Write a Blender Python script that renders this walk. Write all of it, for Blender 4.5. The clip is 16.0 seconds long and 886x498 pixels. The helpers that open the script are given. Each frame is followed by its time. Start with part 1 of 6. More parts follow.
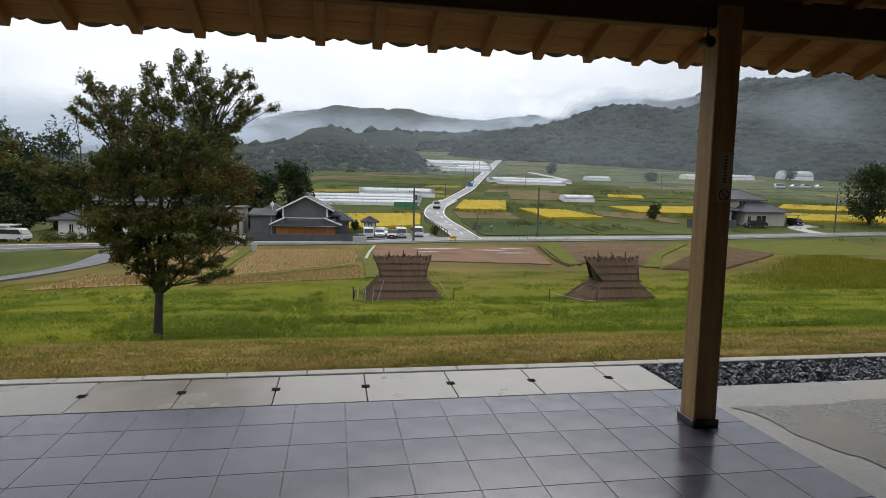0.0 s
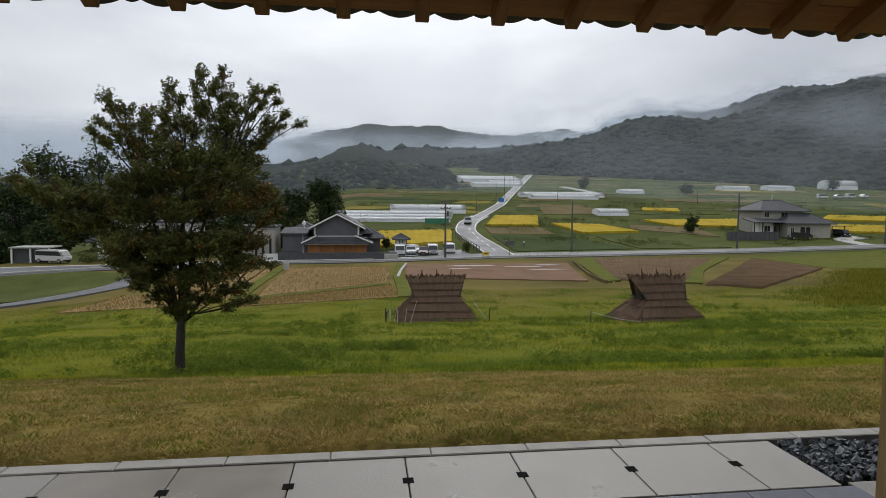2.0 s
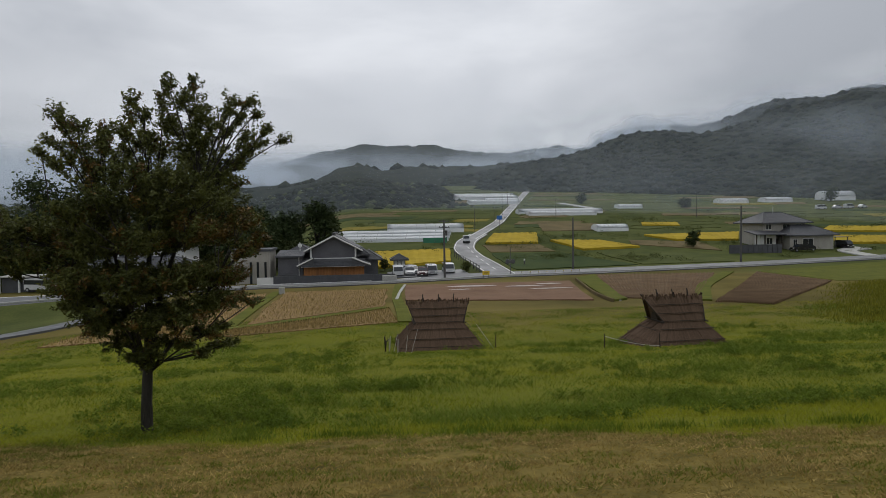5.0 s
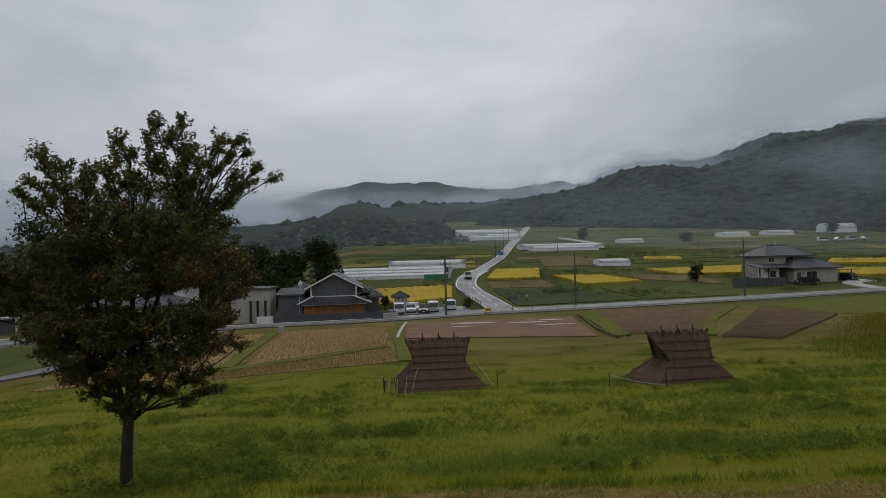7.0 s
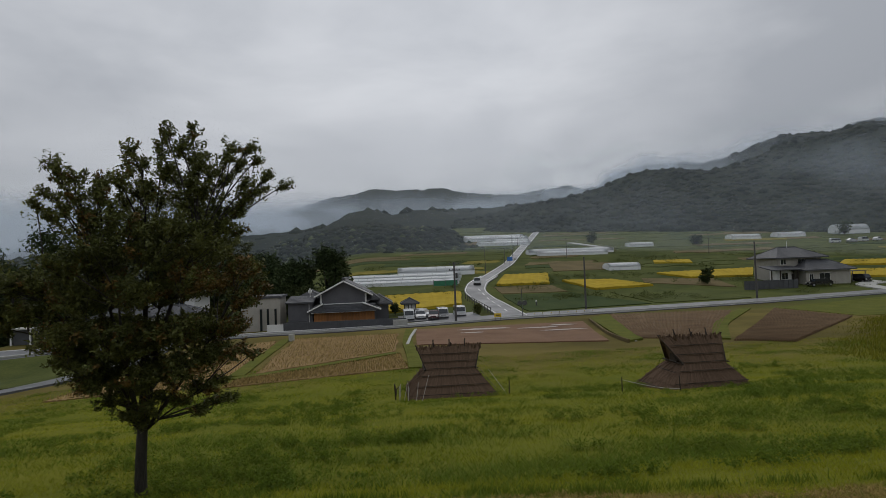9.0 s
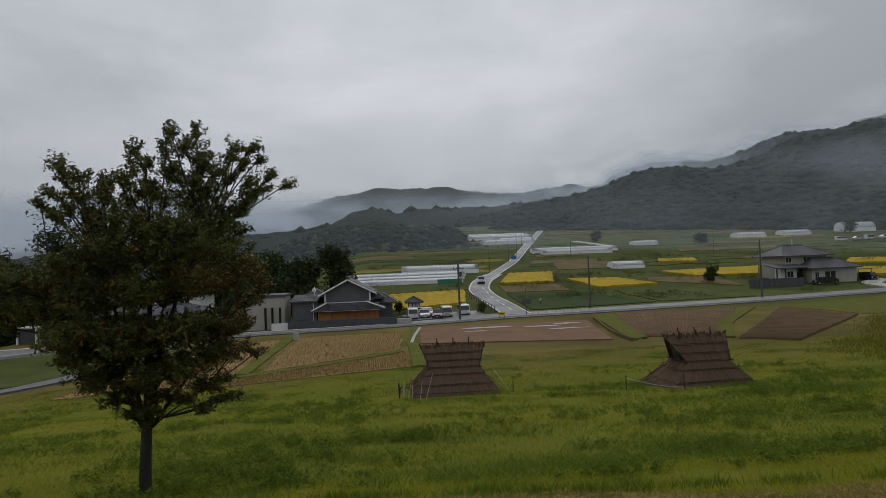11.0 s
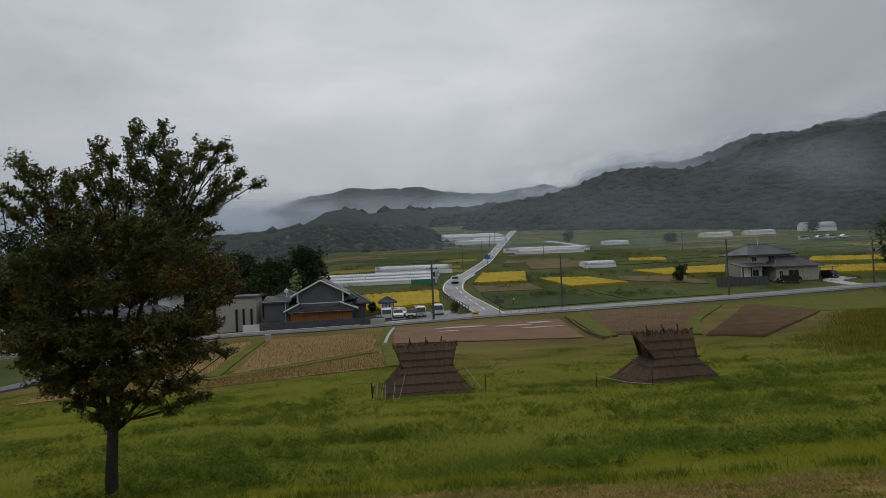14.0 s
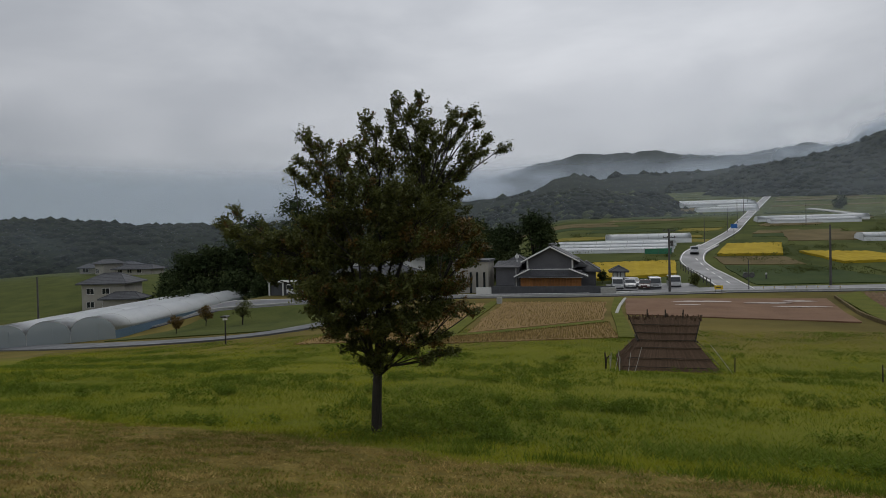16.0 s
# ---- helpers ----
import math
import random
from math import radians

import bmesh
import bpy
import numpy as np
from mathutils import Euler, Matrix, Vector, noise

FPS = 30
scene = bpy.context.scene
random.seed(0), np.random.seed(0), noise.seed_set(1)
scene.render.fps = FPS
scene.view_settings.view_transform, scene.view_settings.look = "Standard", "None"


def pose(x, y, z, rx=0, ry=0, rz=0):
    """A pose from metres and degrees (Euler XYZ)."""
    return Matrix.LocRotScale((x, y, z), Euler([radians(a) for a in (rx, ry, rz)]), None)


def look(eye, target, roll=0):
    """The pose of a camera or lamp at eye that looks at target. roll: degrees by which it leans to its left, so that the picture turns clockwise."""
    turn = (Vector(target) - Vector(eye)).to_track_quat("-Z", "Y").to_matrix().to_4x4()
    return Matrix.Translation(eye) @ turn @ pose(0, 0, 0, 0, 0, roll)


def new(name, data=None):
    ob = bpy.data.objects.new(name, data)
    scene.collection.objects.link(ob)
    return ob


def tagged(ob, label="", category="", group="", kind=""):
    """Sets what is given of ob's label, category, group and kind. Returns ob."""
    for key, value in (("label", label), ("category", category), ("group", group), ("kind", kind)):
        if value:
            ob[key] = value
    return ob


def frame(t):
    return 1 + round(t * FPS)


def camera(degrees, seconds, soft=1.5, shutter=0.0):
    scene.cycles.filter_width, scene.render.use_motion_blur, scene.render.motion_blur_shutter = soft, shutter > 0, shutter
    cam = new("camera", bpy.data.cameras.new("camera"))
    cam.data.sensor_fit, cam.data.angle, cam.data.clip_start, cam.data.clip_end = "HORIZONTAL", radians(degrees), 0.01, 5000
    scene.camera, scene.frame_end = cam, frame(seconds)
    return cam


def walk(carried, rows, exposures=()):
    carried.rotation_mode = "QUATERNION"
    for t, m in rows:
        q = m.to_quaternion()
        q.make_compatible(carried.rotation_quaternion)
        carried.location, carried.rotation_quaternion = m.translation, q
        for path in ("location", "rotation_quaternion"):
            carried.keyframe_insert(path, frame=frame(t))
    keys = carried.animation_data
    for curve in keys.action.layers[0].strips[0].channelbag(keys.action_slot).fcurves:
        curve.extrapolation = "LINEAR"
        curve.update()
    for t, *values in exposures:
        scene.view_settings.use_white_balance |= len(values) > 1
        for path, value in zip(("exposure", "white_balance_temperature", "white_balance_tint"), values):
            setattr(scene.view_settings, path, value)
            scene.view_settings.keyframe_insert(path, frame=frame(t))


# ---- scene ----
import collections

cam = camera(73.3, 16.0, soft=0.8)
PATH = [
    (0, (0.264, 0.393, 1.457), (0.619, 2.351, 1.259), 1.3),
    (0.5, (0.276, 0.668, 1.465), (0.523, 2.645, 1.289), 1.5),
    (1, (0.201, 0.908, 1.489), (0.521, 2.876, 1.327), 1.3),
    (1.5, (0.229, 1.189, 1.49), (0.584, 3.151, 1.34), 0.5),
    (2, (0.267, 1.551, 1.501), (0.52, 3.53, 1.354), 0.4),
    (2.5, (0.249, 1.876, 1.517), (0.535, 3.85, 1.372), 0.2),
    (3, (0.29, 2.19, 1.532), (0.578, 4.164, 1.384), -0.2),
    (3.5, (0.299, 2.457, 1.546), (0.558, 4.435, 1.411), -0.2),
    (6, (0.393, 3.692, 1.651), (0.652, 5.675, 1.624), -1.3),
    (6.5, (0.473, 3.73, 1.665), (0.71, 5.715, 1.679), -1.3),
    (7, (0.5, 3.739, 1.655), (0.757, 5.722, 1.691), -1.4),
    (7.5, (0.474, 3.752, 1.655), (0.745, 5.733, 1.699), -1.6),
    (8, (0.5, 3.849, 1.636), (0.761, 5.831, 1.692), -1.9),
    (8.5, (0.464, 3.77, 1.656), (0.72, 5.753, 1.705), -1.9),
    (9, (0.456, 3.776, 1.64), (0.685, 5.762, 1.698), -2.1),
    (11.5, (0.484, 3.764, 1.637), (0.698, 5.752, 1.687), -2.2),
    (12, (0.489, 3.745, 1.628), (0.704, 5.732, 1.673), -2.3),
    (12.5, (0.483, 3.718, 1.637), (0.704, 5.705, 1.699), -2.3),
    (13, (0.516, 3.715, 1.63), (0.753, 5.7, 1.692), -2.4),
    (13.5, (0.545, 3.704, 1.615), (0.843, 5.681, 1.669), -2.3),
    (14, (0.529, 3.677, 1.614), (0.831, 5.654, 1.665), -2.4),
    (14.5, (0.448, 3.763, 1.623), (0.701, 5.746, 1.673), -2.2),
    (15, (0.382, 3.909, 1.612), (0.397, 5.908, 1.66), -2.0),
    (15.5, (0.368, 3.823, 1.61), (0.133, 5.809, 1.624), -1.7),
    (16, (0.204, 3.892, 1.578), (-0.247, 5.84, 1.543), -1.3),
]

EXPOSURES = [(0, 0.70), (0.5, 0.56), (1.0, 0.47), (1.5, 0.38), (2.5, 0.22), (3.7, 0.06), (6, -0.18), (7, -0.32), (14.5, -0.32), (16, -0.28)]
walk(cam, [(t, look(eye, target, roll)) for t, eye, target, roll in PATH], EXPOSURES)

# ---- world, sun ----
world = bpy.data.worlds.new("overcast_sky")
scene.world = world
world.use_nodes = True
wn, wl = world.node_tree.nodes, world.node_tree.links
wn.clear()
SUN_EL, SUN_AZ = radians(48), radians(20)


def wnode(kind, **sets):
    n = wn.new(kind)
    for k, v in sets.items():
        n.inputs[k].default_value = v
    return n


w_out = wnode("ShaderNodeOutputWorld")
w_sky = wnode("ShaderNodeTexSky")
w_sky.sky_type, w_sky.sun_disc = "NISHITA", False
w_sky.sun_elevation, w_sky.sun_rotation = SUN_EL, SUN_AZ
w_clear = wnode("ShaderNodeBackground", Strength=0.06)
wl.new(w_sky.outputs[0], w_clear.inputs["Color"])
w_co = wnode("ShaderNodeTexCoord")
w_map = wnode("ShaderNodeMapping", Scale=(1.0, 1.0, 2.6))
wl.new(w_co.outputs["Generated"], w_map.inputs["Vector"])
w_noise = wnode("ShaderNodeTexNoise", Scale=2.3, Detail=5.0, Roughness=0.5, Distortion=0.25)
wl.new(w_map.outputs[0], w_noise.inputs["Vector"])
w_ramp = wnode("ShaderNodeValToRGB")
w_ramp.color_ramp.elements[0].position, w_ramp.color_ramp.elements[0].color = 0.32, (0.56, 0.59, 0.645, 1)
w_ramp.color_ramp.elements[1].position, w_ramp.color_ramp.elements[1].color = 0.68, (0.86, 0.885, 0.935, 1)
wl.new(w_noise.outputs[0], w_ramp.inputs[0])
w_cloud = wnode("ShaderNodeBackground", Strength=1.0)
# the cloud is thicker and greyer towards the horizon and the west
w_sep = wnode("ShaderNodeSeparateXYZ")
wl.new(w_co.outputs["Generated"], w_sep.inputs[0])
w_low = wnode("ShaderNodeMapRange")
w_low.interpolation_type = "SMOOTHSTEP"
w_low.inputs[1].default_value, w_low.inputs[2].default_value, w_low.inputs[3].default_value, w_low.inputs[4].default_value = 0.02, 0.42, 0.85, 1.04
wl.new(w_sep.outputs[2], w_low.inputs[0])
w_west = wnode("ShaderNodeMapRange")
w_west.inputs[1].default_value, w_west.inputs[2].default_value, w_west.inputs[3].default_value, w_west.inputs[4].default_value = -0.85, 0.1, 0.82, 1.0
wl.new(w_sep.outputs[0], w_west.inputs[0])
w_east = wnode("ShaderNodeMapRange")
w_east.inputs[1].default_value, w_east.inputs[2].default_value, w_east.inputs[3].default_value, w_east.inputs[4].default_value = 0.2, 0.8, 1.0, 0.74
wl.new(w_sep.outputs[0], w_east.inputs[0])
w_side = wnode("ShaderNodeMath")
w_side.operation = "MULTIPLY"
wl.new(w_west.outputs[0], w_side.inputs[0])
wl.new(w_east.outputs[0], w_side.inputs[1])
w_mul = wnode("ShaderNodeMath")
w_mul.operation = "MULTIPLY"
wl.new(w_low.outputs[0], w_mul.inputs[0])
wl.new(w_side.outputs[0], w_mul.inputs[1])
wl.new(w_mul.outputs[0], w_cloud.inputs["Strength"])
wl.new(w_ramp.outputs[0], w_cloud.inputs["Color"])
w_add = wn.new("ShaderNodeMixShader")
w_add.inputs[0].default_value = 0.93
wl.new(w_clear.outputs[0], w_add.inputs[1])
wl.new(w_cloud.outputs[0], w_add.inputs[2])
wl.new(w_add.outputs[0], w_out.inputs["Surface"])

sun = new("sun", bpy.data.lights.new("sun", "SUN"))
sun.data.energy, sun.data.angle, sun.data.color = 0.95, radians(40), (1.0, 0.97, 0.93)
sun.matrix_world = look((0, 0, 60), (-60 * math.sin(SUN_AZ) / math.tan(SUN_EL), -60 * math.cos(SUN_AZ) / math.tan(SUN_EL), 0))


# ---- materials ----
def material(name, dark, light, scale=8.0, rough=0.8, bump=0.2, fine=8.0, wet=0.0, metal=0.0, random_tint=0.0, island=0.0, stretch=(1, 1, 1), detail=6.0, spec=0.5, through_light=0.0):
    """A surface whose colour runs between two tones at two sizes of noise, with matching relief."""
    m = bpy.data.materials.new(name)
    m.use_nodes = True
    n, l = m.node_tree.nodes, m.node_tree.links
    bsdf = n["Principled BSDF"]
    co = n.new("ShaderNodeTexCoord")
    mp = n.new("ShaderNodeMapping")
    mp.inputs["Scale"].default_value = stretch
    l.new(co.outputs["Object"], mp.inputs["Vector"])
    big = n.new("ShaderNodeTexNoise")
    big.inputs["Scale"].default_value, big.inputs["Detail"].default_value = scale, detail
    small = n.new("ShaderNodeTexNoise")
    small.inputs["Scale"].default_value, small.inputs["Detail"].default_value = scale * fine, 3.0
    l.new(mp.outputs[0], big.inputs["Vector"])
    l.new(mp.outputs[0], small.inputs["Vector"])
    mix = n.new("ShaderNodeMix")
    mix.inputs[0].default_value = 0.4
    l.new(big.outputs[0], mix.inputs[2])
    l.new(small.outputs[0], mix.inputs[3])
    ramp = n.new("ShaderNodeValToRGB")
    ramp.color_ramp.elements[0].position, ramp.color_ramp.elements[0].color = 0.32, (*dark, 1)
    ramp.color_ramp.elements[1].position, ramp.color_ramp.elements[1].color = 0.68, (*light, 1)
    l.new(mix.outputs[0], ramp.inputs[0])
    colour = ramp.outputs[0]
    for amount, node, socket in ((random_tint, "ShaderNodeObjectInfo", "Random"), (island, "ShaderNodeNewGeometry", "Random Per Island")):
        if amount:
            src = n.new(node)
            rng = n.new("ShaderNodeMapRange")
            rng.inputs[3].default_value, rng.inputs[4].default_value = 1 - amount, 1 + amount
            l.new(src.outputs[socket], rng.inputs[0])
            hsv = n.new("ShaderNodeHueSaturation")
            l.new(rng.outputs[0], hsv.inputs["Value"])
            l.new(colour, hsv.inputs["Color"])
            colour = hsv.outputs[0]
    l.new(colour, bsdf.inputs["Base Color"])
    bsdf.inputs["Metallic"].default_value = metal
    bsdf.inputs["Specular IOR Level"].default_value = spec
    if wet:
        rr = n.new("ShaderNodeMapRange")
        rr.inputs[1].default_value, rr.inputs[2].default_value = 0.35, 0.65
        rr.inputs[3].default_value, rr.inputs[4].default_value = max(0.03, rough - wet), rough
        l.new(big.outputs[0], rr.inputs[0])
        l.new(rr.outputs[0], bsdf.inputs["Roughness"])
    else:
        bsdf.inputs["Roughness"].default_value = rough
    if bump:
        b = n.new("ShaderNodeBump")
        b.inputs["Strength"].default_value, b.inputs["Distance"].default_value = bump, 0.02
        l.new(small.outputs[0], b.inputs["Height"])
        l.new(b.outputs[0], bsdf.inputs["Normal"])
    if through_light:
        thin = n.new("ShaderNodeBsdfTranslucent")
        l.new(colour, thin.inputs["Color"])
        both = n.new("ShaderNodeMixShader")
        both.inputs[0].default_value = through_light
        l.new(bsdf.outputs[0], both.inputs[1])
        l.new(thin.outputs[0], both.inputs[2])
        l.new(both.outputs[0], n["Material Output"].inputs["Surface"])
    return m


def mist_material(name, strength, low, high, scale, seed, floor=0.0, lo=0.46, hi=0.74, foot=-30.0, west=None, banks=()):
    """Sheet of thin cloud and stand-in aerial haze: scatters the sky's light, thick where the noise is, thinning out
    with height.
    """
    m = bpy.data.materials.new(name)
    m.use_nodes = True
    n, l = m.node_tree.nodes, m.node_tree.links
    n.clear()
    out = n.new("ShaderNodeOutputMaterial")
    co = n.new("ShaderNodeTexCoord")
    mp = n.new("ShaderNodeMapping")
    mp.inputs["Location"].default_value = (seed * 37.0, seed * 11.0, seed * 5.0)
    mp.inputs["Scale"].default_value = (1, 1, 1.9)
    l.new(co.outputs["Object"], mp.inputs["Vector"])
    ns = n.new("ShaderNodeTexNoise")
    ns.inputs["Scale"].default_value, ns.inputs["Detail"].default_value, ns.inputs["Roughness"].default_value = scale, 4.0, 0.5
    ns.inputs["Distortion"].default_value = 0.6
    l.new(mp.outputs[0], ns.inputs["Vector"])
    thick = n.new("ShaderNodeMapRange")
    thick.inputs[1].default_value, thick.inputs[2].default_value = lo, hi
    thick.inputs[3].default_value, thick.inputs[4].default_value = floor, strength
    l.new(ns.outputs[0], thick.inputs[0])
    density = thick.outputs[0]
    # single banks of cloud with torn rims: x, height, half-width, half-height, thickness
    rag = n.new("ShaderNodeTexNoise")
    rag.inputs["Scale"].default_value, rag.inputs["Detail"].default_value = 0.022, 5.0
    l.new(mp.outputs[0], rag.inputs["Vector"])
    for bx, bz, bw, bh, bt in banks:
        off = n.new("ShaderNodeVectorMath")
        off.operation, off.inputs[1].default_value = "MULTIPLY_ADD", (1 / bw, 0, 1 / bh)
        off.inputs[2].default_value = (-bx / bw, 0, -bz / bh)
        l.new(co.outputs["Object"], off.inputs[0])
        far_out = n.new("ShaderNodeVectorMath")
        far_out.operation = "LENGTH"
        l.new(off.outputs[0], far_out.inputs[0])
        torn = n.new("ShaderNodeMath")
        torn.operation, torn.inputs[1].default_value = "MULTIPLY_ADD", -1.9
        l.new(rag.outputs[0], torn.inputs[0])
        l.new(far_out.outputs["Value"], torn.inputs[2])
        bank = n.new("ShaderNodeMapRange")
        bank.interpolation_type = "SMOOTHSTEP"
        bank.inputs[1].default_value, bank.inputs[2].default_value, bank.inputs[3].default_value, bank.inputs[4].default_value = -0.9, 0.45, bt, 0.0
        l.new(torn.outputs[0], bank.inputs[0])
        plus = n.new("ShaderNodeMath")
        plus.operation, plus.use_clamp = "ADD", True
        l.new(density, plus.inputs[0])
        l.new(bank.outputs[0], plus.inputs[1])
        density = plus.outputs[0]
    sep = n.new("ShaderNodeSeparateXYZ")
    l.new(co.outputs["Object"], sep.inputs[0])
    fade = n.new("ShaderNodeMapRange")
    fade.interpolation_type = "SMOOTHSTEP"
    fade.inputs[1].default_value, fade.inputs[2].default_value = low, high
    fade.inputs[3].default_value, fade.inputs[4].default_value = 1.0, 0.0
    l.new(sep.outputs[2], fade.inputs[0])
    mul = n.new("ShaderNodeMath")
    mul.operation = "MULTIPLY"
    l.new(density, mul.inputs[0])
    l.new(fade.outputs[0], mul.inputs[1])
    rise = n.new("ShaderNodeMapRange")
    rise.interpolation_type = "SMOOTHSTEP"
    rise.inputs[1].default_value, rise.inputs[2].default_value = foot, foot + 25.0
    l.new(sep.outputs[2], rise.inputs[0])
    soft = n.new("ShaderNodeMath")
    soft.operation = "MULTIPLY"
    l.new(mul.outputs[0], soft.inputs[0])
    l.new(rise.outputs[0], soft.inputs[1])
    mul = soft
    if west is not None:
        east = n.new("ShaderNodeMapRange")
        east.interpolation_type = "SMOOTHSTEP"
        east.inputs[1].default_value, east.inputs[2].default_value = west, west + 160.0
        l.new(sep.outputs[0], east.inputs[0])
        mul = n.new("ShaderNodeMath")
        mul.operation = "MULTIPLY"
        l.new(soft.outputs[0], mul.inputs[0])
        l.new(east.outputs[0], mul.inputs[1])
    # bluish tint puts the haze of distance into the sheet's colour
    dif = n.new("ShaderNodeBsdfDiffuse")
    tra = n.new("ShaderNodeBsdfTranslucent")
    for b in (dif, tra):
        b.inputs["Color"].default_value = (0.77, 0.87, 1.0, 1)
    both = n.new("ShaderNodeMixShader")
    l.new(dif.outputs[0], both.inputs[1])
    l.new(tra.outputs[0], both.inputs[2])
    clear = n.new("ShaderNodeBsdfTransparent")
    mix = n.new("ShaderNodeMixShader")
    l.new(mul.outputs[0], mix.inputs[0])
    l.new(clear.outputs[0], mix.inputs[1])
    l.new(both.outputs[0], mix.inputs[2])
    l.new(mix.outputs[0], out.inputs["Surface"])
    return m


def blended_ground(name, near, far, y0, y1):
    """One ground surface that passes from one grass to another down the valley, in ragged patches."""
    m = near.copy()
    m.name = name
    n, l = m.node_tree.nodes, m.node_tree.links
    bsdf = n["Principled BSDF"]
    first = bsdf.inputs["Base Color"].links[0].from_socket
    ramp = n.new("ShaderNodeValToRGB")
    for k in (0, 1):
        src = [x for x in far.node_tree.nodes if x.type == "VALTORGB"][0].color_ramp.elements[k]
        ramp.color_ramp.elements[k].position, ramp.color_ramp.elements[k].color = src.position, src.color
    co = n.new("ShaderNodeTexCoord")
    ns = n.new("ShaderNodeTexNoise")
    ns.inputs["Scale"].default_value, ns.inputs["Detail"].default_value = 0.13, 6.0
    l.new(co.outputs["Object"], ns.inputs["Vector"])
    l.new(ns.outputs[0], ramp.inputs[0])
    sep = n.new("ShaderNodeSeparateXYZ")
    l.new(co.outputs["Object"], sep.inputs[0])
    wob = n.new("ShaderNodeMath")
    wob.operation, wob.inputs[1].default_value = "MULTIPLY_ADD", 26.0
    l.new(ns.outputs[0], wob.inputs[0])
    l.new(sep.outputs[1], wob.inputs[2])
    rng = n.new("ShaderNodeMapRange")
    rng.inputs[1].default_value, rng.inputs[2].default_value = y0 + 13, y1 + 13
    l.new(wob.outputs[0], rng.inputs[0])
    mix = n.new("ShaderNodeMix")
    mix.data_type = "RGBA"
    l.new(rng.outputs[0], mix.inputs[0])
    l.new(first, mix.inputs[6])
    l.new(ramp.outputs[0], mix.inputs[7])
    l.new(mix.outputs[2], bsdf.inputs["Base Color"])
    return m


def glass_material(name, colour, rough=0.15, alpha=0.6):
    m = bpy.data.materials.new(name)
    m.use_nodes = True
    b = m.node_tree.nodes["Principled BSDF"]
    b.inputs["Base Color"].default_value = (*colour, 1)
    b.inputs["Roughness"].default_value = rough
    b.inputs["Alpha"].default_value = alpha
    return m


BANKGRASS = material("bank_grass", (0.066, 0.080, 0.014), (0.13, 0.132, 0.024), 0.5, 0.95, 0.9, 14, spec=0.06)
TILE = material("slate_grey_floor_tile", (0.062, 0.062, 0.084), (0.105, 0.104, 0.135), 3.0, 0.26, 0.05, 30, wet=0.17, random_tint=0.08)
GROUT = material("dark_grout", (0.045, 0.046, 0.056), (0.075, 0.076, 0.088), 20, 0.5, wet=0.2)
SLAB = material("pale_drain_slab", (0.215, 0.203, 0.178), (0.315, 0.30, 0.268), 2.2, 0.5, 0.15, 60, wet=0.25, random_tint=0.06)
SLAB_WET = material("soaked_drain_slab", (0.15, 0.13, 0.103), (0.25, 0.222, 0.18), 2.2, 0.3, 0.1, 60, wet=0.2)
NOTCH = material("rubber_notch", (0.006, 0.006, 0.006), (0.014, 0.014, 0.014), 10, 0.95, 0.0, spec=0.05)
CONCRETE = material("wet_concrete", (0.20, 0.185, 0.147), (0.30, 0.28, 0.235), 0.8, 0.45, 0.12, 40, wet=0.38)
KERB = material("concrete_kerb", (0.27, 0.26, 0.235), (0.42, 0.40, 0.365), 5, 0.8, 0.2, 20)
CEDAR = material("cedar_timber", (0.28, 0.13, 0.048), (0.48, 0.25, 0.097), 2.5, 0.65, 0.12, 6, stretch=(14, 1.2, 14))
BOARD = material("cedar_boarding", (0.38, 0.18, 0.064), (0.56, 0.30, 0.113), 2.0, 0.7, 0.12, 6, stretch=(1.2, 12, 12))
POSTWOOD = material("post_timber", (0.36, 0.22, 0.085), (0.60, 0.40, 0.17), 2.2, 0.6, 0.12, 8, stretch=(14, 14, 1.0))
BEAM = material("dark_stained_beam", (0.09, 0.042, 0.018), (0.17, 0.084, 0.034), 2.2, 0.65, 0.12, 6, stretch=(1.0, 12, 12))
STAIN = material("soaked_concrete", (0.07, 0.059, 0.033), (0.14, 0.123, 0.078), 1.6, 0.4, 0.1, 30, wet=0.25)
# the wet sheen of the puddles is put into this pale base colour
PUDDLE_SHEEN = material("puddle_with_painted_sheen", (0.26, 0.20, 0.16), (0.34, 0.27, 0.22), 2, 0.3, 0.0)
BUSH = material("bank_shrub_leaves", (0.105, 0.118, 0.014), (0.21, 0.20, 0.024), 0.4, 0.85, 0.0, 8, island=0.3, spec=0.1, through_light=0.3)
SCRUB = material("field_bank_scrub", (0.055, 0.072, 0.02), (0.11, 0.125, 0.036), 0.3, 0.85, 0.0, 8, island=0.3, spec=0.1, through_light=0.3)
STEEL = material("dark_galvanised_steel", (0.09, 0.09, 0.095), (0.16, 0.16, 0.17), 10, 0.45, 0.05, metal=0.8)
BLACK = material("black_plastic", (0.012, 0.012, 0.013), (0.025, 0.025, 0.027), 10, 0.4, 0.03)
ROOFTILE = material("dark_roof_tile", (0.03, 0.033, 0.04), (0.065, 0.07, 0.08), 6, 0.45, 0.1)
STONE = material("grey_gravel", (0.035, 0.042, 0.05), (0.17, 0.19, 0.21), 14, 0.55, 0.3, 6, island=0.45)
GRASS = material("meadow_ground", (0.088, 0.108, 0.010), (0.165, 0.16, 0.016), 0.22, 0.95, 0.9, 30, stretch=(0.6, 1.3, 1), spec=0.06)
VALLEY = material("valley_rough_grass", (0.082, 0.068, 0.018), (0.16, 0.128, 0.036), 0.12, 0.95, 0.6, 25, spec=0.08)
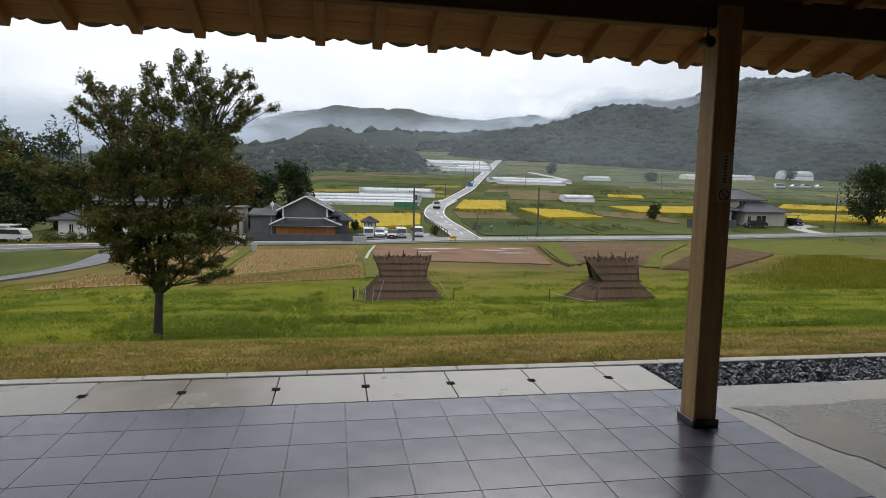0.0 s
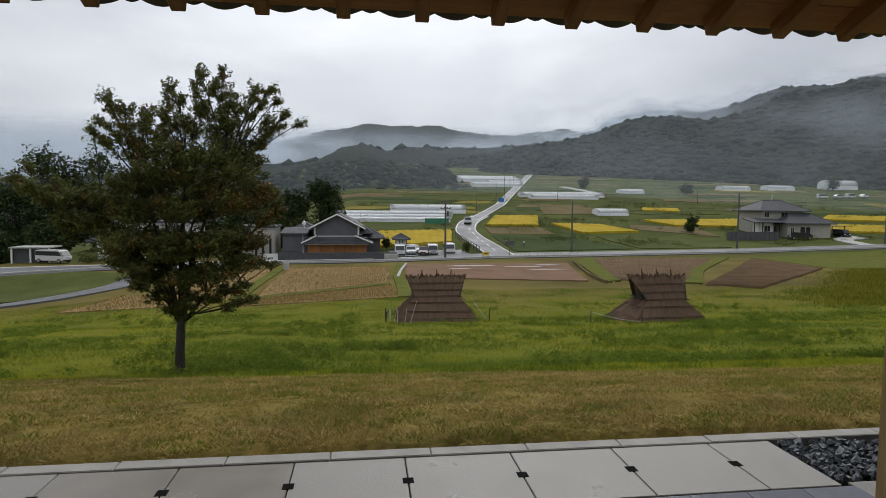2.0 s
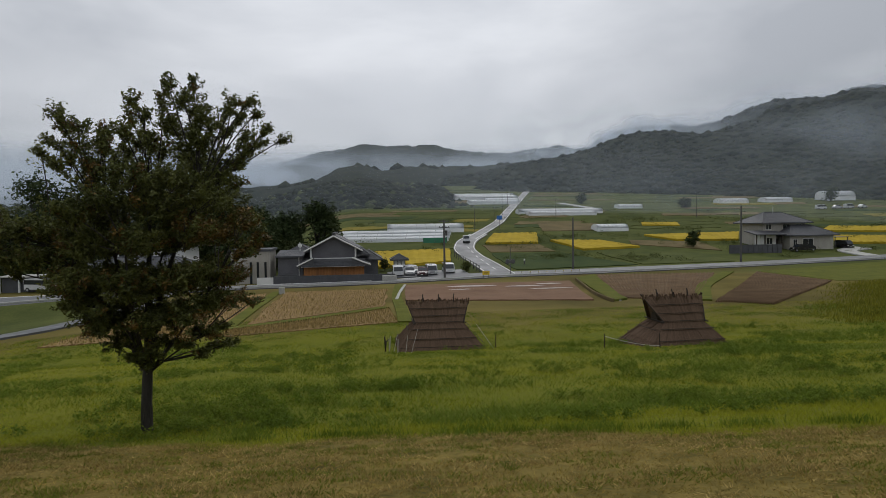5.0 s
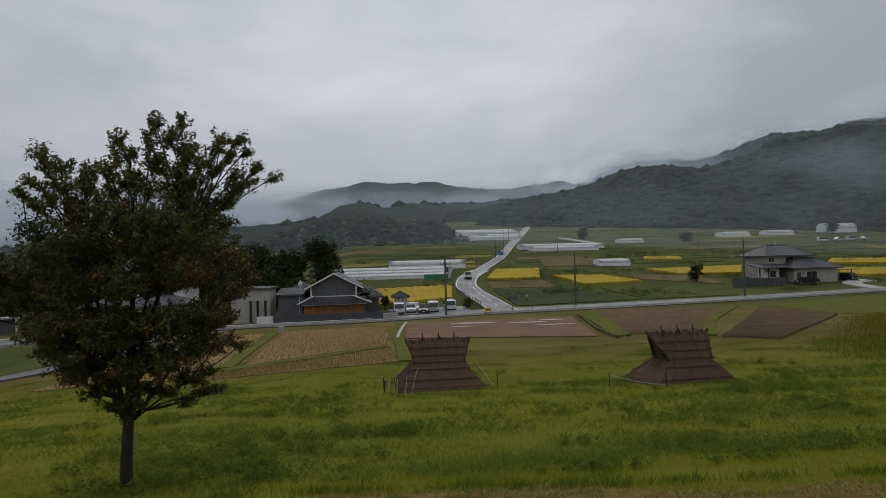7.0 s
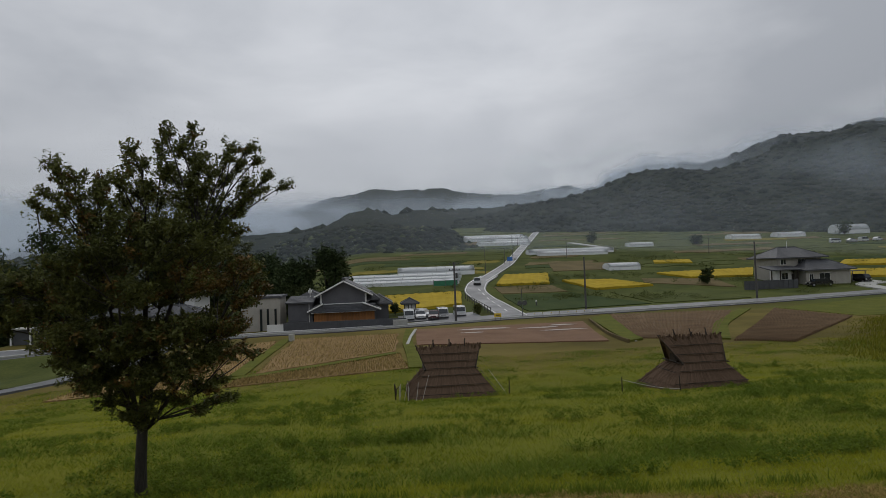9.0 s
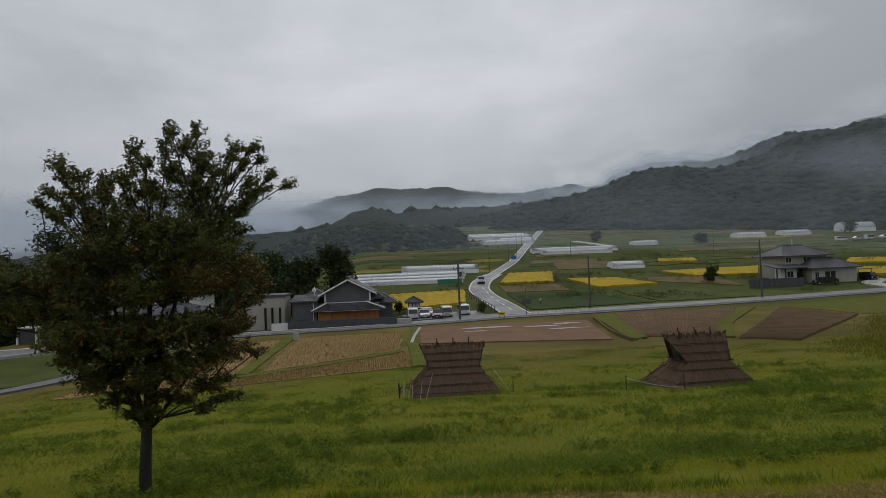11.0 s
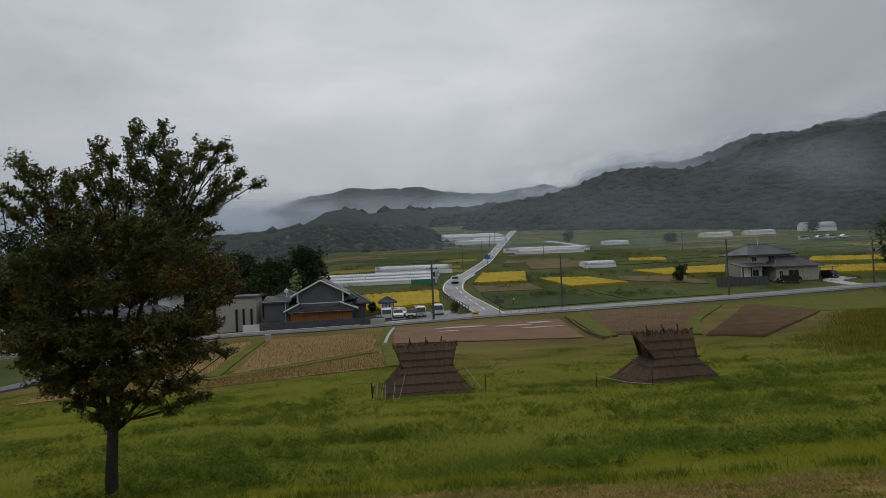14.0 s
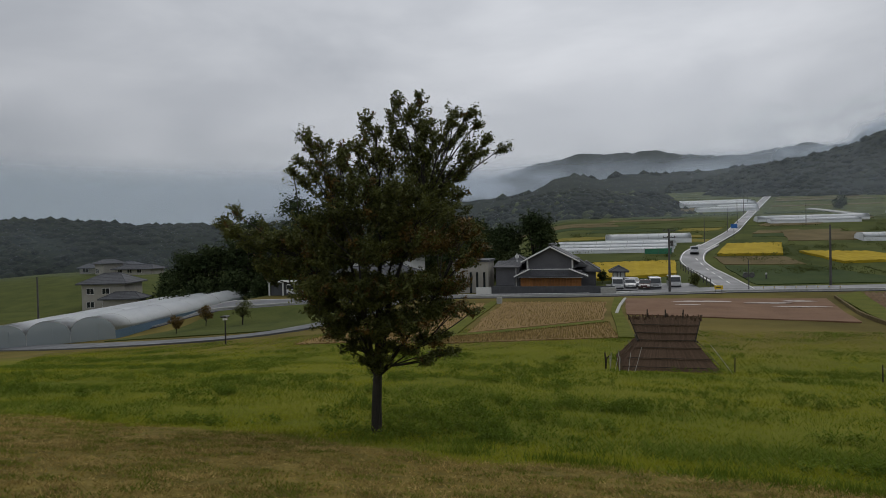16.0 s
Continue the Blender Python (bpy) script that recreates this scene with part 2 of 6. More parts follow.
MOWN = material("mown_lawn_ground", (0.080, 0.070, 0.018), (0.26, 0.19, 0.054), 1.8, 0.95, 0.9, 8, spec=0.06)
BLADE = material("green_grass_blades", (0.125, 0.168, 0.013), (0.215, 0.235, 0.022), 0.25, 0.7, 0.0, 9, island=0.26, spec=0.08, through_light=0.4)
BLADE_DARK = material("weed_leaves", (0.088, 0.138, 0.014), (0.155, 0.20, 0.024), 0.4, 0.65, 0.0, 9, island=0.28, spec=0.08, through_light=0.4)
BLADE_PALE = material("yellow_grass_blades", (0.215, 0.235, 0.016), (0.32, 0.32, 0.028), 0.3, 0.75, 0.0, 9, island=0.16, spec=0.08, through_light=0.4)
HAY = material("mown_grass_blades", (0.175, 0.145, 0.034), (0.37, 0.265, 0.078), 0.7, 0.8, 0.0, 9, island=0.4, spec=0.08, through_light=0.4)
SHOOT = material("olive_grass_shoots", (0.12, 0.15, 0.02), (0.21, 0.225, 0.036), 0.7, 0.8, 0.0, 9, island=0.25, spec=0.08, through_light=0.4)
LAWN_STRAW = material("cut_straw", (0.26, 0.195, 0.068), (0.45, 0.335, 0.125), 0.9, 0.85, 0.0, 9, island=0.3, spec=0.08, through_light=0.3)
LEAF = material("tree_leaf", (0.058, 0.070, 0.018), (0.15, 0.158, 0.042), 0.6, 0.55, 0.0, 5, island=0.42, spec=0.25, through_light=0.25)
LEAF_RED = material("autumn_leaf", (0.085, 0.058, 0.013), (0.18, 0.105, 0.025), 1.2, 0.6, 0.0, 5, island=0.4, spec=0.25)
TREE_DARK = material("dark_tree_leaves", (0.024, 0.04, 0.016), (0.07, 0.088, 0.031), 0.15, 0.8, 0.0, 8, island=0.35, spec=0.1)
BARK = material("dark_wet_bark", (0.014, 0.012, 0.009), (0.042, 0.034, 0.027), 6, 0.75, 0.6, 6, stretch=(3, 3, 0.6))
FOREST = material("forest_foliage", (0.008, 0.013, 0.009), (0.023, 0.028, 0.014), 0.018, 0.9, 0.0, 12, island=0.3, spec=0.08)
FOREST_GROUND = material("forest_floor", (0.008, 0.013, 0.008), (0.020, 0.026, 0.013), 0.03, 0.95, 0.0, 10, spec=0.05)
BAMBOO = material("bamboo_foliage", (0.035, 0.046, 0.018), (0.07, 0.082, 0.03), 0.06, 0.9, 0.0, 12, island=0.3, spec=0.08)
THATCH = material("weathered_thatch", (0.072, 0.047, 0.031), (0.185, 0.125, 0.086), 5, 0.95, 0.9, 6, stretch=(9, 9, 1.4), island=0.16, spec=0.06)
POLEWOOD = material("dark_weathered_pole", (0.02, 0.014, 0.01), (0.06, 0.045, 0.033), 8, 0.9, 0.3, stretch=(4, 4, 1))
ROPE = material("pale_rope", (0.3, 0.29, 0.24), (0.45, 0.43, 0.38), 20, 0.8)
ASPHALT = material("wet_asphalt", (0.06, 0.062, 0.066), (0.13, 0.133, 0.14), 0.25, 0.66, 0.08, 40, wet=0.3)
PAINT = material("white_road_paint", (0.6, 0.6, 0.58), (0.78, 0.78, 0.76), 3, 0.6, 0.05)
RICE = material("ripe_rice", (0.27, 0.195, 0.014), (0.44, 0.32, 0.03), 0.35, 0.9, 0.4, 18, spec=0.08)
RICE_PALE = material("yellowing_rice", (0.13, 0.115, 0.02), (0.22, 0.18, 0.03), 0.3, 0.9, 0.3, 18, spec=0.08)
STUBBLE = material("rice_stubble_soil", (0.18, 0.115, 0.05), (0.30, 0.205, 0.095), 0.5, 0.95, 0.4, 16, spec=0.08)
STRAW = material("rice_straw_stubble", (0.2, 0.145, 0.055), (0.34, 0.25, 0.10), 2.0, 0.95, 0.2, island=0.3, spec=0.08)
SOIL = material("wet_brown_soil", (0.125, 0.068, 0.038), (0.20, 0.118, 0.070), 0.35, 0.9, 0.5, 14, spec=0.15)
SOIL_DARK = material("tilled_soil", (0.095, 0.06, 0.034), (0.185, 0.125, 0.07), 0.5, 0.95, 0.5, 14, spec=0.08)
FIELD = material("field_grass", (0.042, 0.056, 0.014), (0.09, 0.102, 0.026), 0.25, 0.95, 0.4, 18, spec=0.08)
FIELD_DARK = material("dark_green_crop", (0.025, 0.045, 0.013), (0.055, 0.075, 0.022), 0.2, 0.95, 0.4, 18, spec=0.08)
FALLOW = material("fallow_field", (0.09, 0.07, 0.033), (0.165, 0.13, 0.063), 0.2, 0.95, 0.4, 18, spec=0.08)
CANAL = material("pale_canal_concrete", (0.27, 0.27, 0.25), (0.42, 0.42, 0.39), 1, 0.8, 0.1)
VINYL = material("white_vinyl_film", (0.66, 0.69, 0.71), (0.80, 0.82, 0.83), 0.3, 0.35, 0.05, 10)
VINYL_BLUE = material("blue_vinyl_skirt", (0.06, 0.11, 0.17), (0.10, 0.17, 0.24), 0.5, 0.4, 0.05, 10)
CLEAR_VINYL = glass_material("clear_vinyl_film", (0.4, 0.45, 0.47), 0.2, 0.55)
KAWARA = material("grey_kawara_tile", (0.045, 0.047, 0.053), (0.095, 0.098, 0.105), 2, 0.6, 0.3, 12, spec=0.25)
PLASTER_GREY = material("dark_grey_plaster", (0.085, 0.085, 0.095), (0.12, 0.12, 0.13), 0.8, 0.85, 0.05)
PLASTER_WHITE = material("white_plaster", (0.62, 0.62, 0.6), (0.74, 0.74, 0.72), 1, 0.8, 0.05)
PLASTER_CREAM = material("cream_mortar_wall", (0.30, 0.285, 0.25), (0.39, 0.37, 0.325), 1, 0.85, 0.05)
PLANK = material("orange_cedar_cladding", (0.22, 0.085, 0.022), (0.40, 0.17, 0.05), 1.6, 0.7, 0.1, stretch=(6, 6, 0.5), random_tint=0.2)
WALL_DARK = material("dark_board_fence", (0.055, 0.057, 0.062), (0.085, 0.088, 0.095), 1.5, 0.8, 0.1)
WINDOW = glass_material("dark_window_glass", (0.02, 0.025, 0.03), 0.08, 1.0)
CAR_WHITE = material("white_car_paint", (0.5, 0.51, 0.52), (0.58, 0.59, 0.6), 2, 0.25, 0.0)
CAR_SILVER = material("silver_car_paint", (0.36, 0.37, 0.38), (0.42, 0.43, 0.44), 2, 0.25, 0.0, metal=0.3)
CAR_BLACK = material("black_car_paint", (0.01, 0.01, 0.012), (0.02, 0.02, 0.022), 2, 0.2, 0.0)
CAR_RED = material("dark_wine_car_paint", (0.05, 0.018, 0.02), (0.07, 0.025, 0.026), 2, 0.25, 0.0)
TYRE = material("tyre_rubber", (0.012, 0.012, 0.012), (0.025, 0.025, 0.025), 10, 0.9, 0.1)
LAMP_RED = material("red_tail_lamp", (0.3, 0.01, 0.01), (0.4, 0.02, 0.02), 10, 0.2, 0.0)
YELLOW_SIGN = material("yellow_sign_paint", (0.6, 0.4, 0.02), (0.7, 0.48, 0.03), 5, 0.5, 0.0)
POLE_GREY = material("utility_pole_concrete", (0.06, 0.058, 0.055), (0.11, 0.105, 0.10), 2, 0.85, 0.1)
GREEN_NET = material("green_net", (0.03, 0.16, 0.09), (0.05, 0.22, 0.12), 1, 0.8, 0.1)
PAPER = material("faded_paper_notice", (0.50, 0.40, 0.26), (0.60, 0.49, 0.33), 6, 0.8, 0.0)
INK = material("dark_ink", (0.03, 0.022, 0.016), (0.05, 0.038, 0.03), 10, 0.8, 0.0)
# tone of the added walls out of view, set for the light they bounce
UNSEEN_WALL = material("unseen_wall_plaster", (0.2, 0.175, 0.14), (0.26, 0.23, 0.19), 2, 0.9, 0.05)

MEADOW = blended_ground("meadow_to_far_fields_ground", blended_ground("meadow_to_valley_ground", GRASS, VALLEY, 34, 47), FIELD, 82, 90)


# ---- mesh helpers ----
def mesh_of(bm, name, mat, smooth=False):
    me = bpy.data.meshes.new(name)
    bm.to_mesh(me)
    bm.free()
    for m in (mat if isinstance(mat, (list, tuple)) else (mat,)):
        me.materials.append(m)
    if smooth:
        me.polygons.foreach_set("use_smooth", [True] * len(me.polygons))
    return me


def part(name, bm, mat, parent, label="", smooth=False):
    ob = new(name, mesh_of(bm, name, mat, smooth))
    ob.parent = parent
    return tagged(ob, label=label)


def piece(name, mesh, parent, m):
    ob = new(name, mesh)
    ob.parent = parent
    ob.matrix_basis = m
    return ob


def thing(name, m, label, category, group="", kind=""):
    ob = new(name)
    ob.empty_display_size = 0.3
    ob.matrix_basis = m
    return tagged(ob, label, category, group, kind)


def setting(name, bm, mat, label, category, kind="structure", smooth=False):
    return tagged(new(name, mesh_of(bm, name, mat, smooth)), label, category, kind=kind)


def raw(name, verts, faces, mat, smooth=False):
    me = bpy.data.meshes.new(name)
    me.from_pydata(verts, [], faces)
    me.materials.append(mat)
    if smooth:
        me.polygons.foreach_set("use_smooth", [True] * len(me.polygons))
    return new(name, me)


def box(bm, x0, x1, y0, y1, z0, z1, bevel=0.0, m=None):
    r = bmesh.ops.create_cube(bm, size=1.0)
    vs = r["verts"]
    for v in vs:
        v.co = Vector((x0 + (v.co.x + 0.5) * (x1 - x0), y0 + (v.co.y + 0.5) * (y1 - y0), z0 + (v.co.z + 0.5) * (z1 - z0)))
    if bevel:
        es = {e for v in vs for e in v.link_edges}
        r = bmesh.ops.bevel(bm, geom=list(es), offset=bevel, segments=1, affect="EDGES")
        vs = r["verts"]
    if m is not None:
        bmesh.ops.transform(bm, matrix=m, verts=vs)
    return bm


def boxed(*a, **k):
    return box(bmesh.new(), *a, **k)


def tube(bm, pts, radii, sides=8, caps=True):
    """A round bar through points, with a radius at each."""
    rings = []
    for i, p in enumerate(pts):
        a, b = Vector(pts[max(0, i - 1)]), Vector(pts[min(len(pts) - 1, i + 1)])
        q = (b - a).to_track_quat("Z", "Y")
        rings.append([bm.verts.new(Vector(p) + q @ Vector((radii[i] * math.cos(k * math.tau / sides), radii[i] * math.sin(k * math.tau / sides), 0))) for k in range(sides)])
    for r, s in zip(rings, rings[1:]):
        for k in range(sides):
            bm.faces.new((r[k], r[(k + 1) % sides], s[(k + 1) % sides], s[k]))
    if caps:
        bm.faces.new(rings[0][::-1])
        bm.faces.new(rings[-1])
    return bm


def prism(bm, outline, y0, y1, axis="y"):
    """An outline of (a, b) pairs drawn out along y (a is x, b is z) or along x (a is y, b is z)."""
    def at(a, b, c):
        return (a, c, b) if axis == "y" else (c, a, b)
    lo = [bm.verts.new(at(a, b, y0)) for a, b in outline]
    hi = [bm.verts.new(at(a, b, y1)) for a, b in outline]
    n = len(outline)
    for k in range(n):
        bm.faces.new((lo[k], lo[(k + 1) % n], hi[(k + 1) % n], hi[k]))
    bm.faces.new(lo[::-1])
    bm.faces.new(hi)
    bmesh.ops.recalc_face_normals(bm, faces=bm.faces[:])
    return bm


def step(a, b, v):
    t = min(1.0, max(0.0, (v - a) / (b - a)))
    return t * t * (3 - 2 * t)


# ---- ground ----
PROFILE = [(-40, 0), (5.3, 0), (7, -0.28), (15.3, -2.3), (32, -4.5), (45, -5.2), (64, -5.9), (84, -6.1), (110, -4.7), (150, -0.2), (300, 17), (420, 28), (700, 40), (3600, 60)]
PY, PZ = [p[0] for p in PROFILE], [p[1] for p in PROFILE]


def lie(x, y):
    """Height of the ground: a bank falling from the shelter, a valley floor, fields rising behind it, and a lower valley to the west."""
    z = float(np.interp(y, PY, PZ))
    if y > 84:
        z = -6.1 + (z + 6.1) * step(-0.25, 0.0, x / y)
    terrace = step(66, 78, y) * step(-58, -46, x)
    return z - min(5.5, 0.085 * max(0.0, -x - 12)) * step(12, 55, y) * (1 - 0.85 * terrace)


def mown_edge(x):
    """How far the mown strip reaches down the bank."""
    return 11.5 - 0.28 * (min(10.0, max(-9.0, x)) - 0.7) + 0.35 * math.sin(x * 0.9) + 0.2 * math.sin(x * 2.3 + 1)


def build_ground():
    az = [radians(a) for a in np.concatenate([np.arange(-180, -66, 6), np.arange(-66, 66, 0.5), np.arange(66, 180, 6)])]
    rs = [2.5 * 1.024 ** k for k in range(308)]
    verts, faces, mats = [(0, 0, -0.2)], [], []
    for r in rs:
        for a in az:
            x, y = r * math.sin(a), r * math.cos(a)
            z = lie(x, y)
            if y < 5.16:
                z -= 0.2
            elif r < 60:
                z += 0.05 * noise.noise((x * 0.5, y * 0.5, 0)) + 0.02 * noise.noise((x * 2, y * 2, 3)) - 0.02
            verts.append((x, y, z))
    n = len(az)
    for k in range(n):
        faces.append((0, 1 + (k + 1) % n, 1 + k))
        mats.append(1)
    for i in range(len(rs) - 1):
        for k in range(n):
            a, b = 1 + i * n + k, 1 + i * n + (k + 1) % n
            faces.append((a, b, b + n, a + n))
            x, y, _ = verts[a]
            mats.append(1 if y < mown_edge(x) else 0)
    ob = raw("ground", verts, faces, MEADOW, True)
    ob.data.materials.append(MOWN)
    ob.data.polygons.foreach_set("material_index", mats)
    tagged(ob, "green meadow bank falling from a mown strip to valley fields", "ground", kind="structure")


build_ground()


# ---- the shelter ----
TX, TY, TP = 0.01, 4.37, 0.32          # tile joints
EDGE = TX + 9 * TP                     # where the tiles end against the concrete


def tile_mesh(w, d, h, bevel, name, mat):
    return mesh_of(boxed(-w / 2, w / 2, -d / 2, d / 2, -h, 0, bevel), name, mat)


def build_floor():
    floor = setting("floor", boxed(-8, EDGE, -2.4, TY, -0.3, -0.003), GROUT, "dark grouted bed under wet slate-grey floor tiles", "floor")
    one = tile_mesh(TP - 0.004, TP - 0.004, 0.03, 0.001, "tile", TILE)
    rest = bmesh.new()
    for i in range(-24, 9):
        for j in range(0, 21):
            x, y = TX + (i + 0.5) * TP, TY - (j + 0.5) * TP
            if i >= -13 and j < 12:
                piece("tile", one, floor, pose(x, y, 0.0006 * random.random(), 0.03 * random.uniform(-1, 1), 0.03 * random.uniform(-1, 1), 0))
            else:
                box(rest, x - TP / 2 + 0.004, x + TP / 2 - 0.004, y - TP / 2 + 0.004, y + TP / 2 - 0.004, -0.03, 0)
    tagged(part("outer_tiles", rest, TILE, floor), kind="stuff")
    # concrete apron beside the tiles
    setting("pavement", boxed(EDGE, 11.5, -2.4, 4.42, -0.3, -0.004, 0.004), CONCRETE, "pale concrete apron with wet brown stains", "pavement")
    # rain-soaked patch on the apron
    bm = bmesh.new()
    rim = []
    corners = [(3.0, -2.2), (11.3, -2.2), (11.3, 4.1), (3.15, 4.0)]
    for (xa, ya), (xb, yb) in zip(corners, corners[1:] + corners[:1]):
        for k in range(70):
            x, y = xa + (xb - xa) * k / 70, ya + (yb - ya) * k / 70
            x, y = x + 0.30 * noise.noise((x * 1.1, y * 1.1, 2)) + 0.08 * noise.noise((x * 5, y * 5, 3)), y + 0.22 * noise.noise((x * 1.1, y * 1.1, 8)) + 0.07 * noise.noise((x * 5, y * 5, 9))
            rim.append(bm.verts.new((max(2.88, min(11.4, x)), max(-2.3, min(4.35, y)), 0.0)))
    bm.faces.new(rim)
    bmesh.ops.recalc_face_normals(bm, faces=bm.faces[:])
    setting("wet_patch", bm, STAIN, "dark brown rain-soaked patch on the concrete apron", "wet patch")
    # drain covers along the front
    drain = setting("drain_channel", boxed(-8, 2.83, TY, 5.0, -0.3, -0.05), GROUT, "shallow drain under pale slabs", "drain")
    for k in range(-12, 5):
        x0 = -0.153 + 0.64 * k
        x1 = min(x0 + 0.64, 2.83)
        part("slab", boxed(x0 + 0.003, x1 - 0.003, TY + 0.012, 4.993, -0.06, 0.0, 0.004), SLAB_WET if k in (-2, -1) else SLAB, drain, "dark rain-soaked slab" if k in (-2, -1) else "")
        part("lifting_notch", boxed(x0 - 0.03, x0 + 0.03, 4.665, 4.73, -0.05, 0.0025, 0.001), NOTCH, drain, "black lifting notch")
    kerb = thing("kerb", pose(0, 0, 0), "narrow pale concrete kerb between slabs and lawn", "kerb", kind="structure")
    for k in range(-13, 20):
        part("kerb_stone", boxed(0.6 * k + 0.05, 0.6 * k + 0.645, 5.0, 5.11, -0.3, 0.006 + 0.004 * random.random(), 0.006), KERB, kerb)


def build_gravel():
    """Loose broken stones in the bed beside the drain."""
    setting("gravel_bed", boxed(2.84, 11.5, 4.42, 5.0, -0.3, -0.06), GROUT, "bed of dark stones beside the drain slabs", "gravel bed")
    rng = random.Random(4)
    verts, faces = [], []
    for _ in range(3400):
        u = rng.random() ** 1.5
        x, y, z = 2.88 + u * 8.5, rng.uniform(4.45, 4.97), rng.uniform(-0.055, 0.0)
        s = rng.uniform(0.016, 0.036)
        q = Euler([rng.uniform(0, 6) for _ in range(3)]).to_matrix()
        b = len(verts)
        for c in ((1, 0, 0), (-1, 0, 0), (0, 1, 0), (0, -1, 0), (0, 0, 1), (0, 0, -1)):
            p = q @ (Vector(c) * s * rng.uniform(0.6, 1.15)) + Vector((x, y, z))
            verts.append((p.x, min(4.995, max(4.425, p.y)), p.z))
        for f in ((0, 2, 4), (2, 1, 4), (1, 3, 4), (3, 0, 4), (2, 0, 5), (1, 2, 5), (3, 1, 5), (0, 3, 5)):
            faces.append(tuple(b + i for i in f))
    tagged(raw("gravel", verts, faces, STONE), "loose dark grey crushed stones, wet", "gravel", kind="stuff")


SLOPE = 0.38
EAVE_Y, EAVE_Z = 4.43, 2.36


def rafter_z(y):
    return EAVE_Z + (EAVE_Y - y) * SLOPE


def build_roof():
    roof = thing("ceiling", pose(0, 0, 0), "timber shelter roof with open rafters and dark tiles", "roof", kind="structure")
    L = 6.9
    tilt = pose(0, EAVE_Y, EAVE_Z, -math.degrees(math.atan(SLOPE)), 0, 0)
    bm = boxed(-0.032, 0.032, -L, 0, 0, 0.085, 0.004)
    rafter = mesh_of(bm, "rafter", CEDAR)
    for k in range(-20, 30):
        piece("rafter", rafter, roof, pose(-0.205 + 0.366 * k, EAVE_Y, EAVE_Z, -math.degrees(math.atan(SLOPE)), 0, 0))
    bm = bmesh.new()
    for k in range(37):
        y1 = 0.03 - 0.19 * k
        box(bm, -8, 11.5, y1 - 0.187, y1, 0.085, 0.100, 0.002)
    bmesh.ops.transform(bm, matrix=tilt, verts=bm.verts[:])
    part("roof_boarding", bm, BOARD, roof)
    bm = boxed(-8, 11.5, -L, -0.33, 0.103, 0.14)
    bmesh.ops.transform(bm, matrix=tilt, verts=bm.verts[:])
    part("roof_underlay", bm, ROOFTILE, roof)
    # eave tiles: a wide trough and a small roll each
    outline = []
    W = 0.275
    for i in range(15):
        u = i / 14
        if u < 0.72:
            z = -0.034 * math.sin(math.pi * u / 0.72)
        else:
            z = -0.016 * math.sin(math.pi * (u - 0.72) / 0.28)
        outline.append((u * W, z))
    outline += [(u, z + 0.04) for u, z in outline[::-1]]
    bm = prism(bmesh.new(), outline, -0.32, 0.085)
    tile = mesh_of(bm, "eave_tile", ROOFTILE)
    for k in range(-29, 42):
        piece("eave_tile", tile, roof, tilt @ pose(W * k + 0.05, 0, 0.122))
    # ridge-side closing and beams
    beam = part("beam", boxed(-8, 11.5, 3.715, 3.805, 2.452, 2.65, 0.006), BEAM, roof, "dark stained eaves beam")
    part("beam", boxed(-8, 11.5, 0.10, 0.26, 3.72, rafter_z(0.18) - 0.004, 0.006), BEAM, roof)
    part("tie_beam", boxed(2.51, 2.65, -2.2, 3.66, 2.66, 2.82, 0.006), BEAM, roof)
    # unseen walls, added to close off light from behind and from the ends
    w = setting("wall_back", boxed(-8, 11.5, -2.4, -2.2, -0.3, rafter_z(-2.2)), UNSEEN_WALL, "unseen plain wall added at the back of the shelter", "wall")
    for nm, x in (("wall_west", -8.2), ("wall_east", 11.5)):
        bm = prism(bmesh.new(), [(-2.4, -0.3), (3.9, -0.3), (3.9, rafter_z(3.9)), (-2.4, rafter_z(-2.4))], x, x + 0.2, "x")
        setting(nm, bm, UNSEEN_WALL, "unseen plain wall added at the end of the shelter", "wall")


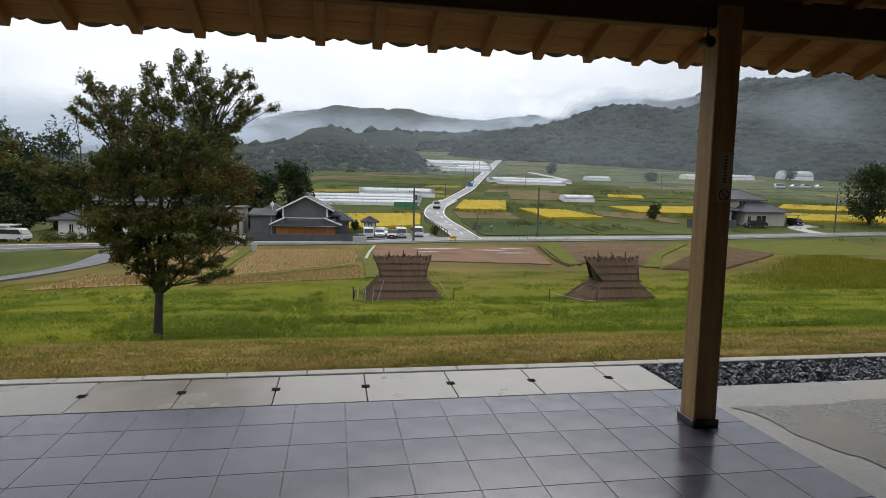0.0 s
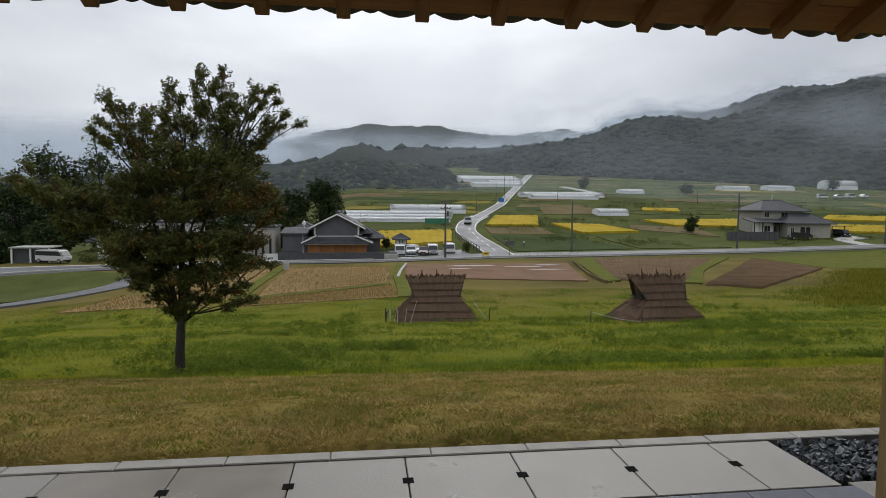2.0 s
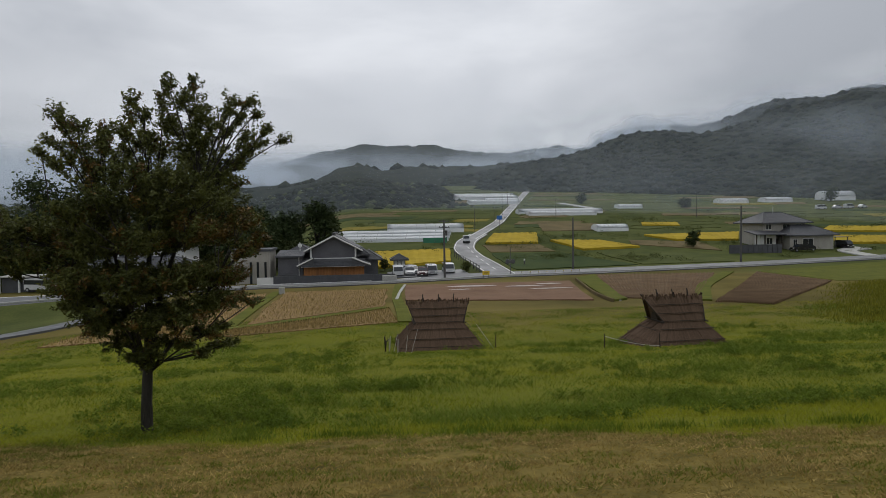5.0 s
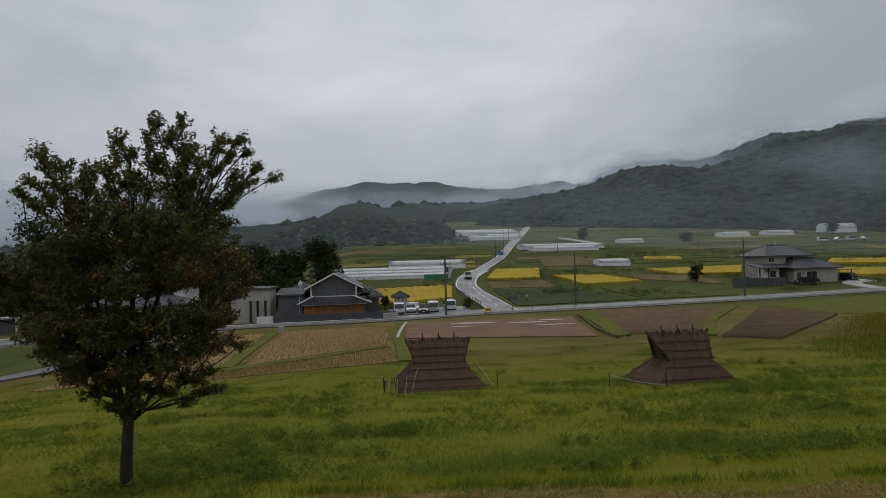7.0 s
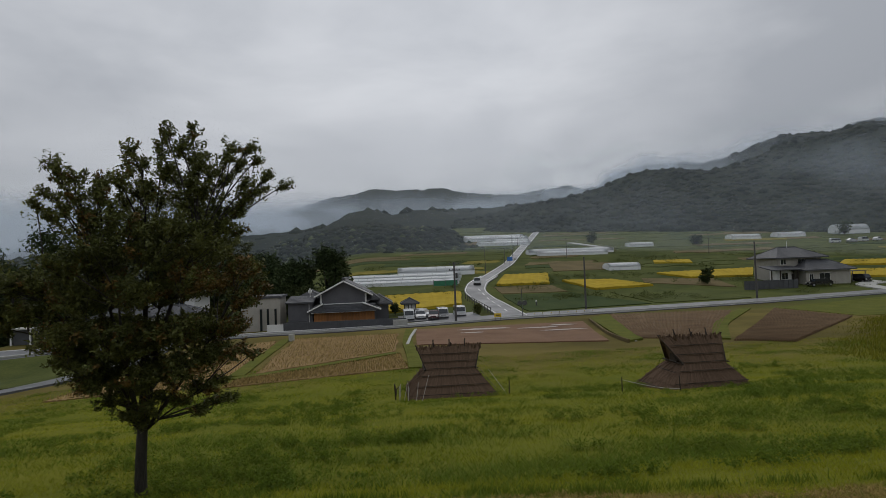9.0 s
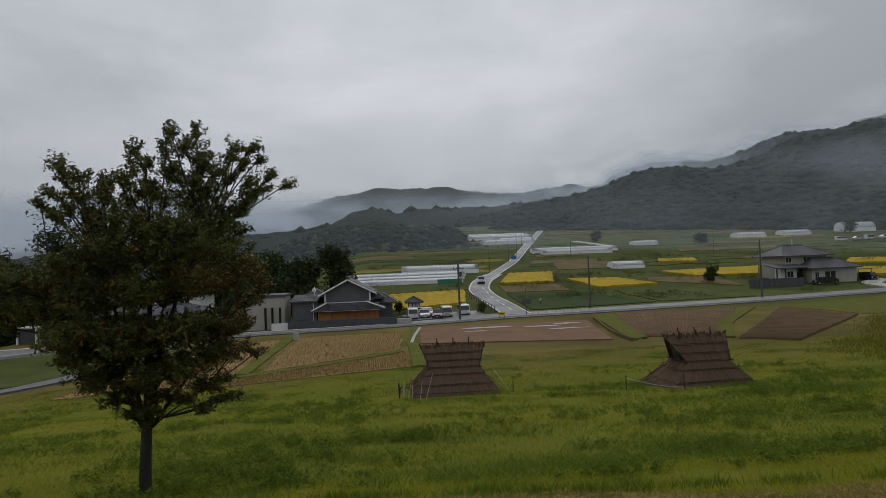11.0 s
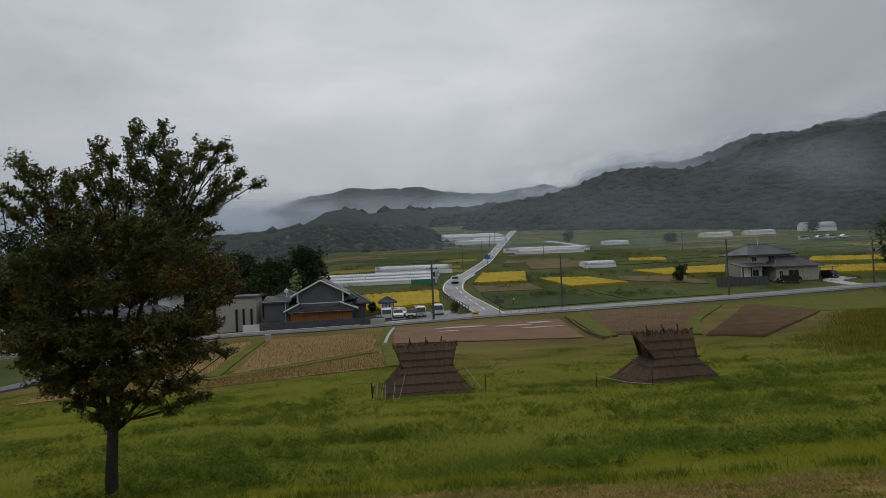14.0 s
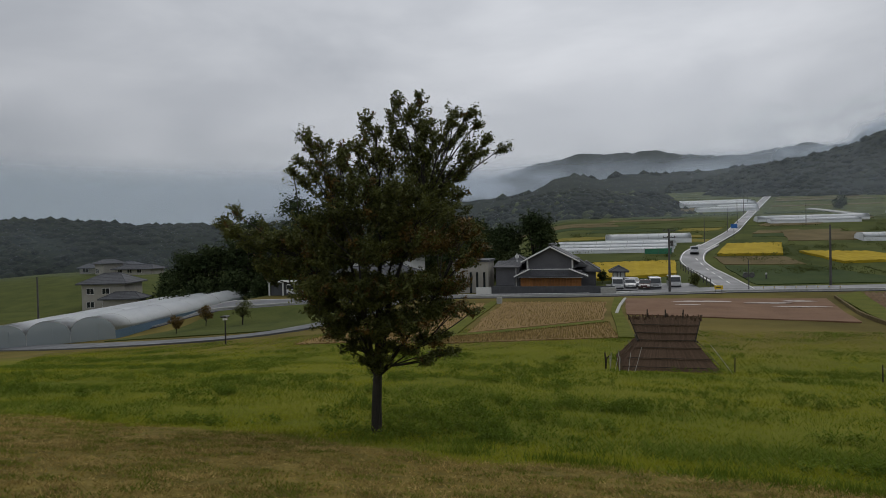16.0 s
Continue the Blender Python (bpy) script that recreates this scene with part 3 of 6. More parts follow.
def build_post():
    post = thing("wooden_post", pose(2.57, 3.76, 0), "square timber post on a dark steel shoe", "post")
    part("shaft", boxed(-0.078, 0.078, -0.078, 0.078, 0.03, 2.58, 0.006), POSTWOOD, post)
    bm = boxed(-0.092, 0.092, -0.092, 0.092, 0.0, 0.05, 0.006)
    part("post_shoe", bm, STEEL, post, "dark steel shoe")
    sign = part("notice", boxed(-0.032, 0.068, -0.083, -0.079, 1.42, 1.72, 0.001), PAPER, post, "faded vertical notice with a no-smoking ring")
    rng = random.Random(2)
    for k in range(9):
        z = 1.70 - 0.019 * k
        part("writing", boxed(0.010, 0.028, -0.0845, -0.0832, z - 0.010, z, 0), INK, sign)
    bm = bmesh.new()
    ring = [(0.019 + 0.032 * math.cos(a * math.tau / 20), -0.0842, 1.465 + 0.032 * math.sin(a * math.tau / 20)) for a in range(21)]
    tube(bm, ring, [0.0025] * 21, 5, False)
    tube(bm, [(-0.003, -0.0842, 1.487), (0.041, -0.0842, 1.443)], [0.0025] * 2, 5)
    part("no_smoking_ring", bm, INK, sign)
    lamp = thing("spotlight", pose(2.43, 3.70, 2.455), "small black round spotlight hung under the eaves beam", "lamp")
    part("stem", tube(bmesh.new(), [(0, 0, 0), (0, 0, -0.05), (-0.01, -0.02, -0.075)], [0.01] * 3), BLACK, lamp)
    part("bracket", boxed(-0.03, 0.03, -0.02, 0.02, -0.012, 0), BLACK, lamp)
    part("housing", tube(bmesh.new(), [(-0.01, 0.045, -0.085), (-0.01, 0.03, -0.088), (-0.01, -0.045, -0.1), (-0.01, -0.055, -0.102)], [0.018, 0.031, 0.034, 0.026], 16), BLACK, lamp)


build_gravel()
build_roof()
build_post()


# ---- draped land: roads and fields ----
def drape(bm, corners, nu, nv, lift, wobble=0.0, skirt=0.6, furrow=0.0):
    """A four-cornered sheet that follows the ground, with its edges turned down into it."""
    a, b, c, d = [Vector(p) for p in corners]
    rows = []
    for j in range(-1, nv + 2):
        row = []
        for i in range(-1, nu + 2):
            u, v = min(1, max(0, i / nu)), min(1, max(0, j / nv))
            p = (a * (1 - u) + b * u) * (1 - v) + (d * (1 - u) + c * u) * v
            rim = i < 0 or j < 0 or i > nu or j > nv
            w = wobble * noise.noise((p.x * 0.3, p.y * 0.3, 7))
            x, y = p.x + w, p.y + w * 0.7
            row.append(bm.verts.new((x, y, lie(x, y) + (-skirt if rim else lift + furrow * (i % 2) + 0.5 * furrow * noise.noise((x, y, 3))))))
        rows.append(row)
    for r, s in zip(rows, rows[1:]):
        for k in range(len(r) - 1):
            bm.faces.new((r[k], r[k + 1], s[k + 1], s[k]))
    bmesh.ops.recalc_face_normals(bm, faces=bm.faces[:])
    return bm


def field(name, corners, mat, lift, label, category="field", wobble=0.4, furrow=0.0, pitch=1.2):
    a, b, c, d = [Vector(p) for p in corners]
    nu = max(4, min(90, int(max((b - a).length, (c - d).length) / pitch)))
    nv = max(4, min(40, int(max((d - a).length, (c - b).length) / 1.2)))
    return setting(name, drape(bmesh.new(), corners, nu, nv, lift, wobble, 0.6, furrow), mat, label, category, smooth=False)


def strip(bm, line, width, lift, skirt=0.5, every=1.5):
    """A road-like strip along a line of (x, y), following the ground."""
    pts = []
    for p, q in zip(line, line[1:]):
        p, q = Vector(p), Vector(q)
        n = max(1, int((q - p).length / every))
        pts += [p + (q - p) * (k / n) for k in range(n)]
    pts.append(Vector(line[-1]))
    for _ in range(6):
        pts = [pts[0]] + [(pts[k - 1] + pts[k] * 2 + pts[k + 1]) / 4 for k in range(1, len(pts) - 1)] + [pts[-1]]
    prev = None
    for k, p in enumerate(pts):
        d = (pts[min(k + 1, len(pts) - 1)] - pts[max(k - 1, 0)]).normalized()
        side = Vector((d.y, -d.x))
        row = []
        for s, dz in ((-0.5, -skirt), (-0.5, lift), (0, lift + 0.02), (0.5, lift), (0.5, -skirt)):
            q = p + side * s * width
            row.append(bm.verts.new((q.x, q.y, lie(q.x, q.y) + dz)))
        if prev:
            for i in range(4):
                bm.faces.new((prev[i], prev[i + 1], row[i + 1], row[i]))
        if k in (0, len(pts) - 1):
            bm.faces.new(row)
        prev = row
    bmesh.ops.recalc_face_normals(bm, faces=bm.faces[:])
    return bm, pts


VALLEY_ROAD = [(-60, 74), (-30, 78), (-15, 80), (-3, 81), (8, 84), (17, 87.3), (33, 88.6), (61, 92), (89, 97), (130, 104)]
HILL_ROAD = [(23.5, 133.5), (27, 141.3), (37, 164.7), (50.5, 205), (86.8, 312), (110, 380)]
HILL_FOOT = [(19.8, 87), (20, 105), (19.6, 119), (22, 130), (27, 141.2)]
BANK_ROAD = [(-95, 66.5), (-70, 62.5), (-51, 55.7), (-39, 52.3), (-31, 51.2), (-27.2, 54), (-25.4, 60), (-24, 72), (-22.5, 79)]


def build_roads():
    bm, pts = strip(bmesh.new(), VALLEY_ROAD, 3.6, 0.16)
    setting("road", bm, ASPHALT, "wet grey road across the valley floor", "road")
    bm, _ = strip(bmesh.new(), [(x, y - 2.1) for x, y in VALLEY_ROAD], 0.22, 0.30)
    setting("kerb_wall", bm, CANAL, "low pale concrete kerb along the valley road", "kerb")
    # dark strip laid in as the kerb's shadow
    bm, _ = strip(bmesh.new(), [(x, y - 2.55) for x, y in VALLEY_ROAD], 0.5, 0.12)
    setting("gutter", bm, GROUT, "dark strip for the shadow below the valley road kerb", "gutter")
    bm, _ = strip(bmesh.new(), [(x, y + 1.5) for x, y in VALLEY_ROAD if x < 12], 0.14, 0.19)
    setting("road_line", bm, PAINT, "white edge line on the valley road", "road marking")
    bm, pts = strip(bmesh.new(), HILL_ROAD, 2.9, 0.2)
    setting("road_2", bm, ASPHALT, "wet pale road climbing straight to the hills", "road")
    bm, pts = strip(bmesh.new(), HILL_FOOT, 4.3, 0.19)
    setting("road_5", bm, ASPHALT, "wet grey road winding up from the junction", "road")
    for line, half in ((HILL_ROAD, 1.3), (HILL_FOOT, 1.95)):
        for off in (-half, half):
            bm, _ = strip(bmesh.new(), [(x + off, y) for x, y in line], 0.14, 0.235)
            setting("road_line", bm, PAINT, "white edge line on the hill road", "road marking")
    for k in range(6):
        y = 92 + 5.5 * k
        bm, _ = strip(bmesh.new(), [(19.9 + 0.03 * (y - 88), y), (19.9 + 0.03 * (y - 86), y + 2.4)], 0.16, 0.24)
        setting("road_line", bm, PAINT, "white dash on the hill road", "road marking")
    bm, _ = strip(bmesh.new(), BANK_ROAD, 3.9, 0.14)
    setting("road_3", bm, ASPHALT, "narrow wet road curving below the bank", "road")
    bm, _ = strip(bmesh.new(), [(75, 187), (80, 205), (76, 228)], 3.0, 0.3)
    setting("road_4", bm, CANAL, "pale farm track between fields", "road")


build_roads()


def stubble(name, corners, rows, cols, label):
    """Rows of cut rice stubs over a field."""
    a, b, c, d = [Vector(p) for p in corners]
    rng = random.Random(len(name) + rows)
    verts, faces = [], []
    for j in range(rows):
        for i in range(cols):
            u, v = (i + rng.uniform(-0.25, 0.25) + 0.5) / cols, (j + 0.5) / rows
            p = (a * (1 - u) + b * u) * (1 - v) + (d * (1 - u) + c * u) * v
            z = lie(p.x, p.y) + 0.08
            h, w = rng.uniform(0.08, 0.2), rng.uniform(0.05, 0.09)
            t = rng.uniform(0, 3.1)
            dx, dy = w * math.cos(t), w * math.sin(t)
            k = len(verts)
            verts += [(p.x - dx, p.y - dy, z), (p.x + dx, p.y + dy, z), (p.x - dy, p.y + dx, z), (p.x + rng.uniform(-.04, .04), p.y, z + h)]
            faces += [(k, k + 1, k + 3), (k + 1, k + 2, k + 3), (k + 2, k, k + 3)]
    tagged(raw(name, verts, faces, STRAW), label, "stubble", kind="stuff")


def build_fields():
    near = [(-8.5, 39.4), (2.5, 44.2), (2.3, 53.0), (-8.3, 42.4)]
    field("harvested_field", near, STUBBLE, 0.03, "wedge of harvested rice field with rows of stubble", wobble=0.3, furrow=0.05, pitch=0.3)
    stubble("rice_stubble", near, 22, 70, "cut straw stubble in rows")
    far = [(-7.9, 45.6), (1.8, 55.6), (2.9, 73.0), (-8.9, 72.6)]
    field("harvested_field", far, STUBBLE, 0.03, "harvested tan rice field below the valley road", wobble=0.4, furrow=0.05, pitch=0.35)
    stubble("rice_stubble", far, 26, 60, "cut straw stubble in rows")
    west = [(-13.6, 41.5), (-9.4, 45.2), (-10.6, 71.5), (-19.5, 66)]
    field("harvested_field", west, STUBBLE, 0.03, "harvested rice field beside the curving road", wobble=0.4, furrow=0.05, pitch=0.35)
    stubble("rice_stubble", west, 26, 36, "cut straw stubble in rows")
    end = [(-19.2, 41.2), (-9.4, 39.4), (-10.2, 42.6), (-19.4, 52.5)]
    field("harvested_field", end, STUBBLE, 0.03, "harvested end of the rice field under the bank", wobble=0.4, furrow=0.05, pitch=0.35)
    stubble("rice_stubble", end, 16, 40, "cut straw stubble in rows")
    field("ploughed_field", [(4.2, 60.5), (21.0, 55.2), (26.4, 77), (5.1, 77)], SOIL, 0.07, "bare wet brown soil field", wobble=0.1, furrow=0.02)
    field("tilled_field", [(24.2, 56.2), (29.2, 52.6), (50.6, 83.6), (33.2, 84.6)], SOIL_DARK, 0.03, "tilled dark brown field", wobble=0.25, furrow=0.14, pitch=0.3)
    field("tilled_field", [(30.0, 50.6), (33.0, 47.2), (55.5, 67.5), (56.5, 82.8)], SOIL_DARK, 0.03, "ridged brown tilled field", wobble=0.25, furrow=0.18, pitch=0.34)
    field("grass_bank", [(22.2, 53.6), (24.0, 54.8), (33.0, 85.2), (28.6, 80.5)], BANKGRASS, 0.16, "green grass bank beside the bare field", "bank", 0.2)
    field("grass_verge", [(57, 68), (80, 66), (88, 92), (57.5, 84)], BANKGRASS, 0.05, "green grass verge below the valley road", "verge", 0.5)
    bm, _ = strip(bmesh.new(), [(29.6, 51.8), (38.4, 66.4), (53.4, 84.6)], 1.5, 0.12)
    setting("grass_strip", bm, BANKGRASS, "green grass baulk between tilled fields", "baulk")
    for line in ([(-8.9, 43.4), (-3.6, 48.2), (1.9, 54.4)], [(-8.9, 44.6), (-9.6, 60), (-9.7, 73)], [(3.0, 44), (3.3, 54), (3.4, 64), (4.5, 78)]):
        bm, _ = strip(bmesh.new(), line, 1.0, 0.09)
        setting("grass_strip", bm, BANKGRASS, "green grass baulk between stubble fields", "baulk")
    bm, _ = strip(bmesh.new(), [(21.9, 53), (22.6, 58), (27.8, 78.5)], 0.2, 0.3)
    setting("field_wall", bm, FALLOW, "low earth and board edge of the bare field", "field wall")
    bm, _ = strip(bmesh.new(), [(23.0, 54), (25.2, 64), (29.6, 80)], 0.2, 0.06)
    setting("canal", bm, CANAL, "pale concrete irrigation channel", "channel")
    bm, _ = strip(bmesh.new(), [(3.3, 61), (4.0, 68.5), (5.2, 77)], 0.3, 0.14)
    setting("canal_2", bm, CANAL, "pale concrete irrigation channel", "channel")
    rng = random.Random(3)
    # puddles drawn pale, as if shining wet
    for cx, cy, w, d in ((13, 73, 3.2, 0.8), (19, 71.5, 2.4, 0.6), (22.5, 73.5, 1.8, 0.7), (21, 68, 2.6, 0.5), (11, 69.5, 1.4, 0.4)):
        bm = bmesh.new()
        bm.faces.new([bm.verts.new((cx + w * math.cos(k * math.tau / 26) * rng.uniform(0.7, 1.1), cy + d * math.sin(k * math.tau / 26) * rng.uniform(0.7, 1.1), lie(cx, cy) + 0.125)) for k in range(26)])
        setting("puddle", bm, PUDDLE_SHEEN, "shallow puddle on bare soil, pale sheen in its colour", "puddle")
    # fields behind the valley road
    field("rice_field", [(2.5, 97), (14.6, 103), (17, 119), (2.2, 117)], RICE, 0.4, "golden ripe rice field behind the house", wobble=0.35, furrow=0.1, pitch=0.8)
    field("rice_field", [(25.3, 126), (36.7, 125.5), (41, 141), (30.5, 141)], RICE, 0.4, "golden ripe rice field beside the hill road", wobble=0.35, furrow=0.1, pitch=0.8)
    field("rice_field", [(43.0, 115.5), (55.7, 117.6), (51.3, 126.8), (40.4, 128.5)], RICE, 0.4, "golden ripe rice field", wobble=0.35, furrow=0.1, pitch=0.8)
    field("rice_field", [(68.2, 125.5), (82, 124.8), (89.9, 136.5), (64.6, 134.3)], RICE, 0.4, "golden ripe rice field behind the pale house", wobble=0.35, furrow=0.1, pitch=0.8)
    field("rice_field", [(73.6, 153.5), (83, 151), (86, 158), (76, 159)], RICE, 0.4, "small golden rice field", wobble=0.35, furrow=0.1, pitch=0.8)
    field("rice_field", [(99.5, 117.5), (140, 113), (150, 122), (107, 128)], RICE, 0.4, "long golden rice field", wobble=0.35, furrow=0.1, pitch=0.8)
    field("rice_field", [(112, 136.5), (150, 130), (158, 139), (121, 145)], RICE, 0.4, "long golden rice field", wobble=0.35, furrow=0.1, pitch=0.8)
    field("crop_field", [(23.2, 91.8), (44, 94.5), (38, 113.5), (24.2, 114)], FIELD_DARK, 0.12, "dark green vegetable field")
    field("crop_field", [(45, 94.8), (62, 96), (64, 111), (44.5, 112.5)], FIELD, 0.12, "grassy green field")
    field("fallow_field", [(24.4, 115.5), (37, 115), (36.5, 124), (24.5, 124.5)], FALLOW, 0.12, "brown fallow field")
    field("fallow_field", [(56, 122), (70, 112), (72, 124), (58, 128)], FALLOW, 0.12, "brown fallow field")
    field("fallow_field", [(44, 146), (62, 146), (64, 160), (48, 164)], FALLOW, 0.12, "brown fallow field")
    field("crop_field", [(-6, 119), (19, 121), (20, 128), (-6, 127)], FIELD, 0.12, "green grass field")
    # narrow terraces climbing to the foot of the hills
    rng = random.Random(12)
    y = 148.0
    while y < 330:
        d = rng.uniform(4.5, 9)
        x = -0.06 * y + rng.uniform(-10, 0)
        while x < 1.0 * y:
            w = rng.uniform(14, 42)
            road = 32 + (y - 146) * 0.33
            x1 = x + w
            if x < road < x1:
                x1 = road - 4
            if x1 - x > 5 and rng.random() < 0.62:
                kinds = [(FIELD_DARK, "dark green terraced field"), (FIELD, "rough green terraced field"), (FALLOW, "brown terraced field"), (FIELD, "rough green terraced field")]
                if y < 215:
                    kinds.append((RICE_PALE, "yellowing terraced rice field"))
                mat, label = rng.choice(kinds)
                t = rng.uniform(-1.5, 1.5)
                field("terrace", [(x, y), (x1 - 1, y + t), (x1 - 1 + d * 0.3, y + t + d - 1.2), (x + d * 0.3, y + d - 1.2)], mat, rng.uniform(0.04, 0.16), label, wobble=3.0, pitch=1.6)
            x = max(x1, road + 4) if x < road < x1 + 5 else x1
        y += d
    # low valley to the west
    field("crop_field", [(-52, 60), (-26, 56), (-23, 72), (-44, 78)], FIELD, 0.12, "yellowing grass field by the curving road")
    field("fallow_field", [(-150, 110), (-60, 120), (-55, 150), (-150, 150)], FALLOW, 0.2, "dry brown field in the low valley")
    field("crop_field", [(-190, 160), (-60, 165), (-60, 210), (-200, 215)], FIELD, 0.2, "green field in the low valley")


build_fields()


# ---- thatched pit dwellings ----
def slope_course(bm, top, bot, rng, thick=0.028, width=0.055):
    """One course of thatch between two lines: a row of reed bundles with ragged ends."""
    (t0, t1), (b0, b1) = [[Vector(p) for p in e] for e in (top, bot)]
    n = max(3, int((b1 - b0).length / width))
    nrm = (t1 - t0).cross(b0 - t0)
    nrm = nrm.normalized() if nrm.length > 1e-6 else (b1 - b0).cross(b0 - t0).normalized()
    for k in range(n):
        u0, u1 = k / n, (k + 1) / n
        o = nrm * rng.uniform(0.0, 0.03)
        drop = rng.uniform(1.0, 1.09)
        a, b = t0.lerp(t1, u0), t0.lerp(t1, u1)
        c, d = a + (b0.lerp(b1, u0) - a) * drop, b + (b0.lerp(b1, u1) - b) * drop
        vs = [bm.verts.new(p) for p in (a + o, b + o, d + o + nrm * thick, c + o + nrm * thick, a - nrm * 0.05, b - nrm * 0.05, d - nrm * 0.02, c - nrm * 0.02)]
        for f in ((0, 1, 2, 3), (4, 7, 6, 5), (3, 2, 6, 7), (0, 3, 7, 4), (1, 5, 6, 2), (0, 4, 5, 1)):
            bm.faces.new([vs[i] for i in f])


def build_dwelling(name, m, seed, label, RX, NX, BX, RZ, shift=0.0, bulge=0.0):
    rng = random.Random(seed)
    hut = thing(name, m, label, "thatched hut", "thatched pit dwellings in the meadow")
    NY, NZ, BY = 0.72, 0.54 * RZ, 0.88 * BX
    levels = [(RX, 0.05, RZ)]
    for f in (0.36, 0.70, 1.0):
        levels.append((RX + (NX - RX) * f, 0.05 + (NY - 0.05) * f, RZ + (NZ - RZ) * f))
    for f in (0.25, 0.6, 1.0):
        levels.append((NX + (BX - NX) * f, NY + (BY - NY) * f, NZ * (1 - f)))
    for s in (-1, 1):
        bm = bmesh.new()
        for (x0, y0, z0), (x1, y1, z1) in zip(levels, levels[1:]):
            if s < 0:
                slope_course(bm, ((x0, -y0, z0), (-x0, -y0, z0)), ((x1, -y1, z1), (-x1, -y1, z1)), rng)
            else:
                slope_course(bm, ((-x0, y0, z0), (x0, y0, z0)), ((-x1, y1, z1), (x1, y1, z1)), rng)
        bmesh.ops.recalc_face_normals(bm, faces=bm.faces[:])
        part("thatch_slope", bm, THATCH, hut)
        for (x1, y1, z1) in levels[1:-1] + [(BX - 0.08, BY - 0.12, 0.13)]:
            yy = s * (y1 + 0.085)
            part("batten", tube(bmesh.new(), [(-x1 - 0.03, yy, z1 + 0.07), (0, yy - s * 0.015, z1 + 0.06), (x1 + 0.05, yy, z1 + 0.07)], [0.014, 0.016, 0.013], 6), POLEWOOD, hut, "dark horizontal batten")
    for s in (-1, 1):
        bm = bmesh.new()
        hips = [(NX - 0.05, NY - 0.05, NZ)] + levels[4:]
        for (x0, y0, z0), (x1, y1, z1) in zip(hips, hips[1:]):
            if s > 0:
                slope_course(bm, ((x0, y0, z0), (x0, -y0, z0)), ((x1, y1, z1), (x1, -y1, z1)), rng)
            else:
                slope_course(bm, ((-x0, -y0, z0), (-x0, y0, z0)), ((-x1, -y1, z1), (-x1, y1, z1)), rng)
        bmesh.ops.recalc_face_normals(bm, faces=bm.faces[:])
        part("hip_slope", bm, THATCH, hut)
        for f in (0.3, 0.8):
            x1, y1, z1 = NX + (BX - NX) * f + 0.13, NY + (BY - NY) * f, NZ * (1 - f) + 0.08
            part("batten", tube(bmesh.new(), [(s * x1, -y1 + 0.1, z1), (s * x1, y1 - 0.1, z1)], [0.015, 0.014], 6), POLEWOOD, hut, "dark horizontal batten")
        # gable: crossed bargeboards before a dark gap
        for q in (-1, 1):
            part("gable_pole", tube(bmesh.new(), [(s * (NX + 0.02), q * (NY + 0.05), NZ), (s * (RX + 0.04), -q * 0.06, RZ + 0.12)], [0.035, 0.03], 6), POLEWOOD, hut)
        bm = bmesh.new()
        tri = [Vector((s * (NX - 0.08), -NY + 0.05, NZ)), Vector((s * (NX - 0.08), NY - 0.05, NZ)), Vector((s * (RX - 0.16), 0, RZ - 0.06))]
        vs = [bm.verts.new(q) for q in tri] + [bm.verts.new(q - Vector((s * 0.12, 0, 0))) for q in tri]
        for f in ((0, 1, 2), (5, 4, 3), (0, 3, 4, 1), (1, 4, 5, 2), (2, 5, 3, 0)):
            bm.faces.new([vs[k] for k in f])
        bmesh.ops.recalc_face_normals(bm, faces=bm.faces[:])
        part("gable_infill", bm, THATCH, hut, "dark leaning gable")
        # solid dark block gives the smoke hole its shade; nothing is cut open
        part("smoke_hole", prism(bmesh.new(), [(-0.3, NZ + 0.05), (0.3, NZ + 0.05), (0.05, NZ + 0.6), (-0.05, NZ + 0.6)], s * (NX - 0.1), s * (NX + 0.08), "x"), POLEWOOD, hut, "dark block for the shade in the smoke opening")
        part("gable_tie", tube(bmesh.new(), [(s * (NX + 0.1), -NY - 0.18, NZ + 0.02), (s * (NX + 0.1), NY + 0.18, NZ + 0.02)], [0.035, 0.035], 6), POLEWOOD, hut)
    bm = bmesh.new()
    for k in range(64):
        x = -RX - 0.02 + (2 * RX + 0.04) * (k + rng.random()) / 64
        y = rng.uniform(-0.13, 0.13)
        h = rng.uniform(0.02, 0.15)
        tube(bm, [(x, y, RZ - 0.14), (x + rng.uniform(-0.03, 0.03), y * 1.4, RZ + h)], [0.055, 0.03], 5)
    part("ridge_thatch", bm, THATCH, hut, "ragged thatch tips along the ridge")
    for x, lean in ((-0.78, 0.04), (0.03, 0.02), (0.76, 0.07)):
        part("ridge_pole", tube(bmesh.new(), [(x, -0.12, RZ - 0.35), (x + lean, 0.02, RZ + 0.36)], [0.035, 0.028], 6), POLEWOOD, hut)
        part("ridge_pole", tube(bmesh.new(), [(x + 0.12, 0.14, RZ - 0.35), (x + 0.1 - lean, -0.02, RZ + 0.2)], [0.03, 0.025], 6), POLEWOOD, hut)
    # the ridge leans out over the entrance end, and the skirt below it bellies out
    for ob in hut.children_recursive:
        for v in ob.data.vertices:
            if v.co.z > NZ:
                v.co.x += shift * (v.co.z - NZ) / (RZ - NZ)
            elif v.co.x < -NX * 0.8 and bulge:
                low = 1 - max(0.0, v.co.z) / NZ
                v.co.x -= bulge * low * min(1.0, (-v.co.x - NX * 0.8) / 0.6) * (1.1 - 0.5 * abs(v.co.y) / BY)
                v.co.y -= 0.35 * bulge * low
    return hut


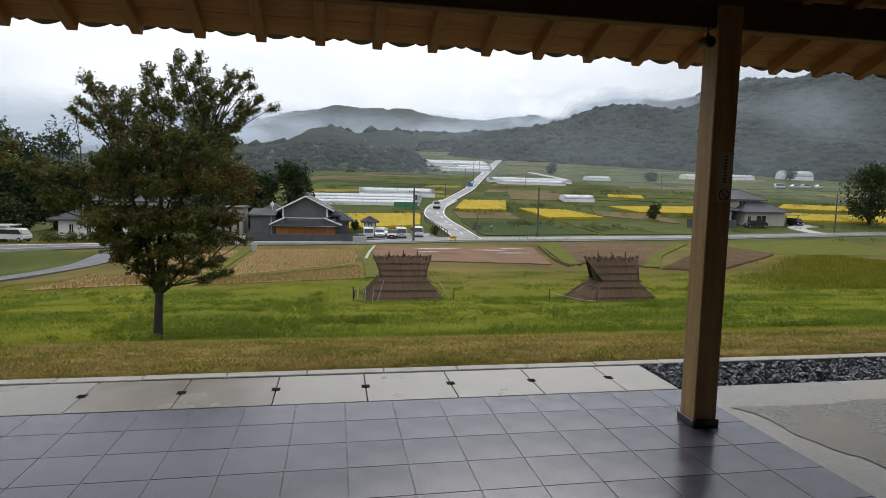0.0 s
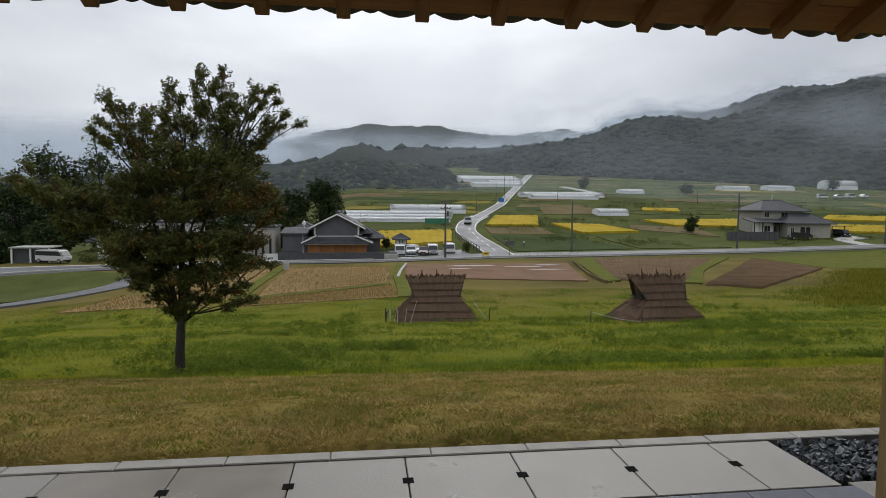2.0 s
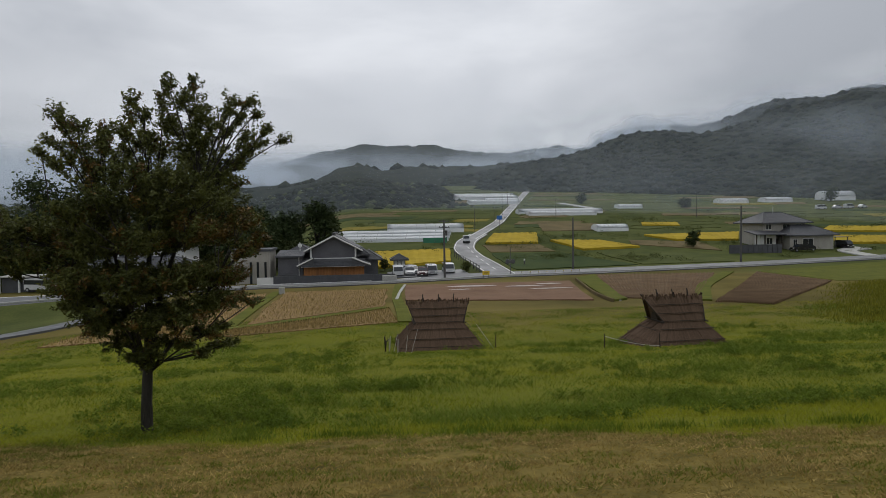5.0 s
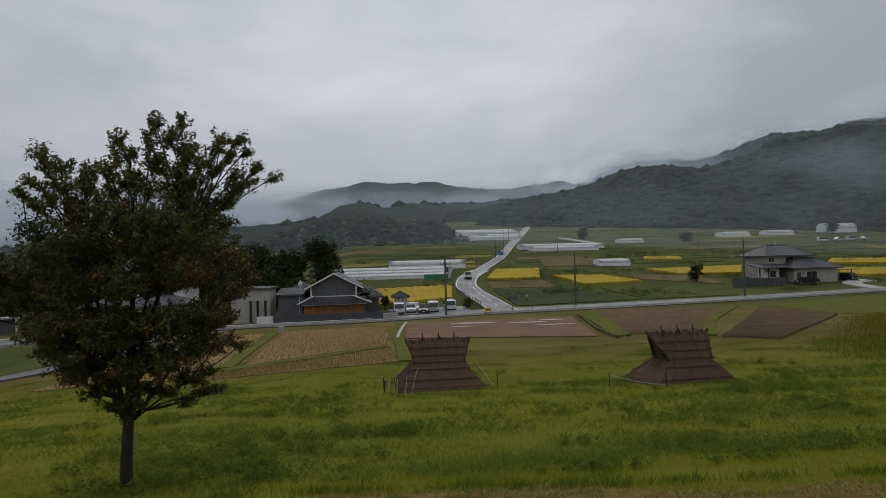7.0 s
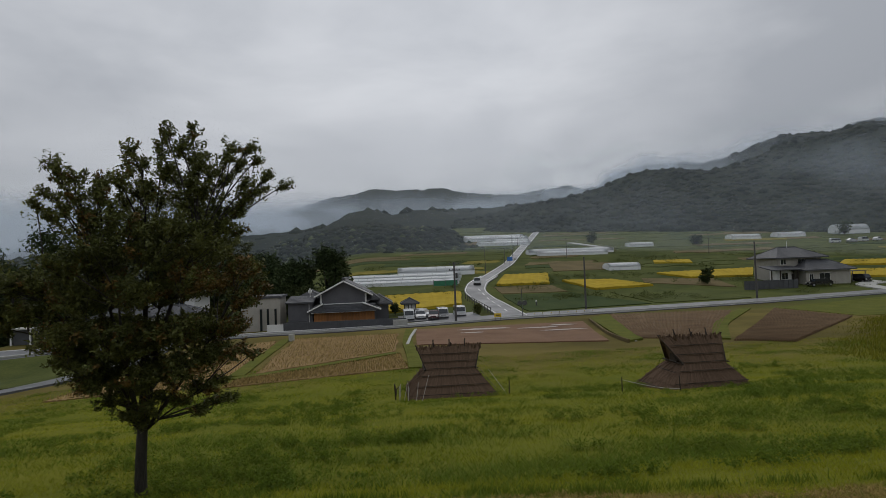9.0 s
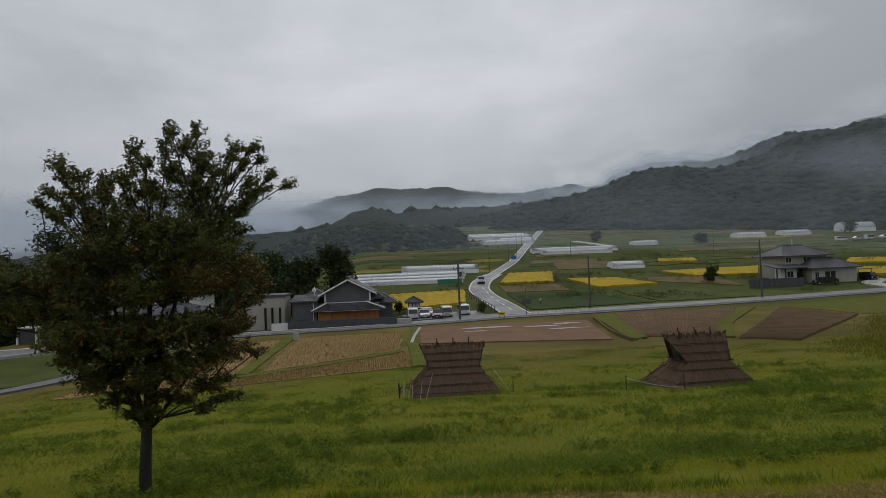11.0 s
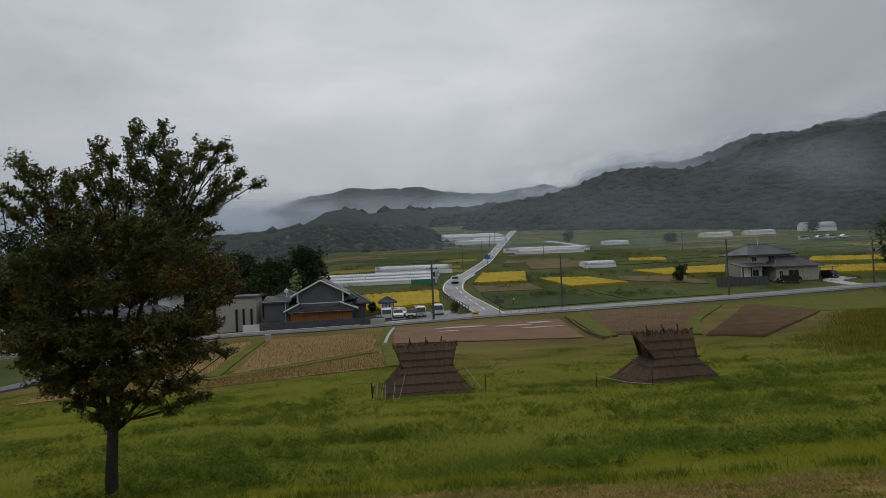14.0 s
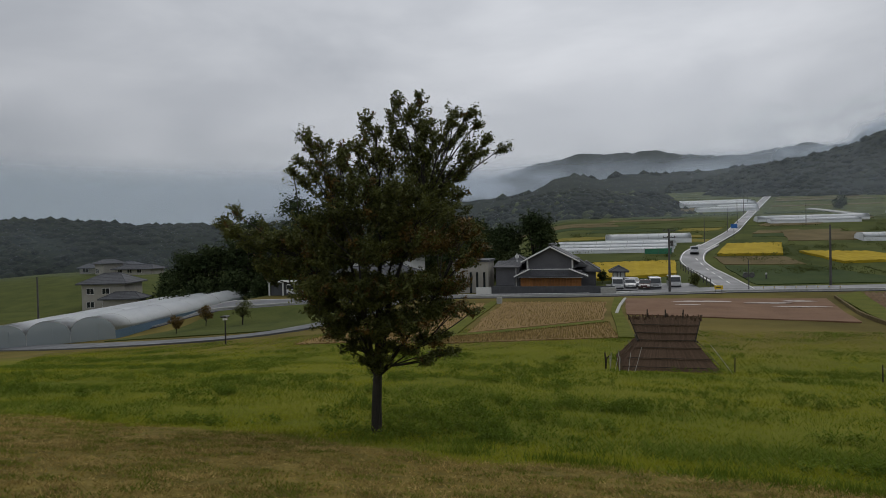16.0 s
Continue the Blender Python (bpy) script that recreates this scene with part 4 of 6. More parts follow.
build_dwelling("thatched_hut", pose(3.9, 32.9, -4.43, 0, 0, -1), 3, "low brown thatched pit dwelling with flared ridge and roped stakes", 1.56, 1.16, 2.06, 2.14)
build_dwelling("thatched_hut", pose(14.98, 29.9, -4.42, 0, 0, 1), 5, "low brown thatched pit dwelling turned to show its hipped end", 1.5, 1.0, 2.02, 2.42, -0.2, 0.5)


# ---- distance ----
def ridge(name, dist, knots, base_z, mat, label, rough=1.0, depth=0.5, cell=1.0):
    """A hill seen across the valley: crest heights over a run of bearings, falling to the valley floor in front."""
    ka, ke = [k[0] for k in knots], [k[1] for k in knots]
    verts, faces = [], []
    n, rows = int((ka[-1] - ka[0]) / (0.25 * cell)), 16
    for i in range(n + 1):
        a = ka[0] + (ka[-1] - ka[0]) * i / n
        crest = 1.6 + dist * math.tan(radians(float(np.interp(a, ka, ke)))) - 3.0 * rough - dist * 0.006
        for j in range(rows + 1):
            v = j / rows
            r = dist * (1 - depth * (1 - v))
            prof = 1 - (1 - v) ** 1.6
            x, y = r * math.sin(radians(a)), r * math.cos(radians(a))
            g = max(base_z, lie(x, y) - 1.0)
            z = g + (crest - g) * prof
            z += rough * (noise.noise((x * 0.012, y * 0.012, 1)) * 3.0 + noise.noise((x * 0.05, y * 0.05, 2)) * 1.3) * (0.3 + 0.7 * v) * (1 - 0.6 * (v == 1))
            verts.append((x, y, z))
        r = dist * 1.15
        verts.append((r * math.sin(radians(a)), r * math.cos(radians(a)), base_z - 20))
    m = rows + 2
    for i in range(n):
        for j in range(rows + 1):
            k = i * m + j
            faces.append((k, k + m, k + m + 1, k + 1))
    ob = tagged(raw(name, verts, faces, mat, True), label, "hill", kind="structure")
    return ob, verts, n, rows, m


def woods(name, info, count, size, mat, label, seed, lo=0.15, crest=0.35):
    """Rounded, uneven tree crowns scattered over a hill, thickest on its crest."""
    _, verts, n, rows, m = info
    rng = random.Random(seed)
    g = np.random.default_rng(seed)
    ico = bmesh.new()
    bmesh.ops.create_icosphere(ico, subdivisions=1, radius=1.0)
    iv = np.array([tuple(v.co) for v in ico.verts])
    tri = np.array([[v.index for v in f.verts] for f in ico.faces])
    ico.free()
    out, faces = [], []
    for k in range(count):
        i = rng.randrange(n)
        v = rows if rng.random() < crest else rows * (lo + (1 - lo) * rng.random() ** 1.2)
        j = min(rows - 1, int(v))
        p = Vector(verts[i * m + j]).lerp(Vector(verts[i * m + j + 1]), v - j).lerp(Vector(verts[(i + 1) * m + j]), rng.random() * 0.5)
        p += Vector((rng.uniform(-1, 1), rng.uniform(-1, 1), rng.uniform(-0.75, -0.35))) * size
        s = size * (0.5 + 1.0 * rng.random() ** 2)
        q = iv * s * g.uniform(0.82, 1.14, (len(iv), 1)) * np.array((1.0, 1.0, rng.uniform(0.65, 1.0))) + np.array(p)
        out.append(q)
        faces.append(tri + k * len(iv))
    tagged(raw(name, np.concatenate(out).tolist(), np.concatenate(faces).tolist(), mat, True), label, "woods", kind="stuff")


def mist(name, radius, a0, a1, z0, z1, mat, label):
    verts, faces = [], []
    n = 48
    for i in range(n + 1):
        a = radians(a0 + (a1 - a0) * i / n)
        verts += [(radius * math.sin(a), radius * math.cos(a), z0), (radius * math.sin(a), radius * math.cos(a), z1)]
    faces = [(2 * i, 2 * i + 2, 2 * i + 3, 2 * i + 1) for i in range(n)]
    tagged(raw(name, verts, faces, mat, True), label, "mist", kind="structure")


def build_distance():
    far = ridge("backdrop_far_range", 1900, [(-30, 3.1), (-20, 4.0), (-11.1, 5.42), (-8.1, 6.1), (-4.5, 6.99), (-0.3, 7.87), (3.0, 7.62), (6.2, 7.83), (10.0, 7.15), (13.8, 6.91), (18.6, 7.51), (22, 6.2), (40, 4.6)], -10, FOREST_GROUND, "distant mountain range in cloud", 4, cell=1)
    far2 = ridge("backdrop_range", 1150, [(-30, 2.52), (-20, 3.12), (-11.1, 4.17), (-4.5, 4.77), (-2.4, 5.6), (-0.3, 6.06), (1.8, 5.5), (4.0, 5.84), (7.8, 5.65), (11.1, 5.56), (13.8, 5.79), (24, 5.12), (40, 4.12)], -10, FOREST_GROUND, "wooded ridge in haze", 3)
    woods("far_woods", far2, 2200, 9, FOREST, "hazy wooded ridge", 1, 0.5, 0.7)
    right = ridge("backdrop_mountain", 900, [(8, 4.7), (13.8, 5.77), (17.0, 6.5), (21.2, 7.24), (24.3, 8.5), (25.8, 8.9), (28.2, 9.06), (30.6, 8.61), (33.3, 9.09), (35.0, 9.53), (36.7, 10.12), (39.6, 10.13), (41.9, 10.78), (44.3, 10.61), (50, 10.61), (60, 9.35), (75, 6.35)], 0, FOREST_GROUND, "wooded mountain with cloud on its flank", 3, 0.45)
    woods("mountain_woods", right, 15000, 3.9, FOREST, "wooded mountainside in mist", 2, 0.1, 0.2)
    front = ridge("backdrop_foothill", 700, [(11, 3.25), (13.8, 4.78), (17.0, 5.46), (22.2, 6.11), (24.8, 6.63), (26.7, 7.06), (28.7, 7.22), (30.1, 7.05), (33.7, 6.75), (44.2, 5.65), (60, 4.05), (75, 2.05)], 5, FOREST_GROUND, "wooded spur of the mountain", 4, 0.55)
    woods("foothill_woods", front, 22000, 3.1, FOREST, "dark wooded foothill", 3, 0.0, 0.15)
    mid = ridge("backdrop_knoll", 300, [(-26, 0.8), (-20, 1.4), (-8.7, 3.09), (-7.7, 3.45), (-5.6, 4.22), (-2.4, 4.83), (0.2, 5.12), (2.9, 4.75), (6.2, 4.57), (7.5, 4.0), (8.6, 2.62), (12, 1.0)], -8, FOREST_GROUND, "wooded knoll behind the fields", 1, 0.28)
    woods("knoll_woods", mid, 7500, 1.9, FOREST, "bamboo and broadleaf wood on a knoll", 4, 0.0, 0.2)
    woods("knoll_bamboo", mid, 1500, 1.5, BAMBOO, "pale bamboo among the trees", 8, 0.05, 0.35)
    left = ridge("backdrop_west_hill", 330, [(-85, 2.6), (-60, 2.9), (-49.6, 2.7), (-44, 2.95), (-40.3, 2.55), (-35.3, 2.6), (-30, 2.5), (-24, 2.6), (-18, 1.6)], -12, FOREST_GROUND, "low wooded hills west of the valley", 1, 0.3)
    woods("west_woods", left, 9000, 2.3, FOREST, "dark wooded low hills", 5, 0.0, 0.2)
    # upright sheets add aerial haze step by step; their banks are torn mist
    mist("mist_far", 1500, -60, 75, -10, 300, mist_material("far_haze_sheet", 0.86, 120, 205, 0.004, 1, 0.82), "sheet of pale haze before the distant range")
    mist("mist_mid", 1000, -60, 75, -10, 200, mist_material("mid_haze_sheet", 0.70, 80, 138, 0.008, 2, 0.62, banks=[(-168, 89, 66, 25, 0.55), (-59, 115, 66, 21, 0.45), (53, 120, 66, 17, 0.35), (185, 102, 57, 19, 0.4), (259, 117, 47, 19, 0.25)]), "sheet of haze with torn mist between the ridges")
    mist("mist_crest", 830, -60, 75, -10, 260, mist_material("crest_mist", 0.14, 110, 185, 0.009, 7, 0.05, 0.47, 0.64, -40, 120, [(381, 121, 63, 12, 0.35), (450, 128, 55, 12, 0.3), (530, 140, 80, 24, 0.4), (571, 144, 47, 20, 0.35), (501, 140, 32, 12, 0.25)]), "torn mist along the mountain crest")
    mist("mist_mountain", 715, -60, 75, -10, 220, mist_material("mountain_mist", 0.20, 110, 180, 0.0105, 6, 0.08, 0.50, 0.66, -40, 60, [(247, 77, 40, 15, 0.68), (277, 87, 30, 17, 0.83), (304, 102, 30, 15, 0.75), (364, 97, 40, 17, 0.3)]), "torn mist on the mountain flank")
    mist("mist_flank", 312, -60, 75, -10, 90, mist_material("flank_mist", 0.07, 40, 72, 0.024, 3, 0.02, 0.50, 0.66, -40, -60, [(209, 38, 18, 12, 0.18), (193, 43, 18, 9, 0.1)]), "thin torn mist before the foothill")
    mist("mist_near", 214, -75, 75, -12, 70, mist_material("valley_haze", 0.11, 26, 52, 0.028, 4, 0.055, 0.42, 0.72, -40), "sheet of thin haze across the valley")
    mist("mist_fields", 206, -75, 75, -14, 60, mist_material("field_haze", 0.08, 20, 56, 0.02, 5, 0.045, 0.4, 0.8, -14), "sheet of thin haze beyond the fields")


build_distance()


# ---- buildings ----
def roof_hip(bm, x0, x1, y0, y1, z, h, inset, thick=0.18):
    """A hipped roof over a rectangle, eaves at z, with its ridge along the longer side."""
    if x1 - x0 >= y1 - y0:
        ym = (y0 + y1) / 2
        r = [(x0 + inset, ym, z + h), (x1 - inset, ym, z + h)]
    else:
        xm = (x0 + x1) / 2
        r = [(xm, y0 + inset, z + h), (xm, y1 - inset, z + h)]
    c = [(x0, y0, z), (x1, y0, z), (x1, y1, z), (x0, y1, z)]
    lo = [bm.verts.new((x, y, zz - thick)) for x, y, zz in c]
    hi = [bm.verts.new(p) for p in c]
    rr = [bm.verts.new(p) for p in r]
    for k in range(4):
        bm.faces.new((lo[k], lo[(k + 1) % 4], hi[(k + 1) % 4], hi[k]))
    bm.faces.new(lo[::-1])
    if x1 - x0 >= y1 - y0:
        faces = ((hi[0], hi[1], rr[1], rr[0]), (hi[1], hi[2], rr[1]), (hi[2], hi[3], rr[0], rr[1]), (hi[3], hi[0], rr[0]))
    else:
        faces = ((hi[0], hi[1], rr[0]), (hi[1], hi[2], rr[1], rr[0]), (hi[2], hi[3], rr[1]), (hi[3], hi[0], rr[0], rr[1]))
    for f in faces:
        bm.faces.new(f)
    bmesh.ops.recalc_face_normals(bm, faces=bm.faces[:])
    return bm, r, c


def roof_rows(roof, a, b, c, d, n, mat):
    """Raised tile courses, each a piece of its own, over a roof face a-b (eaves) to d-c (ridge)."""
    a, b, c, d = map(Vector, (a, b, c, d))
    up = Vector((0, 0, 0.05))
    for k in range(n):
        p, q = a.lerp(d, k / n), b.lerp(c, k / n)
        p2, q2 = a.lerp(d, (k + 1) / n), b.lerp(c, (k + 1) / n)
        bm = bmesh.new()
        vs = [bm.verts.new(x) for x in (p + up, q + up, q2 + up * 0.2, p2 + up * 0.2, p, q)]
        bm.faces.new((vs[0], vs[1], vs[2], vs[3]))
        bm.faces.new((vs[4], vs[5], vs[1], vs[0]))
        part("tile_course", bm, mat, roof)


def hip_parts(parent, x0, x1, y0, y1, z, h, inset, mat=None, rows=10):
    mat = mat or KAWARA
    bm, r, c = roof_hip(bmesh.new(), x0, x1, y0, y1, z, h, inset)
    if x1 - x0 >= y1 - y0:
        sides = ((c[0], c[1], r[1], r[0]), (c[2], c[3], r[0], r[1]), (c[3], c[0], r[0], r[0]), (c[1], c[2], r[1], r[1]))
    else:
        sides = ((c[0], c[1], r[0], r[0]), (c[1], c[2], r[1], r[0]), (c[2], c[3], r[1], r[1]), (c[3], c[0], r[0], r[1]))
    roof = part("roof", bm, mat, parent)
    for s in sides:
        roof_rows(roof, *s, rows, mat)
    part("ridge_cap", tube(bmesh.new(), [r[0], r[1]], [0.16, 0.16], 6), mat, roof)
    near = {0: 0, 1: 1, 2: 1, 3: 0} if x1 - x0 >= y1 - y0 else {0: 0, 1: 0, 2: 1, 3: 1}
    for k, p in enumerate(c):
        part("hip_cap", tube(bmesh.new(), [p, r[near[k]]], [0.1, 0.12], 6), mat, roof)
    return roof


def window(parent, x0, x1, z0, z1, y, mat=None):
    """A framed window in a wall that faces the shelter."""
    w = part("window", boxed(x0, x1, y - 0.05, y + 0.03, z0, z1), WINDOW, parent, "dark glazed window")
    bm = bmesh.new()
    for a in ((x0 - 0.06, x0, z0 - 0.06, z1 + 0.06), (x1, x1 + 0.06, z0 - 0.06, z1 + 0.06), (x0, x1, z0 - 0.06, z0), (x0, x1, z1, z1 + 0.06), ((x0 + x1) / 2 - 0.025, (x0 + x1) / 2 + 0.025, z0, z1)):
        box(bm, a[0], a[1], y - 0.08, y - 0.01, a[2], a[3])
    part("window_frame", bm, mat or PLASTER_WHITE, w)
    return w


def build_grey_house():
    h = thing("house", pose(-4.0, 86, -6.15, 0, 0, 0), "dark grey plaster farmhouse with orange cedar cladding and tiled roofs", "house")
    part("wall", boxed(-4.0, 4.3, 0.12, 9.5, 0, 3.0), PLASTER_GREY, h)
    bm = prism(bmesh.new(), [(-3.05, 2.6), (3.05, 2.6), (3.05, 4.75), (0.1, 6.1), (-3.05, 4.75)], 0.9, 9.6)
    part("gable_wall", bm, PLASTER_GREY, h)
    clad = part("cladding", boxed(-3.95, 4.2, 0.06, 0.12, 0.55, 2.2), WALL_DARK, h)
    plank = mesh_of(boxed(-0.2, 0.2, -0.03, 0.03, 0.55, 2.18, 0.008), "plank", PLANK)
    for k in range(20):
        piece("plank", plank, clad, pose(-3.95 + 0.2 + 0.4075 * k, 0.02 + 0.006 * random.random(), 0))
    # main roof
    bm = prism(bmesh.new(), [(-3.85, 4.18), (0.1, 6.22), (4.0, 4.18), (4.0, 4.38), (0.1, 6.46), (-3.85, 4.38)], 0.2, 9.9)
    roof = part("roof", bm, KAWARA, h)
    roof_rows(roof, (-3.85, 9.9, 4.36), (-3.85, 0.2, 4.36), (0.1, 0.2, 6.44), (0.1, 9.9, 6.44), 12, KAWARA)
    roof_rows(roof, (4.0, 0.2, 4.36), (4.0, 9.9, 4.36), (0.1, 9.9, 6.44), (0.1, 0.2, 6.44), 12, KAWARA)
    part("ridge_cap", boxed(-0.12, 0.32, 0.1, 10, 6.42, 6.72, 0.05), KAWARA, roof)
    for a, b in (((-3.9, 0.14, 4.2), (0.1, 0.14, 6.26)), ((4.05, 0.14, 4.2), (0.1, 0.14, 6.26))):
        part("verge_board", tube(bmesh.new(), [a, b], [0.11, 0.11], 5), PLASTER_WHITE, roof, "white plastered verge")
    # skirt roof round the lower storey
    bm = bmesh.new()
    lo = [(-4.75, -1.0, 2.32), (5.1, -1.0, 2.32), (5.1, 3.5, 2.32), (-4.75, 3.5, 2.32)]
    hi = [(-3.0, 0.95, 3.12), (3.1, 0.95, 3.12), (3.1, 3.5, 3.12), (-3.0, 3.5, 3.12)]
    vl, vh = [bm.verts.new(p) for p in lo], [bm.verts.new(p) for p in hi]
    vb = [bm.verts.new((x, y, z - 0.16)) for x, y, z in lo]
    for k in range(4):
        bm.faces.new((vl[k], vl[(k + 1) % 4], vh[(k + 1) % 4], vh[k]))
        bm.faces.new((vb[k], vb[(k + 1) % 4], vl[(k + 1) % 4], vl[k]))
    bm.faces.new(vb[::-1])
    bmesh.ops.recalc_face_normals(bm, faces=bm.faces[:])
    skirt = part("skirt_roof", bm, KAWARA, h)
    roof_rows(skirt, lo[0], lo[1], hi[1], hi[0], 6, KAWARA)
    for a, b in ((lo[0], (-2.6, -0.9, 3.35)), (lo[1], (2.6, -0.9, 3.35))):
        part("end_gable", prism(bmesh.new(), sorted([(a[0], 2.3), (b[0], 2.3), (b[0], 3.3)]), -0.95, 0.5), KAWARA, skirt)
        part("verge_board", tube(bmesh.new(), [(a[0], -1.05, 2.3), (b[0], -1.05, 3.34)], [0.1, 0.1], 5), PLASTER_WHITE, skirt, "white plastered verge")
    part("eaves_board", boxed(-3.0, 3.1, 0.84, 0.9, 3.12, 3.24), PLASTER_WHITE, skirt, "white plaster band")
    part("eaves_board", boxed(-4.2, 4.4, -0.98, -0.92, 2.12, 2.2), PLASTER_WHITE, skirt, "white plaster band")
    for x in (-3.05, 3.05):
        part("white_quoin", boxed(x - 0.12, x + 0.12, 0.84, 0.92, 3.3, 4.5, 0.03), PLASTER_WHITE, h, "white plaster corner scroll")
    # west annex and rear roofs
    part("annex_wall", boxed(-7.4, -4.15, 0.4, 5, 0, 3.5), PLASTER_GREY, h)
    bm = prism(bmesh.new(), [(-0.2, 3.45), (5.4, 4.1), (5.4, 4.25), (-0.2, 3.6)], -7.7, -3.95, "x")
    annex = part("annex_roof", bm, KAWARA, h)
    roof_rows(annex, (-7.7, -0.2, 3.6), (-3.95, -0.2, 3.6), (-3.95, 5.4, 4.25), (-7.7, 5.4, 4.25), 6, KAWARA)
    part("downpipe", tube(bmesh.new(), [(-4.6, 0.3, 0), (-4.6, 0.3, 3.4)], [0.05, 0.05], 6), PLASTER_WHITE, h)
    part("annex_pent", boxed(-7.5, -4.9, -0.2, 0.5, 0.95, 1.1), KAWARA, h)
    part("rear_wall", boxed(3.6, 6.2, 4.5, 10, 0, 2.7), PLASTER_GREY, h)
    hip_parts(h, 3.0, 6.9, 3.8, 10.6, 2.75, 1.2, 1.9)
    hip_parts(h, 2.6, 5.0, 1.8, 6.5, 3.6, 0.9, 1.1)
    part("rear_wall", boxed(-6.4, -3.2, 6, 11, 0, 3.6), PLASTER_GREY, h)
    hip_parts(h, -7.2, -2.8, 5.4, 11.5, 3.8, 1.1, 2.0)
    part("aerial", tube(bmesh.new(), [(-4.8, 4, 3.9), (-4.8, 4, 5.4)], [0.05, 0.05], 6), PLASTER_WHITE, h, "white roof aerial")
    part("aerial_dish", tube(bmesh.new(), [(-4.8, 3.9, 4.9), (-4.8, 3.7, 4.9)], [0.3, 0.25], 10), PLASTER_WHITE, h)
    # fence
    f = thing("boundary_fence", pose(0, 83.6, -6.2), "dark grey boarded boundary wall before the farmhouse", "fence")
    for k in range(16):
        x = -11.6 + k * 1.0
        part("fence_panel", boxed(x, x + 0.97, 0, 0.12, 0, 1.15, 0.01), WALL_DARK, f)
        part("fence_post", boxed(x - 0.06, x + 0.04, -0.03, 0.15, 0, 1.22, 0.01), WALL_DARK, f)
    g = thing("gate_hut", pose(5.6, 95, -5.6), "small white-walled gate hut with a tiled hip roof", "hut")
    part("wall", boxed(-0.85, 0.85, 0, 1.7, 0, 1.75), PLASTER_WHITE, g)
    for x in (-0.85, -0.25, 0.25, 0.85):
        part("timber_post", boxed(x - 0.06, x + 0.06, -0.06, 0.02, 0, 1.75), POLEWOOD, g)
    hip_parts(g, -1.4, 1.4, -0.6, 2.3, 1.8, 0.75, 0.95, rows=5)


def build_pale_house():
    h = thing("house", pose(77.2, 111, -4.6) @ Matrix.Diagonal((0.8, 1, 1, 1)), "two-storey cream house with hipped grey tile roofs", "house")
    part("wall", boxed(4.0, 15.8, 3.5, 11, 0, 5.4), PLASTER_CREAM, h)
    hip_parts(h, 2.8, 17.0, 2.4, 12, 5.45, 2.1, 4.6)
    part("front_wall", boxed(8.2, 20, 0, 6, 0, 2.9), PLASTER_CREAM, h)
    hip_parts(h, 7.2, 20.9, -0.9, 7, 2.95, 1.9, 4.0)
    part("porch_roof", prism(bmesh.new(), [(0.2, 3.0), (4.2, 3.7), (4.2, 3.9), (0.2, 3.2)], -0.6, 7.6, "x"), KAWARA, h)
    part("porch_wall", boxed(2.2, 6.2, 2.0, 4, 0, 3.0), PLASTER_WHITE, h)
    for x in (-0.3, 2.0, 6.6):
        part("porch_post", boxed(x - 0.1, x + 0.1, 0.5, 0.7, 0, 3.1), POLEWOOD, h)
    window(h, 4.8, 6.2, 4.1, 5.1, 3.5)
    window(h, 9.5, 11.2, 4.1, 5.1, 3.5)
    window(h, 13.2, 14.6, 4.1, 5.1, 3.5)
    window(h, 3.6, 5.2, 1.2, 2.4, 2.0)
    window(h, 9.0, 10.0, 0.2, 2.1, 0.0)
    window(h, 11.6, 14.4, 0.9, 2.2, 0.0)
    part("door", boxed(6.7, 7.6, 2.9, 3.4, 0, 2.2), POLEWOOD, h)
    part("aerial", tube(bmesh.new(), [(9, 6, 7.4), (9, 6, 8.8)], [0.05, 0.04], 6), PLASTER_WHITE, h)
    f = thing("garden_fence", pose(68.6, 107.6, -4.9), "dark boarded garden fence beside the pale house", "fence")
    for k in range(11):
        part("fence_panel", boxed(k * 0.95, k * 0.95 + 0.92, -0.05 * k, 0.1 - 0.05 * k, 0, 1.7), WALL_DARK, f)
    c = thing("carport", pose(95.0, 112, -4.6), "small dark carport beside the pale house", "carport")
    part("carport_roof", boxed(-0.6, 2.6, 0, 5, 2.3, 2.42), KAWARA, c)
    for x, y in ((-0.4, 0.2), (2.4, 0.2), (-0.4, 4.8), (2.4, 4.8)):
        part("carport_post", boxed(x - 0.06, x + 0.06, y - 0.06, y + 0.06, 0, 2.3), STEEL, c)
    bm, _ = strip(bmesh.new(), [(90, 98), (92, 108), (100, 111)], 3.2, 0.2)
    setting("driveway", bm, CANAL, "pale concrete drive to the pale house", "driveway")


def small_house(m, w, d, h1, roof_h, label, storeys=2, wall=None, group=""):
    h = thing("house", m, label, "house", group)
    part("wall", boxed(-w / 2, w / 2, 0, d, 0, h1), wall or PLASTER_CREAM, h)
    hip_parts(h, -w / 2 - 0.8, w / 2 + 0.8, -0.8, d + 0.8, h1 + 0.1, roof_h, min(w, d) * 0.42, rows=7)
    for s in range(storeys):
        z = 0.9 + s * 2.7
        for k in range(max(1, int(w / 3.2))):
            x = -w / 2 + 1.0 + k * 3.1
            window(h, x, x + 1.4, z, z + 1.1, 0)
    return h


